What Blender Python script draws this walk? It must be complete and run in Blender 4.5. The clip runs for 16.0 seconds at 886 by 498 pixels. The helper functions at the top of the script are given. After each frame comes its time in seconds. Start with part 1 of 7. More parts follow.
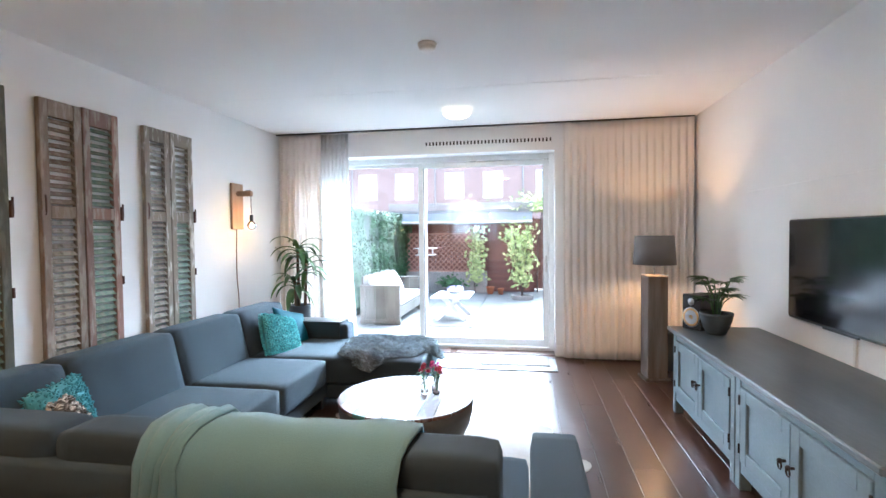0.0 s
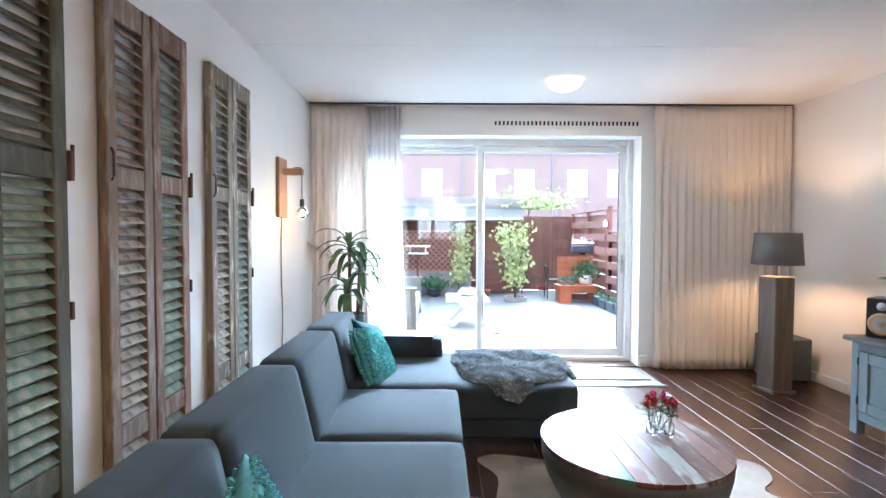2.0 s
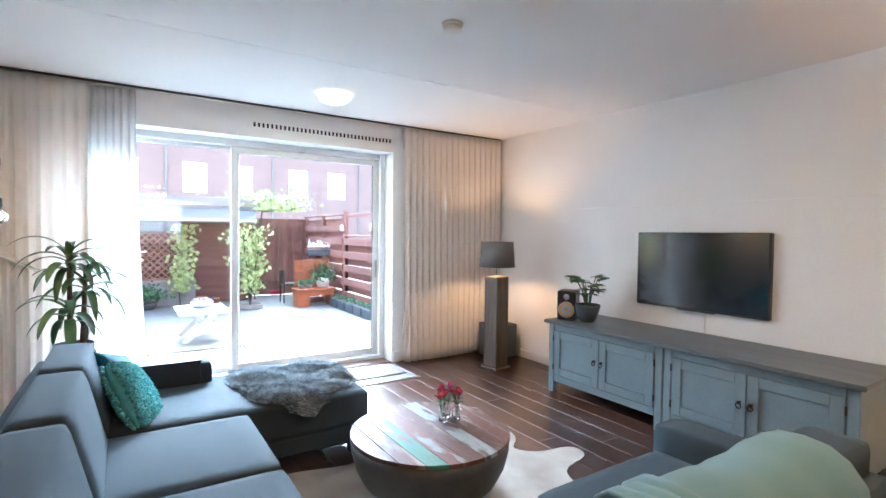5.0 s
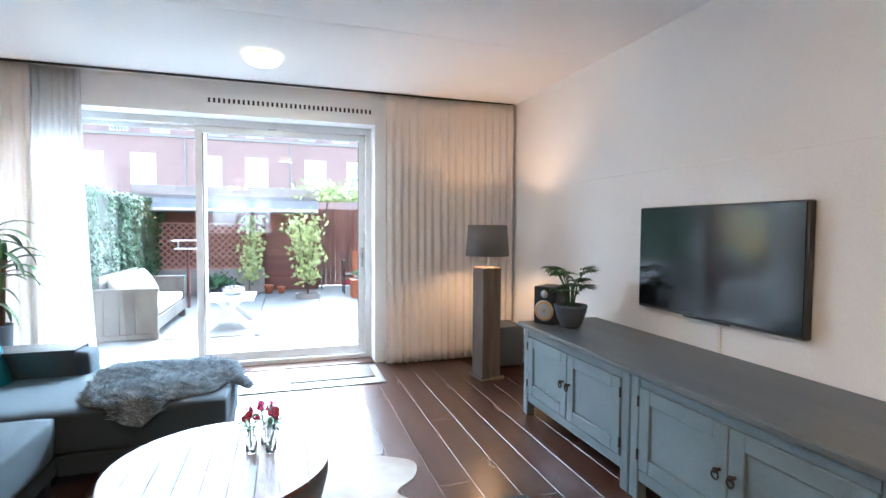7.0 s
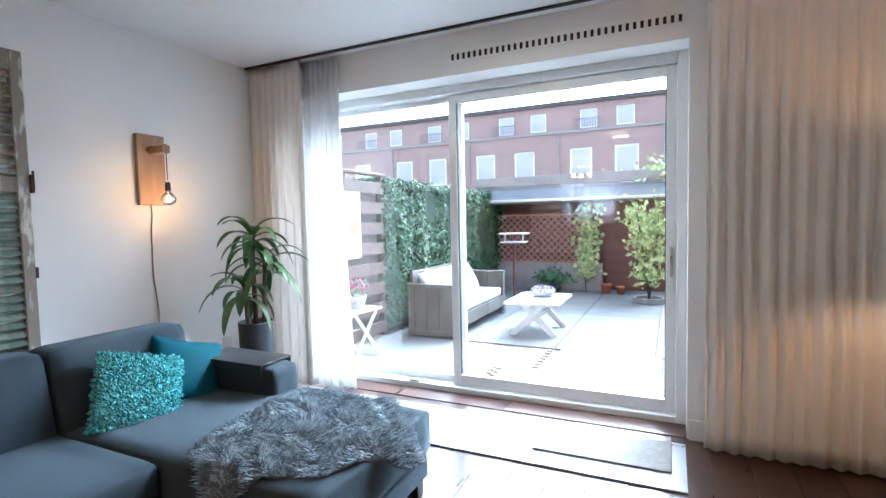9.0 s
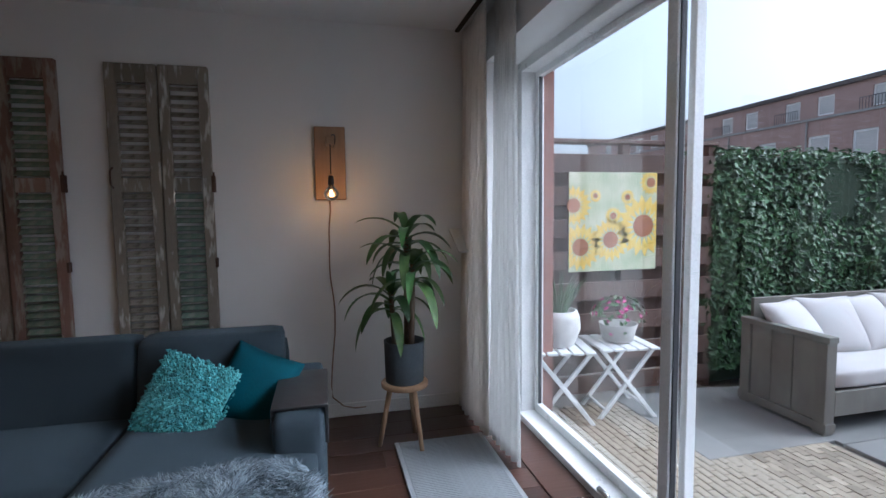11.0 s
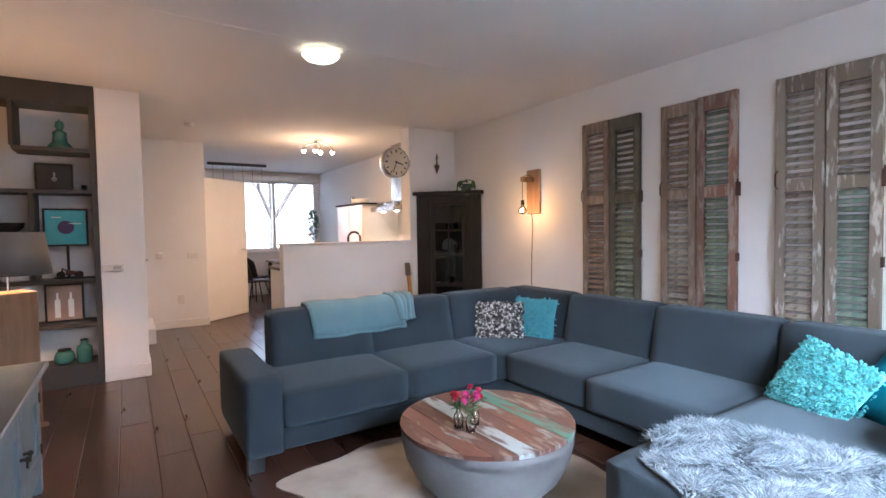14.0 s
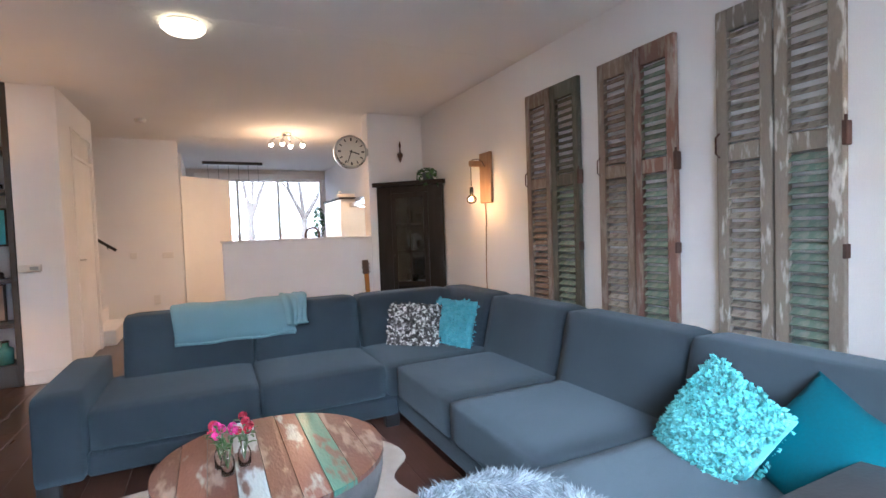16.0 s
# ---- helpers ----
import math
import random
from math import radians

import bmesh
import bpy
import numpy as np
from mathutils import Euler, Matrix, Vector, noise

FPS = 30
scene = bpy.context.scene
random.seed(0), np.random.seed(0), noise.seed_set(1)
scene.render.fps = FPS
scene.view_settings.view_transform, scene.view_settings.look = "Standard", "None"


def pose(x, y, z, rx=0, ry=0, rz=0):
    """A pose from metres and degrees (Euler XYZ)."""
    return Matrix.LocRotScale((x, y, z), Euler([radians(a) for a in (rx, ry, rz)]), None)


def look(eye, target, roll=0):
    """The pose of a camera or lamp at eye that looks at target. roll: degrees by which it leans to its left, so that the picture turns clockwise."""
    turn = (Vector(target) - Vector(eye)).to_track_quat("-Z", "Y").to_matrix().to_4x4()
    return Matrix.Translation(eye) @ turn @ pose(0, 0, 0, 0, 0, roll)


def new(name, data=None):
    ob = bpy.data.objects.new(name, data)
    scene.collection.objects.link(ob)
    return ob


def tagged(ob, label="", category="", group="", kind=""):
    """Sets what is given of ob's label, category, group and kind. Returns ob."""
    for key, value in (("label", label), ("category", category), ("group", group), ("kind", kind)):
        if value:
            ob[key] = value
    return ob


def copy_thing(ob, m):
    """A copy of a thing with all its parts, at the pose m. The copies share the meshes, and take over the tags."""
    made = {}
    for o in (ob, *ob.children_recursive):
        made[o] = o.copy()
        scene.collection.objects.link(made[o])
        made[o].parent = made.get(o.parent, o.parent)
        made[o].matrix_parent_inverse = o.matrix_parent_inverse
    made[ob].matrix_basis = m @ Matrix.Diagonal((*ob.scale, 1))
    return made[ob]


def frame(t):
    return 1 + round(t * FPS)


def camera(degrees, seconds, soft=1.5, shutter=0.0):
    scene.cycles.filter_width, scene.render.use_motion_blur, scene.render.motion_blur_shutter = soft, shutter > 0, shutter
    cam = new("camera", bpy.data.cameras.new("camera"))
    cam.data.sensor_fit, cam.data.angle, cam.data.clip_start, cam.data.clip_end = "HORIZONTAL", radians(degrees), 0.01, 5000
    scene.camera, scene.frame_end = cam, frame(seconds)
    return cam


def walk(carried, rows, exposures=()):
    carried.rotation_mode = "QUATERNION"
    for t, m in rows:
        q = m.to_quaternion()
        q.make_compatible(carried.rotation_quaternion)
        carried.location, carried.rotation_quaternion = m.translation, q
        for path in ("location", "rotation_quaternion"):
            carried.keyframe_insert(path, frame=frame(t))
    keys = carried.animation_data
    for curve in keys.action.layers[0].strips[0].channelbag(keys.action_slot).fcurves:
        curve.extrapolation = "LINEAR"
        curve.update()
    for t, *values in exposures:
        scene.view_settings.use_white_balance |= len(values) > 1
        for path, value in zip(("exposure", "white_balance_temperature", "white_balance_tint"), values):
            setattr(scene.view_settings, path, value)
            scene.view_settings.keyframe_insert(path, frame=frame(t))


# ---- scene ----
cam = camera(84.1, 16.0)
PATH = [
    (0, (2.964, -5.633, 1.401), (2.629, -3.663, 1.336), -0.6),
    (0.5, (2.566, -5.453, 1.398), (2.272, -3.477, 1.316), -0.2),
    (1, (2.071, -5.237, 1.38), (1.843, -3.251, 1.304), -0.2),
    (1.5, (1.594, -5.063, 1.363), (1.405, -3.074, 1.293), -0.1),
    (2, (1.278, -4.91, 1.347), (1.29, -2.911, 1.28), 0.2),
    (2.5, (0.996, -4.814, 1.412), (1.487, -2.876, 1.345), 0.1),
    (3, (0.844, -4.828, 1.409), (1.721, -3.031, 1.362), 0.3),
    (3.5, (0.783, -4.823, 1.418), (1.808, -3.106, 1.371), 0.2),
    (4, (0.775, -4.835, 1.415), (1.841, -3.143, 1.367), 0.3),
    (4.5, (0.78, -4.845, 1.415), (1.858, -3.16, 1.364), 0.5),
    (5, (0.814, -4.856, 1.424), (1.897, -3.175, 1.365), 0.7),
    (7.3, (2.672, -4.714, 1.322), (3.081, -2.758, 1.235), 0.1),
    (7.5, (2.775, -4.586, 1.321), (3.027, -2.604, 1.232), -0.1),
    (8, (2.972, -4.197, 1.345), (2.803, -2.207, 1.229), -0.4),
    (8.5, (3.105, -3.741, 1.317), (2.575, -1.816, 1.198), -0.9),
    (11, (3.317, -1.018, 1.385), (1.378, -0.553, 1.229), -0.7),
    (11.5, (3.305, -0.857, 1.443), (1.33, -1.121, 1.278), -0.8),
    (12, (3.411, -0.726, 1.361), (1.642, -1.655, 1.268), -1.2),
    (12.5, (3.587, -0.662, 1.304), (2.163, -2.064, 1.244), -0.8),
    (13, (3.647, -0.673, 1.323), (2.493, -2.305, 1.251), -1.1),
    (13.5, (3.674, -0.676, 1.309), (2.567, -2.34, 1.234), -1.0),
    (14, (3.683, -0.674, 1.303), (2.601, -2.354, 1.227), -0.9),
    (14.5, (3.624, -0.664, 1.292), (2.557, -2.354, 1.216), -1.0),
    (15, (3.357, -0.669, 1.256), (2.311, -2.371, 1.171), -1.3),
    (15.5, (2.908, -0.663, 1.248), (1.937, -2.41, 1.161), -1.9),
    (16, (2.396, -0.573, 1.227), (1.534, -2.376, 1.148), -2.0),
]
SKY = 0.15
EXPOSURES = [(0, 3.58, 4780, 1), (5, 3.56, 4780, 1), (8.5, 3.22, 4820, 1), (10.8, 0.95, 4950, 8), (11.5, 1.05, 5700, 8), (12, 2.1, 5450, 12), (12.6, 3.02, 5200, 11), (14.5, 3.13, 4980, 9), (16, 3.1, 4950, 7)]
walk(cam, [(t, look(eye, target, roll)) for t, eye, target, roll in PATH], EXPOSURES)

# ---- world and light ----
world = bpy.data.worlds.new("world")
scene.world = world
world.use_nodes = True
wt = world.node_tree
sky = wt.nodes.new("ShaderNodeTexSky")
sky.sky_type = "NISHITA"
sky.sun_disc = False
sky.sun_elevation = radians(38)
sky.sun_rotation = radians(12)
sky.dust_density = 6.0
sky.air_density = 1.0
sky.ozone_density = 0.6
haze = wt.nodes.new("ShaderNodeHueSaturation")   # thin cloud over the whole sky
haze.inputs["Saturation"].default_value = 0.35
wt.links.new(sky.outputs[0], haze.inputs["Color"])
wt.links.new(haze.outputs[0], wt.nodes["Background"].inputs[0])
wt.nodes["Background"].inputs[1].default_value = SKY

sun_data = bpy.data.lights.new("sun", "SUN")
sun_data.energy, sun_data.angle, sun_data.color = 1.25, radians(80), (1.0, 0.97, 0.93)
sun = new("sun", sun_data)
sun.matrix_world = look((0, 0, 0), (-0.17, -0.78, -0.60))


def lamp(name, place, watts, radius, colour=(1.0, 0.72, 0.42)):
    d = bpy.data.lights.new(name, "POINT")
    d.energy, d.shadow_soft_size, d.color = watts, radius, colour
    ob = new(name, d)
    ob.location = place
    return ob


def spot(name, place, target, watts, degrees, colour=(1.0, 0.74, 0.45)):
    d = bpy.data.lights.new(name, "SPOT")
    d.energy, d.spot_size, d.spot_blend, d.shadow_soft_size, d.color = watts, radians(degrees), 0.6, 0.03, colour
    ob = new(name, d)
    ob.matrix_world = look(place, target)
    return ob


def disc(name, place, watts, radius, colour):
    d = bpy.data.lights.new(name, "AREA")
    d.shape, d.size, d.energy, d.color = "DISK", 2 * radius, watts, colour
    ob = new(name, d)
    ob.location = place
    return ob


WARM = (1.0, 0.44, 0.14)
disc("ceiling_lamp_light", (2.30, -0.83, 2.512), 1.0, 0.12, (1.0, 0.74, 0.46))
disc("ceiling_lamp_light", (2.47, -4.13, 2.512), 2.6, 0.12, (1.0, 0.60, 0.30))
lamp("wall_lamp_light", (0.175, -0.97, 1.49), 0.19, 0.03, WARM)
lamp("wall_lamp_light", (0.20, -4.57, 1.49), 0.42, 0.03, WARM)
lamp("floor_lamp_light", (4.15, -0.75, 1.20), 2.5, 0.04, WARM)
lamp("floor_lamp_light", (4.36, -5.02, 1.18), 3.0, 0.04, WARM)
for dx in (-0.17, 0.0, 0.17):
    lamp("kitchen_spot_light", (1.37 + dx, -7.47, 2.24), 1.0, 0.05, (1.0, 0.50, 0.20))
disc("kitchen_spot_light", (1.37, -7.47, 2.22), 4.0, 0.06, (1.0, 0.50, 0.20))
spot("hood_light", (0.36, -7.28, 1.58), (0.30, -7.28, 0.9), 3.5, 110)
spot("shelf_light", (0.20, -6.56, 1.60), (0.10, -6.56, 0.9), 2.8, 110)

# ---- materials ----
MATS = {}


def mat(name, a, b=None, rough=0.6, metal=0.0, scale=6.0, bump=0.15, fine=90.0, stretch=(1, 1, 1), amount=0.5,
        random_tint=0.0, sheen=0.0, coat=0.0, island=0.0, spec=0.5, sharp=False):
    """Two-scale procedural surface: a and b mixed by a broad noise, a fine noise for relief and gloss."""
    m = bpy.data.materials.new(name)
    m.use_nodes = True
    nt = m.node_tree
    N, L = nt.nodes, nt.links
    p = N["Principled BSDF"]
    b = b or tuple(c * 0.8 for c in a)
    tc = N.new("ShaderNodeTexCoord")
    mp = N.new("ShaderNodeMapping")
    mp.inputs["Scale"].default_value = stretch
    L.new(tc.outputs["Object"], mp.inputs[0])
    n1 = N.new("ShaderNodeTexNoise")
    n1.inputs["Scale"].default_value, n1.inputs["Detail"].default_value = scale, 5
    n2 = N.new("ShaderNodeTexNoise")
    n2.inputs["Scale"].default_value, n2.inputs["Detail"].default_value = fine, 3
    for n in (n1, n2):
        L.new(mp.outputs[0], n.inputs["Vector"])
    ramp = N.new("ShaderNodeValToRGB")
    half = 0.05 if sharp else 0.2
    ramp.color_ramp.elements[0].position, ramp.color_ramp.elements[1].position = amount - half, amount + half
    ramp.color_ramp.elements[0].color, ramp.color_ramp.elements[1].color = (*a, 1), (*b, 1)
    L.new(n1.outputs["Fac"], ramp.inputs[0])
    grain = N.new("ShaderNodeMix")
    grain.data_type, grain.blend_type = "RGBA", "MULTIPLY"
    grain.inputs[0].default_value = 0.35
    L.new(ramp.outputs[0], grain.inputs[6])
    g2 = N.new("ShaderNodeMapRange")
    g2.inputs[3].default_value, g2.inputs[4].default_value = 0.55, 1.4
    L.new(n2.outputs["Fac"], g2.inputs[0])
    L.new(g2.outputs[0], grain.inputs[7])
    out = grain.outputs[2]
    if random_tint or island:
        info = N.new("ShaderNodeObjectInfo") if random_tint else N.new("ShaderNodeNewGeometry")
        rnd = info.outputs["Random"] if random_tint else info.outputs["Random Per Island"]
        mr = N.new("ShaderNodeMapRange")
        k = random_tint or island
        mr.inputs[3].default_value, mr.inputs[4].default_value = 1 - k, 1 + k
        L.new(rnd, mr.inputs[0])
        hsv = N.new("ShaderNodeHueSaturation")
        L.new(mr.outputs[0], hsv.inputs["Value"])
        L.new(out, hsv.inputs["Color"])
        out = hsv.outputs[0]
    L.new(out, p.inputs["Base Color"])
    r2 = N.new("ShaderNodeMapRange")
    r2.inputs[3].default_value, r2.inputs[4].default_value = max(0.02, rough - 0.1), min(1, rough + 0.1)
    L.new(n1.outputs["Fac"], r2.inputs[0])
    L.new(r2.outputs[0], p.inputs["Roughness"])
    p.inputs["Metallic"].default_value = metal
    p.inputs["Specular IOR Level"].default_value = spec
    if sheen:
        p.inputs["Sheen Weight"].default_value = sheen
        p.inputs["Sheen Roughness"].default_value = 0.6
    if coat:
        p.inputs["Coat Weight"].default_value = coat
        p.inputs["Coat Roughness"].default_value = 0.15
    if bump:
        bp = N.new("ShaderNodeBump")
        bp.inputs["Strength"].default_value = bump
        bp.inputs["Distance"].default_value = 0.004
        L.new(n2.outputs["Fac"], bp.inputs["Height"])
        L.new(bp.outputs[0], p.inputs["Normal"])
    MATS[name] = m
    return m


def glow(name, colour, strength):
    m = bpy.data.materials.new(name)
    m.use_nodes = True
    p = m.node_tree.nodes["Principled BSDF"]
    p.inputs["Base Color"].default_value = (*colour, 1)
    p.inputs["Emission Color"].default_value = (*colour, 1)
    p.inputs["Emission Strength"].default_value = strength
    return m


def glass(name, colour=(1, 1, 1), rough=0.0, ior=1.45):
    m = bpy.data.materials.new(name)
    m.use_nodes = True
    p = m.node_tree.nodes["Principled BSDF"]
    p.inputs["Base Color"].default_value = (*colour, 1)
    p.inputs["Transmission Weight"].default_value = 1
    p.inputs["Roughness"].default_value = rough
    p.inputs["IOR"].default_value = ior
    return m


def cloth(name, a, b, through_light=0.35):
    """Linen that lets part of the light pass."""
    m = mat(name, a, b, rough=0.9, scale=3, bump=0.12, fine=400, sheen=0.2, stretch=(1, 1, 0.3))
    nt = m.node_tree
    tr = nt.nodes.new("ShaderNodeBsdfTranslucent")
    tr.inputs[0].default_value = (*a, 1)
    mix = nt.nodes.new("ShaderNodeMixShader")
    mix.inputs[0].default_value = through_light
    nt.links.new(nt.nodes["Principled BSDF"].outputs[0], mix.inputs[1])
    nt.links.new(tr.outputs[0], mix.inputs[2])
    nt.links.new(mix.outputs[0], nt.nodes["Material Output"].inputs[0])
    return m


WALL = mat("wall_paint", (0.81, 0.805, 0.795), (0.77, 0.765, 0.755), rough=0.85, scale=1.2, bump=0.12, fine=260)
CEIL = mat("ceiling_paint", (0.79, 0.785, 0.775), (0.75, 0.745, 0.735), rough=0.9, scale=0.8, bump=0.10, fine=300)
TRIM = mat("white_lacquer", (0.80, 0.79, 0.77), (0.76, 0.75, 0.73), rough=0.35, scale=3, bump=0.03)
ALU = mat("white_aluminium", (0.78, 0.79, 0.79), (0.72, 0.73, 0.73), rough=0.3, scale=4, bump=0.02)
GREYFRAME = mat("dark_gasket", (0.05, 0.05, 0.055), (0.07, 0.07, 0.075), rough=0.5)
FLOORWOOD = mat("dark_stained_oak", (0.036, 0.016, 0.011), (0.062, 0.028, 0.019), rough=0.30, scale=5, bump=0.25, fine=60,
                stretch=(1, 0.07, 1), random_tint=0.28, coat=0.25)
FLOORGAP = mat("floor_joint", (0.022, 0.016, 0.013), (0.014, 0.011, 0.009), rough=0.55, bump=0)
SOFA = mat("slate_blue_fabric", (0.028, 0.039, 0.050), (0.023, 0.033, 0.043), rough=0.9, scale=2.5, bump=0.45, fine=500, spec=0.3, sheen=0.11)
SOFA.node_tree.nodes["Principled BSDF"].inputs["Sheen Tint"].default_value = (0.60, 0.82, 1.0, 1)
SOFADARK = mat("sofa_leg", (0.02, 0.02, 0.022), rough=0.4)
TEAL = mat("teal_shag", (0.085, 0.33, 0.36), (0.16, 0.47, 0.48), rough=0.95, scale=20, bump=0.2, island=0.4, sheen=0.05)
TEALDARK = mat("petrol_velvet", (0.004, 0.060, 0.088), (0.006, 0.080, 0.110), rough=0.8, scale=4, spec=0.2, bump=0.2)
TEALMID = mat("turquoise_knit", (0.07, 0.27, 0.34), (0.11, 0.33, 0.39), rough=0.9, scale=30, bump=0.6, fine=120)
SPECKLE = mat("speckled_wool", (0.05, 0.047, 0.045), (0.50, 0.48, 0.46), rough=0.95, scale=34, amount=0.52, bump=0.5, fine=150, island=0.7, sharp=True)
THROW = mat("sea_green_fleece", (0.105, 0.195, 0.235), (0.125, 0.215, 0.25), rough=0.9, scale=3, bump=0.4, fine=300, sheen=0.1)
FUR = mat("silver_grey_fur", (0.105, 0.135, 0.162), (0.29, 0.345, 0.395), rough=0.95, scale=16, bump=0, island=0.5, sheen=0.05)
HIDE = mat("cowhide", (0.43, 0.40, 0.36), (0.23, 0.20, 0.17), rough=0.8, scale=2.6, amount=0.54, bump=0.3, fine=250)
BOWL = mat("dark_hammered_steel", (0.060, 0.062, 0.066), (0.085, 0.088, 0.092), rough=0.5, metal=0.0, scale=8, bump=0.15, fine=40)
PLANKS = [mat("reclaimed_" + n, a, b, rough=0.5, scale=7, stretch=(2.6, 0.7, 1), amount=am, bump=0.5, fine=45, sharp=True, coat=0.10) for n, a, b, am in (
    ("brown", (0.085, 0.036, 0.024), (0.21, 0.165, 0.135), 0.57), ("teal", (0.028, 0.115, 0.098), (0.13, 0.085, 0.06), 0.60),
    ("grey", (0.29, 0.33, 0.34), (0.085, 0.045, 0.032), 0.54), ("rust", (0.12, 0.048, 0.032), (0.25, 0.28, 0.265), 0.60),
    ("green", (0.06, 0.165, 0.125), (0.12, 0.065, 0.045), 0.60))]
SHUT = {k: mat("shutter_" + k, a, b, rough=0.8, scale=13, stretch=(2, 2, 0.5), amount=am, bump=0.5, fine=80, sharp=True, random_tint=0.18) for k, a, b, am in (
    ("grey", (0.215, 0.190, 0.155), (0.50, 0.49, 0.45), 0.60), ("red", (0.210, 0.122, 0.092), (0.302, 0.252, 0.210), 0.54),
    ("green", (0.088, 0.088, 0.063), (0.134, 0.126, 0.092), 0.58), ("slat_grey", (0.302, 0.281, 0.239), (0.151, 0.134, 0.109), 0.56),
    ("slat_green", (0.143, 0.197, 0.151), (0.227, 0.244, 0.193), 0.52), ("slat_teal", (0.150, 0.215, 0.180), (0.235, 0.270, 0.230), 0.52),
    ("brown", (0.202, 0.151, 0.113), (0.277, 0.239, 0.197), 0.54))}
IRON = mat("black_iron", (0.025, 0.024, 0.023), (0.05, 0.04, 0.035), rough=0.55, metal=0.6, bump=0.3)
RUSTIRON = mat("rusty_iron", (0.10, 0.045, 0.030), (0.05, 0.03, 0.025), rough=0.8, bump=0.4)
CABBLUE = mat("grey_blue_paint", (0.158, 0.208, 0.238), (0.135, 0.180, 0.206), rough=0.45, scale=3, bump=0.12, fine=80)
CABTOP = mat("dark_grey_top", (0.105, 0.120, 0.130), (0.085, 0.098, 0.108), rough=0.35, scale=4, bump=0.15, fine=60, stretch=(1, 0.2, 1))
LINEN = cloth("natural_linen", (0.83, 0.80, 0.765), (0.79, 0.755, 0.715), 0.30)
VOILE = cloth("white_voile", (0.76, 0.76, 0.75), (0.70, 0.70, 0.69), 0.55)
OAK = mat("light_oak", (0.42, 0.27, 0.16), (0.34, 0.205, 0.115), rough=0.6, scale=6, stretch=(4, 4, 0.4), bump=0.3, fine=50)
OLDBEAM = mat("weathered_beam", (0.085, 0.062, 0.048), (0.155, 0.130, 0.108), rough=0.75, scale=5, stretch=(4, 4, 0.35), bump=0.6, fine=45)
BEAM2 = mat("pale_beam", (0.27, 0.18, 0.11), (0.19, 0.12, 0.072), rough=0.7, scale=5, stretch=(4, 4, 0.35), bump=0.5, fine=45)
SHADE = mat("grey_lamp_shade", (0.150, 0.145, 0.142), (0.120, 0.116, 0.114), rough=0.6, scale=3, bump=0.15, fine=500)
POTGREY = mat("blue_grey_pot", (0.075, 0.092, 0.108), (0.060, 0.075, 0.090), rough=0.6, scale=5, bump=0.1)
SOIL = mat("potting_soil", (0.035, 0.024, 0.018), (0.06, 0.04, 0.03), rough=0.95, scale=30, bump=0.8)
LEAF = mat("glossy_leaf", (0.040, 0.105, 0.032), (0.070, 0.150, 0.048), rough=0.38, scale=12, bump=0.1, island=0.4)
LEAFPALE = mat("variegated_leaf", (0.13, 0.21, 0.06), (0.06, 0.13, 0.04), rough=0.4, scale=14, bump=0.1, island=0.35)
CORD = mat("brown_cloth_cord", (0.30, 0.20, 0.14), (0.22, 0.14, 0.10), rough=0.8, scale=30)
STEM = mat("plant_cane", (0.18, 0.125, 0.080), (0.12, 0.085, 0.06), rough=0.85, scale=20, bump=0.6)
SCREEN = mat("tv_screen", (0.006, 0.007, 0.009), (0.007, 0.008, 0.010), rough=0.10, bump=0, spec=0.6)
BLACKPL = mat("black_plastic", (0.016, 0.016, 0.018), (0.022, 0.022, 0.024), rough=0.35, bump=0.05)
CONE = mat("speaker_cone", (0.55, 0.34, 0.13), (0.46, 0.27, 0.10), rough=0.5, bump=0.2)
WHITEPL = mat("white_plastic", (0.72, 0.70, 0.66), (0.68, 0.66, 0.62), rough=0.4, bump=0.02)
STEEL = mat("brushed_steel", (0.55, 0.55, 0.54), (0.48, 0.48, 0.47), rough=0.28, metal=1.0, stretch=(1, 20, 1), bump=0.05)
CHROME = mat("chrome", (0.7, 0.7, 0.7), (0.65, 0.65, 0.65), rough=0.12, metal=1.0, bump=0)
GRILLE = mat("anodised_grille", (0.42, 0.44, 0.46), (0.38, 0.40, 0.42), rough=0.4, metal=0.5, bump=0.05)
MAT = mat("grey_doormat", (0.25, 0.24, 0.23), (0.19, 0.18, 0.175), rough=0.95, scale=40, bump=0.8, fine=200)
VITRINE = mat("near_black_wood", (0.015, 0.013, 0.012), (0.024, 0.020, 0.018), rough=0.55, scale=6, stretch=(3, 3, 0.4), bump=0.25, spec=0.25)
DARKSHELF = mat("anthracite_shelf", (0.045, 0.045, 0.046), (0.060, 0.058, 0.056), rough=0.5, scale=5, bump=0.15)
TEALGLASS = mat("sea_glass", (0.05, 0.17, 0.155), (0.08, 0.23, 0.20), rough=0.15, scale=8, bump=0.1, coat=0.5)
CLOCKFACE = mat("clock_face", (0.72, 0.69, 0.62), (0.68, 0.65, 0.58), rough=0.4, bump=0)
BLUEPIC = mat("blue_print", (0.055, 0.33, 0.42), (0.09, 0.42, 0.50), rough=0.4, scale=3, bump=0)
DARKPIC = mat("dark_print", (0.022, 0.022, 0.022), (0.03, 0.03, 0.03), rough=0.4, bump=0)
PURPLE = mat("violet_disc", (0.07, 0.045, 0.15), rough=0.4, bump=0)
SEPIA = mat("sepia_photo", (0.42, 0.29, 0.22), (0.26, 0.18, 0.14), rough=0.4, scale=5, bump=0)
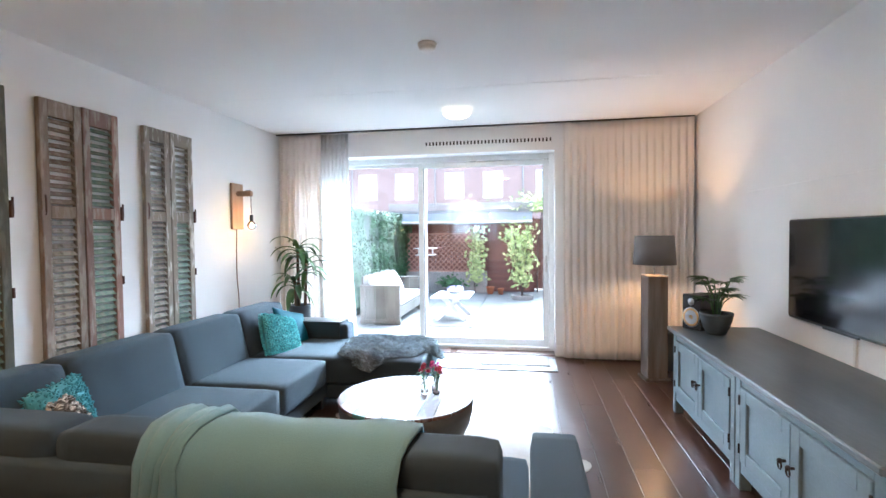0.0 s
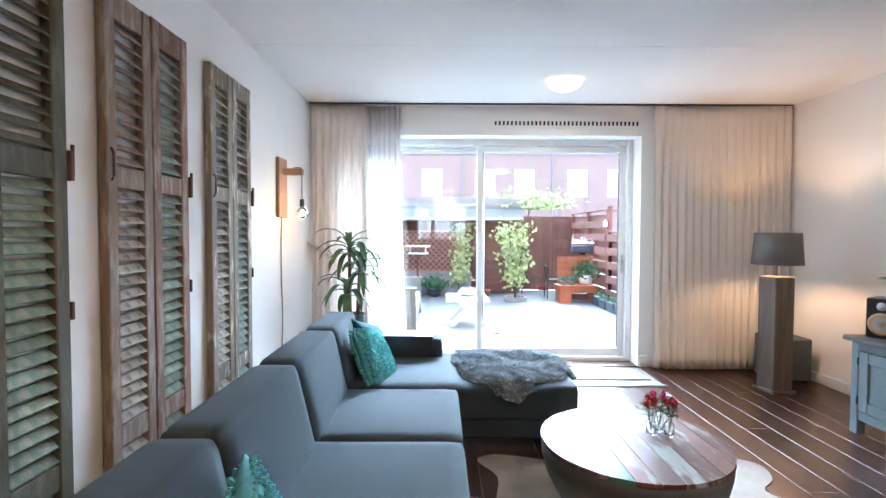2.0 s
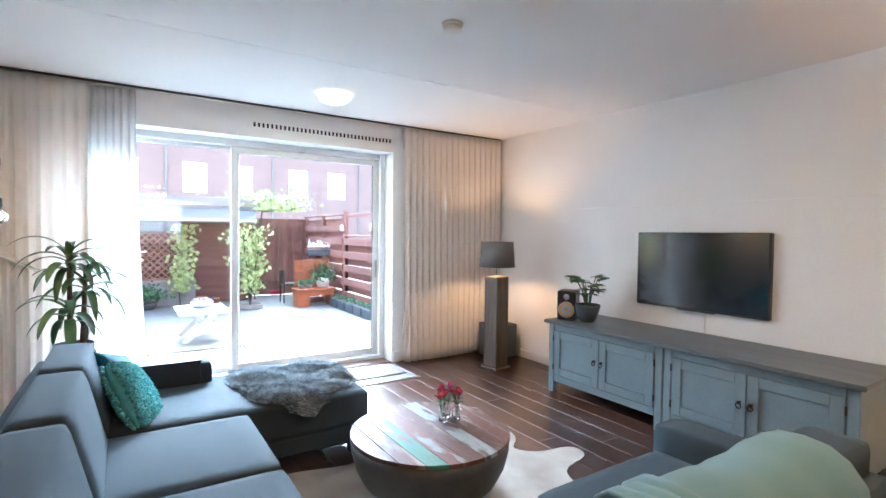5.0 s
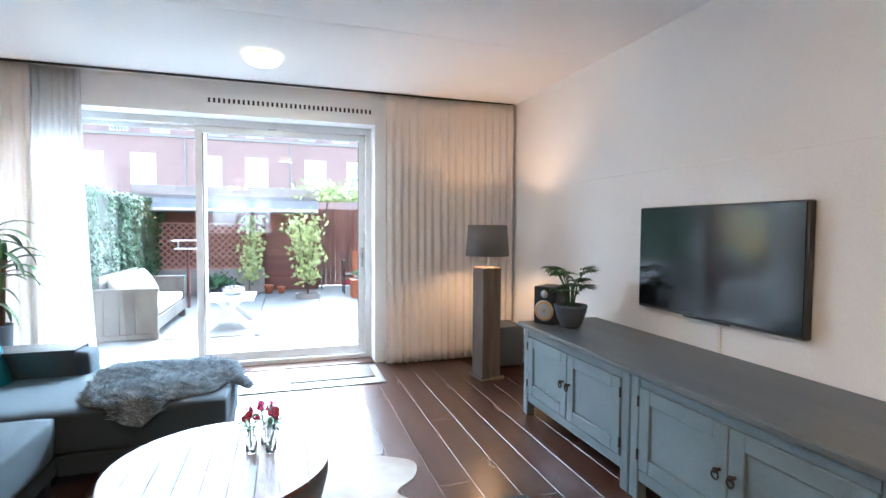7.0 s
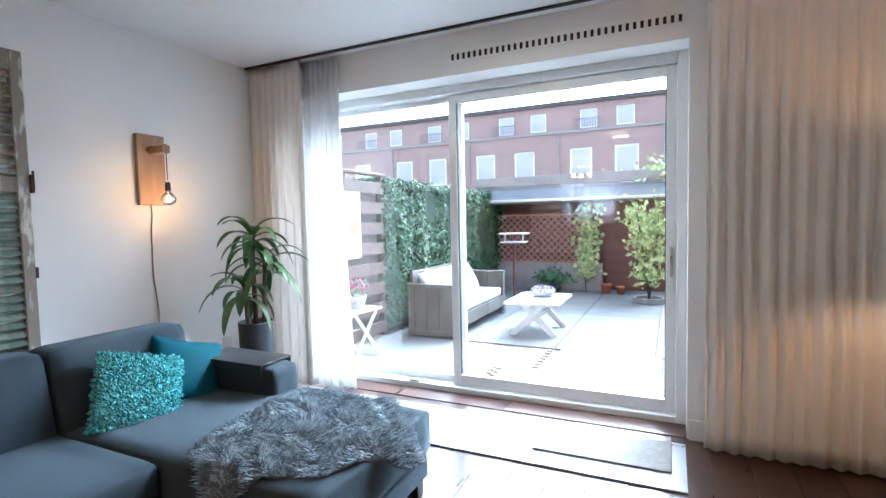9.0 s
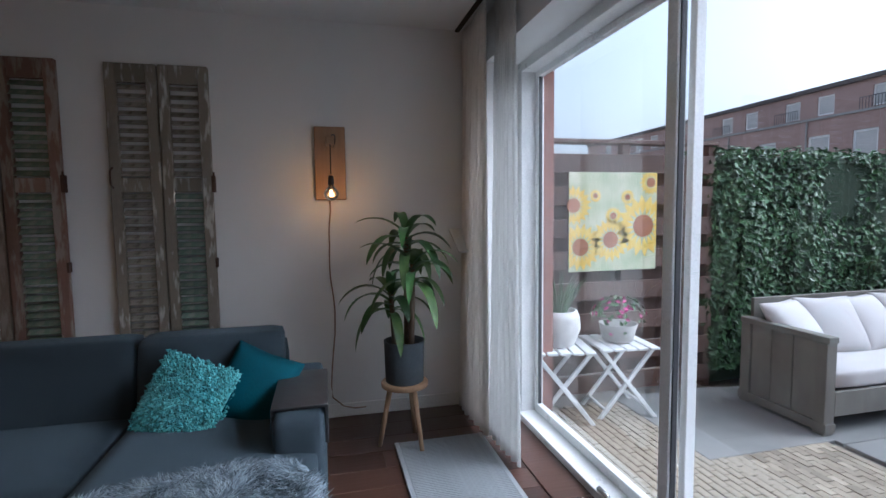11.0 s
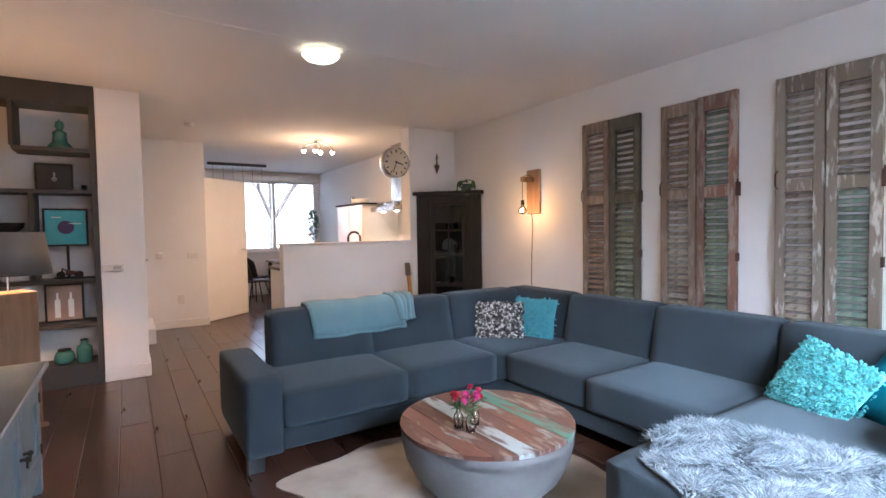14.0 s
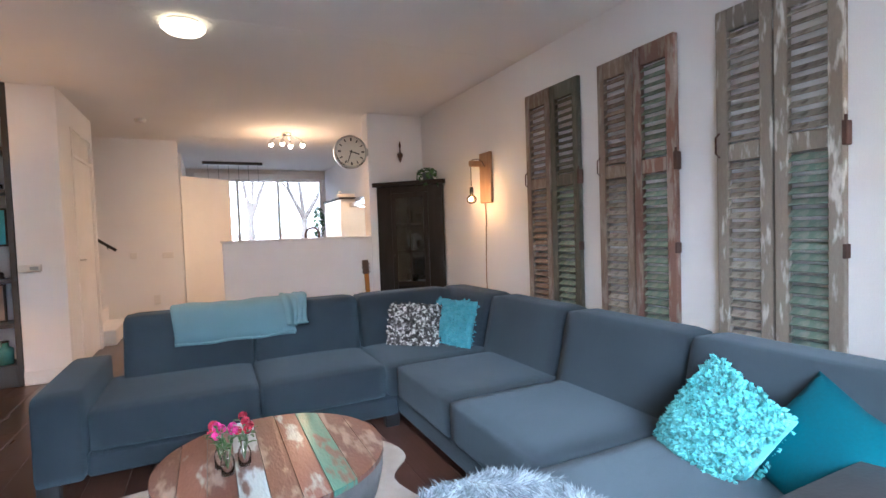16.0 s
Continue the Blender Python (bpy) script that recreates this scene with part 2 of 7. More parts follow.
RED = mat("red_petal", (0.42, 0.015, 0.03), (0.30, 0.01, 0.05), rough=0.6, scale=20, bump=0, island=0.4)
PINK = mat("magenta_petal", (0.55, 0.035, 0.24), (0.40, 0.02, 0.16), rough=0.6, scale=20, bump=0, island=0.4)
CLEAR = glass("clear_glass")
SMOKED = glass("vitrine_glass", (0.75, 0.75, 0.73))
BULBGLASS = glass("amber_bulb_glass", (1.0, 0.80, 0.55))
GLOWBULB = glow("bulb_filament", (1.0, 0.50, 0.14), 14)
GLOWDOME = glow("lit_opal_dome", (1.0, 0.76, 0.44), 0.42)
GLOWSPOT = glow("lit_spot", (1.0, 0.84, 0.6), 5)
BRICK = mat("red_brick", (0.27, 0.115, 0.085), (0.20, 0.085, 0.065), rough=0.9, scale=12, bump=0.5, random_tint=0.25)
# brick red paled and greyed: haze and glare mixed into the base colour
BRICKFAR = mat("hazed_far_brickwork", (0.40, 0.275, 0.24), (0.33, 0.22, 0.19), rough=0.9, scale=1.6, bump=0.3, fine=30, stretch=(1, 1, 3))
SHEDWOOD = mat("red_brown_stain", (0.21, 0.095, 0.070), (0.155, 0.068, 0.052), rough=0.65, scale=4, stretch=(0.3, 3, 3), bump=0.3, random_tint=0.15)
FENCEWOOD = mat("brown_fence_stain", (0.105, 0.060, 0.045), (0.080, 0.045, 0.034), rough=0.7, scale=4, stretch=(3, 0.3, 3), bump=0.3, random_tint=0.18)
FENCERED = mat("reddish_fence_stain", (0.27, 0.125, 0.10), (0.21, 0.095, 0.078), rough=0.7, scale=4, stretch=(3, 0.3, 3), bump=0.3, random_tint=0.15)
BENCHWOOD = mat("silvered_scaffold_wood", (0.20, 0.19, 0.165), (0.135, 0.125, 0.105), rough=0.85, scale=5, stretch=(1, 1, 0.4), bump=0.5, random_tint=0.12)
ORANGEWOOD = mat("orange_stained_wood", (0.42, 0.145, 0.060), (0.34, 0.115, 0.045), rough=0.6, scale=5, bump=0.2)
CUSHION = mat("pale_outdoor_cushion", (0.55, 0.53, 0.52), (0.49, 0.47, 0.46), rough=0.9, scale=4, bump=0.3, fine=200)
SLAB = mat("grey_concrete_slab", (0.235, 0.235, 0.225), (0.19, 0.19, 0.185), rough=0.8, scale=3, bump=0.3, fine=70, random_tint=0.12)
PAVER = mat("clay_paver", (0.36, 0.31, 0.235), (0.25, 0.215, 0.165), rough=0.85, scale=6, bump=0.5, island=0.25)
SAND = mat("ground_joint_sand", (0.24, 0.22, 0.19), (0.17, 0.155, 0.13), rough=0.95, scale=9, bump=0.6)
HEDGE = mat("hedge_leaf", (0.030, 0.085, 0.030), (0.065, 0.145, 0.050), rough=0.5, scale=9, bump=0, island=0.5)
# near-black green: the shade inside the hedge, put into the colour
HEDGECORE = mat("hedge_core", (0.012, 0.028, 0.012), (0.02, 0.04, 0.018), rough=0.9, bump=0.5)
LIGHTLEAF = mat("yellow_green_leaf", (0.34, 0.43, 0.15), (0.44, 0.50, 0.22), rough=0.5, scale=9, bump=0, island=0.35)
ZINC = mat("zinc_roof_edge", (0.24, 0.26, 0.275), (0.20, 0.22, 0.235), rough=0.5, scale=3, bump=0.1)
CONCRETE = mat("planter_concrete", (0.36, 0.35, 0.33), (0.28, 0.27, 0.255), rough=0.9, scale=5, bump=0.4)
WHITEWOOD = mat("white_painted_slats", (0.70, 0.71, 0.71), (0.62, 0.63, 0.63), rough=0.5, scale=6, bump=0.1)
POTWHITE = mat("ribbed_white_pot", (0.58, 0.57, 0.55), (0.45, 0.44, 0.43), rough=0.7, scale=14, bump=0.5)
POSTER = mat("sunflower_canvas", (0.66, 0.66, 0.50), (0.42, 0.50, 0.30), rough=0.7, scale=7, bump=0.1)
PETAL = mat("sunflower_yellow", (0.82, 0.66, 0.18), (0.76, 0.52, 0.09), rough=0.7, scale=14, bump=0.1)
SEED = mat("sunflower_heart", (0.42, 0.19, 0.10), (0.30, 0.12, 0.06), rough=0.8, scale=20, bump=0.3)
ROOFTILE = mat("flat_roof_edge", (0.10, 0.085, 0.08), (0.085, 0.07, 0.065), rough=0.8)
WINDARK = mat("far_window_glass", (0.55, 0.52, 0.49), (0.42, 0.40, 0.38), rough=0.15, scale=0.5, bump=0)
GUITAR = mat("honey_lacquer", (0.45, 0.24, 0.06), (0.38, 0.19, 0.05), rough=0.25, coat=0.5, bump=0.05)
BAMBOO = mat("bark", (0.12, 0.10, 0.085), (0.08, 0.065, 0.055), rough=0.9, scale=14, bump=0.7)
LILAC = mat("lilac_petal", (0.36, 0.33, 0.52), (0.48, 0.44, 0.60), rough=0.7, bump=0, island=0.3)

# ---- building helpers ----
ORIGIN = {}


def thing(name, at, label, category, group=""):
    ob = new(name)
    ob.empty_display_size = 0.1
    ob.location = at
    ORIGIN[ob.name] = Vector(at)
    return tagged(ob, label, category, group)


def link(name, bm, material, at=(0, 0, 0), smooth=False):
    bmesh.ops.translate(bm, verts=bm.verts, vec=-Vector(at))
    me = bpy.data.meshes.new(name)
    bm.to_mesh(me)
    bm.free()
    for m in (material if isinstance(material, (list, tuple)) else [material]):
        me.materials.append(m)
    if smooth:
        for f in me.polygons:
            f.use_smooth = True
    return me


def part(name, bm, material, parent, label="", smooth=False):
    """One mesh, given in world metres, under a thing or under a part of it."""
    o = ORIGIN[parent.name]
    ob = new(name, link(name, bm, material, o, smooth))
    ob.parent = parent
    ORIGIN[ob.name] = o
    return tagged(ob, label)


def piece(name, me, parent, at, turn=None):
    """One of many alike pieces on a shared mesh, placed in world metres."""
    ob = new(name, me)
    ob.parent = parent
    m = Matrix.Translation(Vector(at) - ORIGIN[parent.name])
    ob.matrix_local = m @ turn if turn else m
    ORIGIN[ob.name] = ORIGIN[parent.name]
    return ob


def structure(name, bm, material, label="", smooth=False, at=(0, 0, 0)):
    ob = new(name, link(name, bm, material, at, smooth))
    ob.location = at
    ORIGIN[ob.name] = Vector(at)
    return tagged(ob, label, kind="structure")


def single(name, bm, material, label, category, group="", smooth=False, at=(0, 0, 0)):
    ob = new(name, link(name, bm, material, at, smooth))
    ob.location = at
    ORIGIN[ob.name] = Vector(at)
    return tagged(ob, label, category, group)


def box(x0, x1, y0, y1, z0, z1, bev=0.0, bm=None, seg=1, m=None):
    """A box, bevelled, added to bm or to a new mesh."""
    t = bmesh.new()
    bmesh.ops.create_cube(t, size=1)
    for v in t.verts:
        v.co = Vector(((x0 + x1) / 2 + v.co.x * (x1 - x0), (y0 + y1) / 2 + v.co.y * (y1 - y0), (z0 + z1) / 2 + v.co.z * (z1 - z0)))
    if bev:
        bmesh.ops.bevel(t, geom=t.edges[:], offset=bev, segments=seg, profile=0.5, affect="EDGES")
    return merge(bm, t, m)


def merge(bm, t, m=None):
    if m is not None:
        bmesh.ops.transform(t, matrix=m, verts=t.verts)
    if bm is None:
        return t
    me = bpy.data.meshes.new("tmp")
    t.to_mesh(me)
    t.free()
    bm.from_mesh(me)
    bpy.data.meshes.remove(me)
    return bm


def rbox(c, size, r, puff=0.0, n=8, bm=None, m=None):
    """A soft, rounded block: size in metres, edge radius r, top and front swelling by puff."""
    t = bmesh.new()
    bmesh.ops.create_cube(t, size=2)
    bmesh.ops.subdivide_edges(t, edges=t.edges[:], cuts=n, use_grid_fill=True)
    h = Vector(size) / 2
    for v in t.verts:
        p = Vector((v.co.x * h.x, v.co.y * h.y, v.co.z * h.z))
        inner = Vector([max(-h[i] + r, min(h[i] - r, p[i])) for i in range(3)])
        d = p - inner
        q = inner + (d.normalized() * r if d.length > 1e-6 else d)
        a, b, cc = v.co
        q.z += puff * (1 - a * a) * (1 - b * b) * (1 if cc > 0 else -0.3)
        v.co = q + Vector(c)
    return merge(bm, t, m)


def thicken(bm, t):
    """Give an open sheet its thickness: a second skin behind it, joined along the rim."""
    bm.normal_update()
    sheet = list(bm.faces)
    rim = [(e.link_loops[0].vert, e.link_loops[0].link_loop_next.vert) for e in bm.edges if e.is_boundary]
    skin_ = {v: v.co - v.normal * t for v in bm.verts}
    skin_ = {v: bm.verts.new(co) for v, co in skin_.items()}
    for f in sheet:
        bm.faces.new([skin_[v] for v in reversed(f.verts)])
    for a, b in rim:
        bm.faces.new((b, a, skin_[a], skin_[b]))


def rod(p0, p1, r0, r1=None, seg=10, bm=None, caps=True):
    """A tapered round bar from p0 to p1."""
    p0, p1 = Vector(p0), Vector(p1)
    t = bmesh.new()
    d = p1 - p0
    bmesh.ops.create_cone(t, cap_ends=caps, segments=seg, radius1=r0, radius2=r0 if r1 is None else r1, depth=d.length)
    q = Vector((0, 0, 1)).rotation_difference(d).to_matrix().to_4x4()
    return merge(bm, t, Matrix.Translation((p0 + p1) / 2) @ q)


def lathe(profile, c, seg=28, bm=None, ribs=0, depth=0.0):
    """A turned body from (radius, height) pairs about the upright axis at c."""
    t = bmesh.new()
    rings = []
    for r, z in profile:
        ring = []
        for i in range(seg):
            a = 2 * math.pi * i / seg
            rr = r * (1 + depth * math.cos(ribs * a)) if ribs else r
            ring.append(t.verts.new((c[0] + rr * math.cos(a), c[1] + rr * math.sin(a), c[2] + z)))
        rings.append(ring)
    for u, w in zip(rings, rings[1:]):
        for i in range(seg):
            t.faces.new((u[i], u[(i + 1) % seg], w[(i + 1) % seg], w[i]))
    t.faces.new(rings[0][::-1])
    t.faces.new(rings[-1])
    return merge(bm, t)


def cable(points, r, seg=6, bm=None):
    """A bent round cord through the points."""
    t = bmesh.new()
    pts = [Vector(p) for p in points]
    rings = []
    for i, p in enumerate(pts):
        d = (pts[min(i + 1, len(pts) - 1)] - pts[max(i - 1, 0)]).normalized()
        s = d.orthogonal().normalized() if abs(d.z) > 0.9 else d.cross(Vector((0, 0, 1))).normalized()
        u = d.cross(s).normalized()
        rings.append([t.verts.new(p + r * (math.cos(2 * math.pi * k / seg) * s + math.sin(2 * math.pi * k / seg) * u)) for k in range(seg)])
    for a, b in zip(rings, rings[1:]):
        for k in range(seg):
            t.faces.new((a[k], a[(k + 1) % seg], b[(k + 1) % seg], b[k]))
    t.faces.new(rings[0][::-1])
    t.faces.new(rings[-1])
    return merge(bm, t)


def ball(c, r, bm=None, seg=14, squash=1.0):
    t = bmesh.new()
    bmesh.ops.create_uvsphere(t, u_segments=seg, v_segments=max(6, seg // 2), radius=r)
    return merge(bm, t, Matrix.Translation(c) @ Matrix.Diagonal((1, 1, squash, 1)))


def blade(bm, base, way, length, width, droop, fold=0.25, seg=7):
    """A long leaf that rises along way and bends down, folded along its middle."""
    base, way = Vector(base), Vector(way).normalized()
    side = way.cross(Vector((0, 0, 1)))
    side = side.normalized() if side.length > 1e-3 else Vector((1, 0, 0))
    rows = []
    p, d = base.copy(), way.copy()
    for i in range(seg + 1):
        f = i / seg
        w = width * (math.sin(math.pi * min(1, 0.12 + 0.88 * f)) ** 0.7) * (1 if f < 0.98 else 0.05)
        n = side.cross(d).normalized()
        rows.append((bm.verts.new(p - side * w / 2 + n * fold * w), bm.verts.new(p), bm.verts.new(p + side * w / 2 + n * fold * w)))
        p = p + d * (length / seg)
        d = (d + Vector((0, 0, -droop / seg))).normalized()
    for a, b in zip(rows, rows[1:]):
        bm.faces.new((a[0], a[1], b[1], b[0]))
        bm.faces.new((a[1], a[2], b[2], b[1]))


def leafcard(bm, c, n, size, rng):
    """A small pointed leaf at c, facing about n."""
    n = Vector(n).normalized()
    u = n.orthogonal().normalized()
    u.rotate(Matrix.Rotation(rng.uniform(0, 6.28), 3, n))
    w = n.cross(u)
    c = Vector(c)
    vs = [bm.verts.new(c - u * size * 0.5), bm.verts.new(c + w * size * 0.3 + n * size * 0.1), bm.verts.new(c + u * size * 0.5),
          bm.verts.new(c - w * size * 0.3 + n * size * 0.1)]
    bm.faces.new((vs[0], vs[1], vs[2]))
    bm.faces.new((vs[0], vs[2], vs[3]))


def tuft(bm, c, d, length, r):
    """A thin three-sided lock of fur or yarn."""
    d = Vector(d).normalized()
    u = d.orthogonal().normalized() * r
    w = d.cross(u)
    c = Vector(c)
    base = [bm.verts.new(c + u), bm.verts.new(c - 0.5 * u + 0.87 * w), bm.verts.new(c - 0.5 * u - 0.87 * w)]
    tip = bm.verts.new(c + d * length)
    for i in range(3):
        bm.faces.new((base[i], base[(i + 1) % 3], tip))


def slab_with_holes(x0, x1, y0, y1, z0, z1, holes):
    """An upright wall in the x-z plane with rectangular openings (x0, x1, z0, z1) cut through."""
    bm = bmesh.new()
    xs = sorted({x0, x1, *[h[0] for h in holes], *[h[1] for h in holes]})
    zs = sorted({z0, z1, *[h[2] for h in holes], *[h[3] for h in holes]})
    def solid(a, b):
        return not any(h[0] - 1e-6 <= a and b[0] <= h[1] + 1e-6 and h[2] - 1e-6 <= b[1] and b[2] <= h[3] + 1e-6 for h in holes)
    for a, b in zip(xs, xs[1:]):
        for c, d in zip(zs, zs[1:]):
            if solid(a, (b, c, d)):
                box(a, b, y0, y1, c, d, bm=bm)
    return bm

# ---- the room ----
H = 2.6
EX = 4.72          # inner face of the east wall
YB = -11.5         # inner face of the street front
rng = random.Random(7)

floor = structure("floor", box(-0.2, EX + 0.2, YB - 0.2, 0.0, -0.12, -0.012), FLOORGAP, "dark joints under the plank floor")
ceil = bmesh.new()
for a, b in ((0.2, -1.575), (-1.578, -4.0), (-4.003, -8.0), (-8.003, YB - 0.2)):
    box(-0.2, EX + 0.2, b, a, H, H + 0.12, 0.0015, ceil)
structure("ceiling", ceil, CEIL, "white plastered concrete ceiling with faint seams")
structure("wall_west", box(-0.25, 0, YB - 0.2, 0.2, 0, H), WALL, "plain white plastered wall")
structure("wall_east", box(EX, EX + 0.25, YB - 0.2, 0.2, 0, H), WALL, "plain white plastered wall")
structure("wall_east_lining", box(EX - 0.022, EX, -5.6, -1.35, 0, 1.705, 0.004), WALL, "slightly proud lower wall lining")

WX0, WX1, WTOP = 0.28, 3.28, 2.315
structure("wall_north", slab_with_holes(0, EX, 0, 0.33, 0, H, [(WX0, WX1, 0.0, WTOP)]), WALL, "white wall round the garden doors")
structure("facade", slab_with_holes(-0.3, EX + 0.3, 0.33, 0.46, -0.1, 3.2, [(WX0 + 0.04, WX1 - 0.02, -0.1, WTOP - 0.03)]), BRICK, "red brick outer face")
structure("wall_south", slab_with_holes(0, EX, YB - 0.2, YB, 0, H, [(0.06, 2.55, 0.92, 2.42)]), WALL, "white wall with the street window")
structure("kitchen_pier", box(0, 0.68, -6.30, -6.08, 0, H, 0.004), WALL, "white wall pier beside the kitchen")
half = structure("half_wall", box(0.68, 2.26, -6.24, -6.08, 0, 1.165, 0.004), WALL, "white half-height kitchen partition")
structure("trim", box(0.68, 2.28, -6.26, -6.06, 1.165, 1.185, 0.004), TRIM, "white cap on the half wall")

# closet block with its shelving recess towards the room
RX0, RX1, RZ1 = 3.905, 4.70, 2.60
structure("closet_wall", box(3.54, 3.88, -6.05, -5.95, 0, H, 0.003), WALL, "white wall strip beside the bookcase")
structure("closet_back", box(3.54, EX, -6.40, -6.30, 0, H), WALL, "white back of the shelving recess")
structure("closet_side", box(3.54, 3.60, -6.30, -6.05, 0, H), WALL, "white closet corner")
structure("closet_top", box(3.54, 3.60, -7.30, -6.40, 2.34, H), WALL, "white wall above the closet door")
structure("closet_post", box(3.54, 3.60, -7.42, -7.30, 0, H), WALL, "white closet end wall")
structure("closet_rear", box(3.60, EX, -7.42, -7.36, 0, H), WALL, "white wall beside the stairs")
structure("stair_wall", box(2.72, EX, -8.56, -8.42, 0, H, 0.003), WALL, "white wall with light switches")
structure("hall_wall", box(2.72, 2.82, YB, -9.5, 0, H), WALL, "white hall partition")


def skirting(x0, x1, y0, y1, h=0.09):
    structure("baseboard", box(x0, x1, y0, y1, 0, h, 0.003), TRIM, "white painted skirting board")


skirting(0.0, 0.014, -5.4, -0.02)
skirting(EX - 0.026, EX - 0.011, -5.6, -0.02)
skirting(3.53, 3.88, -5.95, -5.935, 0.12)
skirting(2.72, 3.40, -8.42, -8.405, 0.11)
skirting(2.705, 2.72, -8.56, -8.405, 0.11)
skirting(0.68, 2.26, -6.08, -6.066)
skirting(3.29, 3.37, -0.02, 0.0, 0.12)
skirting(3.525, 3.54, -6.38, -5.95, 0.12)

# closet door
door = structure("door_1", box(3.555, 3.59, -7.28, -6.43, 0.01, 2.06, 0.003), TRIM, "white flush closet door")
part("door_frame", box(3.53, 3.60, -6.43, -6.40, 0, 2.34, 0.003), TRIM, door)
part("door_frame", box(3.53, 3.60, -7.31, -7.28, 0, 2.34, 0.003), TRIM, door)
part("door_frame", box(3.53, 3.60, -7.28, -6.43, 2.06, 2.09, 0.003), TRIM, door)
part("fanlight_panel", box(3.56, 3.58, -7.28, -6.43, 2.09, 2.34, 0.002), WHITEPL, door, "pale panel above the door")
hb = rod((3.555, -6.49, 1.05), (3.51, -6.49, 1.05), 0.008)
rod((3.51, -6.49, 1.05), (3.51, -6.60, 1.05), 0.008, bm=hb)
part("door_handle", hb, STEEL, door, "satin steel lever handle", True)

# hall door, standing open
a, b = Vector((2.72, -8.60, 0)), Vector((2.05, -9.15, 0))
ang = math.degrees(math.atan2(b.y - a.y, b.x - a.x))
hd = structure("door_2", box(0, 0.87, -0.02, 0.02, 0.012, 2.13, 0.003), TRIM, "white hall door standing open")
pan = part("door_handle", rod((0.80, -0.02, 1.05), (0.80, -0.07, 1.05), 0.008, bm=rod((0.80, -0.07, 1.05), (0.69, -0.07, 1.05), 0.008)), STEEL, hd, "satin steel lever handle")
hd.matrix_world = pose(a.x, a.y, 0, 0, 0, ang)

# stairs going up behind the closet
stairs = thing("staircase", (3.45, -7.9, 0), "white painted wooden stairs beside the hall wall", "staircase")
for i in range(6):
    x = 3.42 + i * 0.215
    part("step", box(x, 4.70, -8.40, -7.44, i * 0.18 + (0.002 if i else 0), (i + 1) * 0.18, 0.006), TRIM, stairs)
rail = thing("handrail", (3.6, -8.36, 1.1), "dark brown wooden handrail on the stair wall", "handrail")
part("rail", rod((3.50, -8.355, 1.10), (4.45, -8.355, 1.80), 0.020), VITRINE, rail, "", True)
for x, z in ((3.60, 1.17), (4.25, 1.65)):
    part("bracket", rod((x, -8.419, z - 0.05), (x, -8.355, z - 0.01), 0.006), IRON, rail)

# ---- sliding garden doors ----
win = thing("window_1", (1.94, 0.1, 0), "white framed sliding garden doors with large panes", "window")
win["kind"] = "structure"
fb = box(WX0, WX0 + 0.06, 0.22, 0.38, 0.0, WTOP, 0.003)
box(WX1 - 0.06, WX1, 0.20, 0.38, 0.0, WTOP, 0.003, fb)
box(WX0 + 0.06, WX1 - 0.06, 0.22, 0.38, WTOP - 0.06, WTOP, 0.003, fb)
box(WX0 + 0.06, WX1 - 0.06, 0.20, 0.40, 0.0, 0.045, 0.003, fb)
part("window_frame", fb, ALU, win, "white aluminium outer frame")


def sash(name, x0, x1, y, z0, z1, w, label):
    s = box(x0, x0 + w, y, y + 0.045, z0, z1, 0.003)
    box(x1 - w, x1, y, y + 0.045, z0, z1, 0.003, s)
    box(x0 + w, x1 - w, y, y + 0.045, z1 - w, z1, 0.003, s)
    box(x0 + w, x1 - w, y, y + 0.045, z0, z0 + w + 0.02, 0.003, s)
    ob = part(name, s, ALU, win, label)
    g = box(x0 + w - 0.006, x1 - w + 0.006, y + 0.019, y + 0.025, z0 + w + 0.014, z1 - w + 0.006)
    pane = part("pane", g, CLEAR, ob, "clear window pane")
    pane.visible_shadow = False
    k = bmesh.new()
    for xa, xb in ((x0 + w, x0 + w + 0.006), (x1 - w - 0.006, x1 - w)):
        box(xa, xb, y + 0.010, y + 0.035, z0 + w + 0.02, z1 - w, bm=k)
    part("gasket", k, GREYFRAME, ob, "thin dark rubber gasket")
    return ob


fixed = sash("fixed_sash", WX0 + 0.06, 1.75, 0.315, 0.045, WTOP - 0.06, 0.035, "fixed glazed panel")
slider = sash("sliding_sash", 1.665, WX1 - 0.06, 0.255, 0.05, WTOP - 0.065, 0.060, "sliding glazed door panel")
hbm = box(3.182, 3.200, 0.225, 0.255, 0.93, 1.12, 0.004)
part("door_handle", hbm, STEEL, slider, "slim grey pull handle")
part("track_lever", rod((1.30, 0.215, 0.055), (1.38, 0.215, 0.055), 0.012), STEEL, win, "small steel catch", True)

structure("threshold", box(WX0 + 0.001, WX1 - 0.001, 0.002, 0.199, -0.03, 0.006, 0.002), FLOORWOOD, "dark wooden threshold inside the garden doors")

# vent grille above the doors
vent = thing("vent_grille", (2.52, 0, 2.43), "white vent strip with dark slots above the doors", "vent")
part("cover", box(1.78, 3.27, -0.006, -0.001, 2.395, 2.475, 0.002), WALL, vent)
slot = link("slot", box(-0.009, 0.009, -0.0025, 0.0025, -0.020, 0.020), IRON)
for i in range(36):
    piece("slot", slot, vent, (1.825 + i * 0.0402, -0.0085, 2.432))

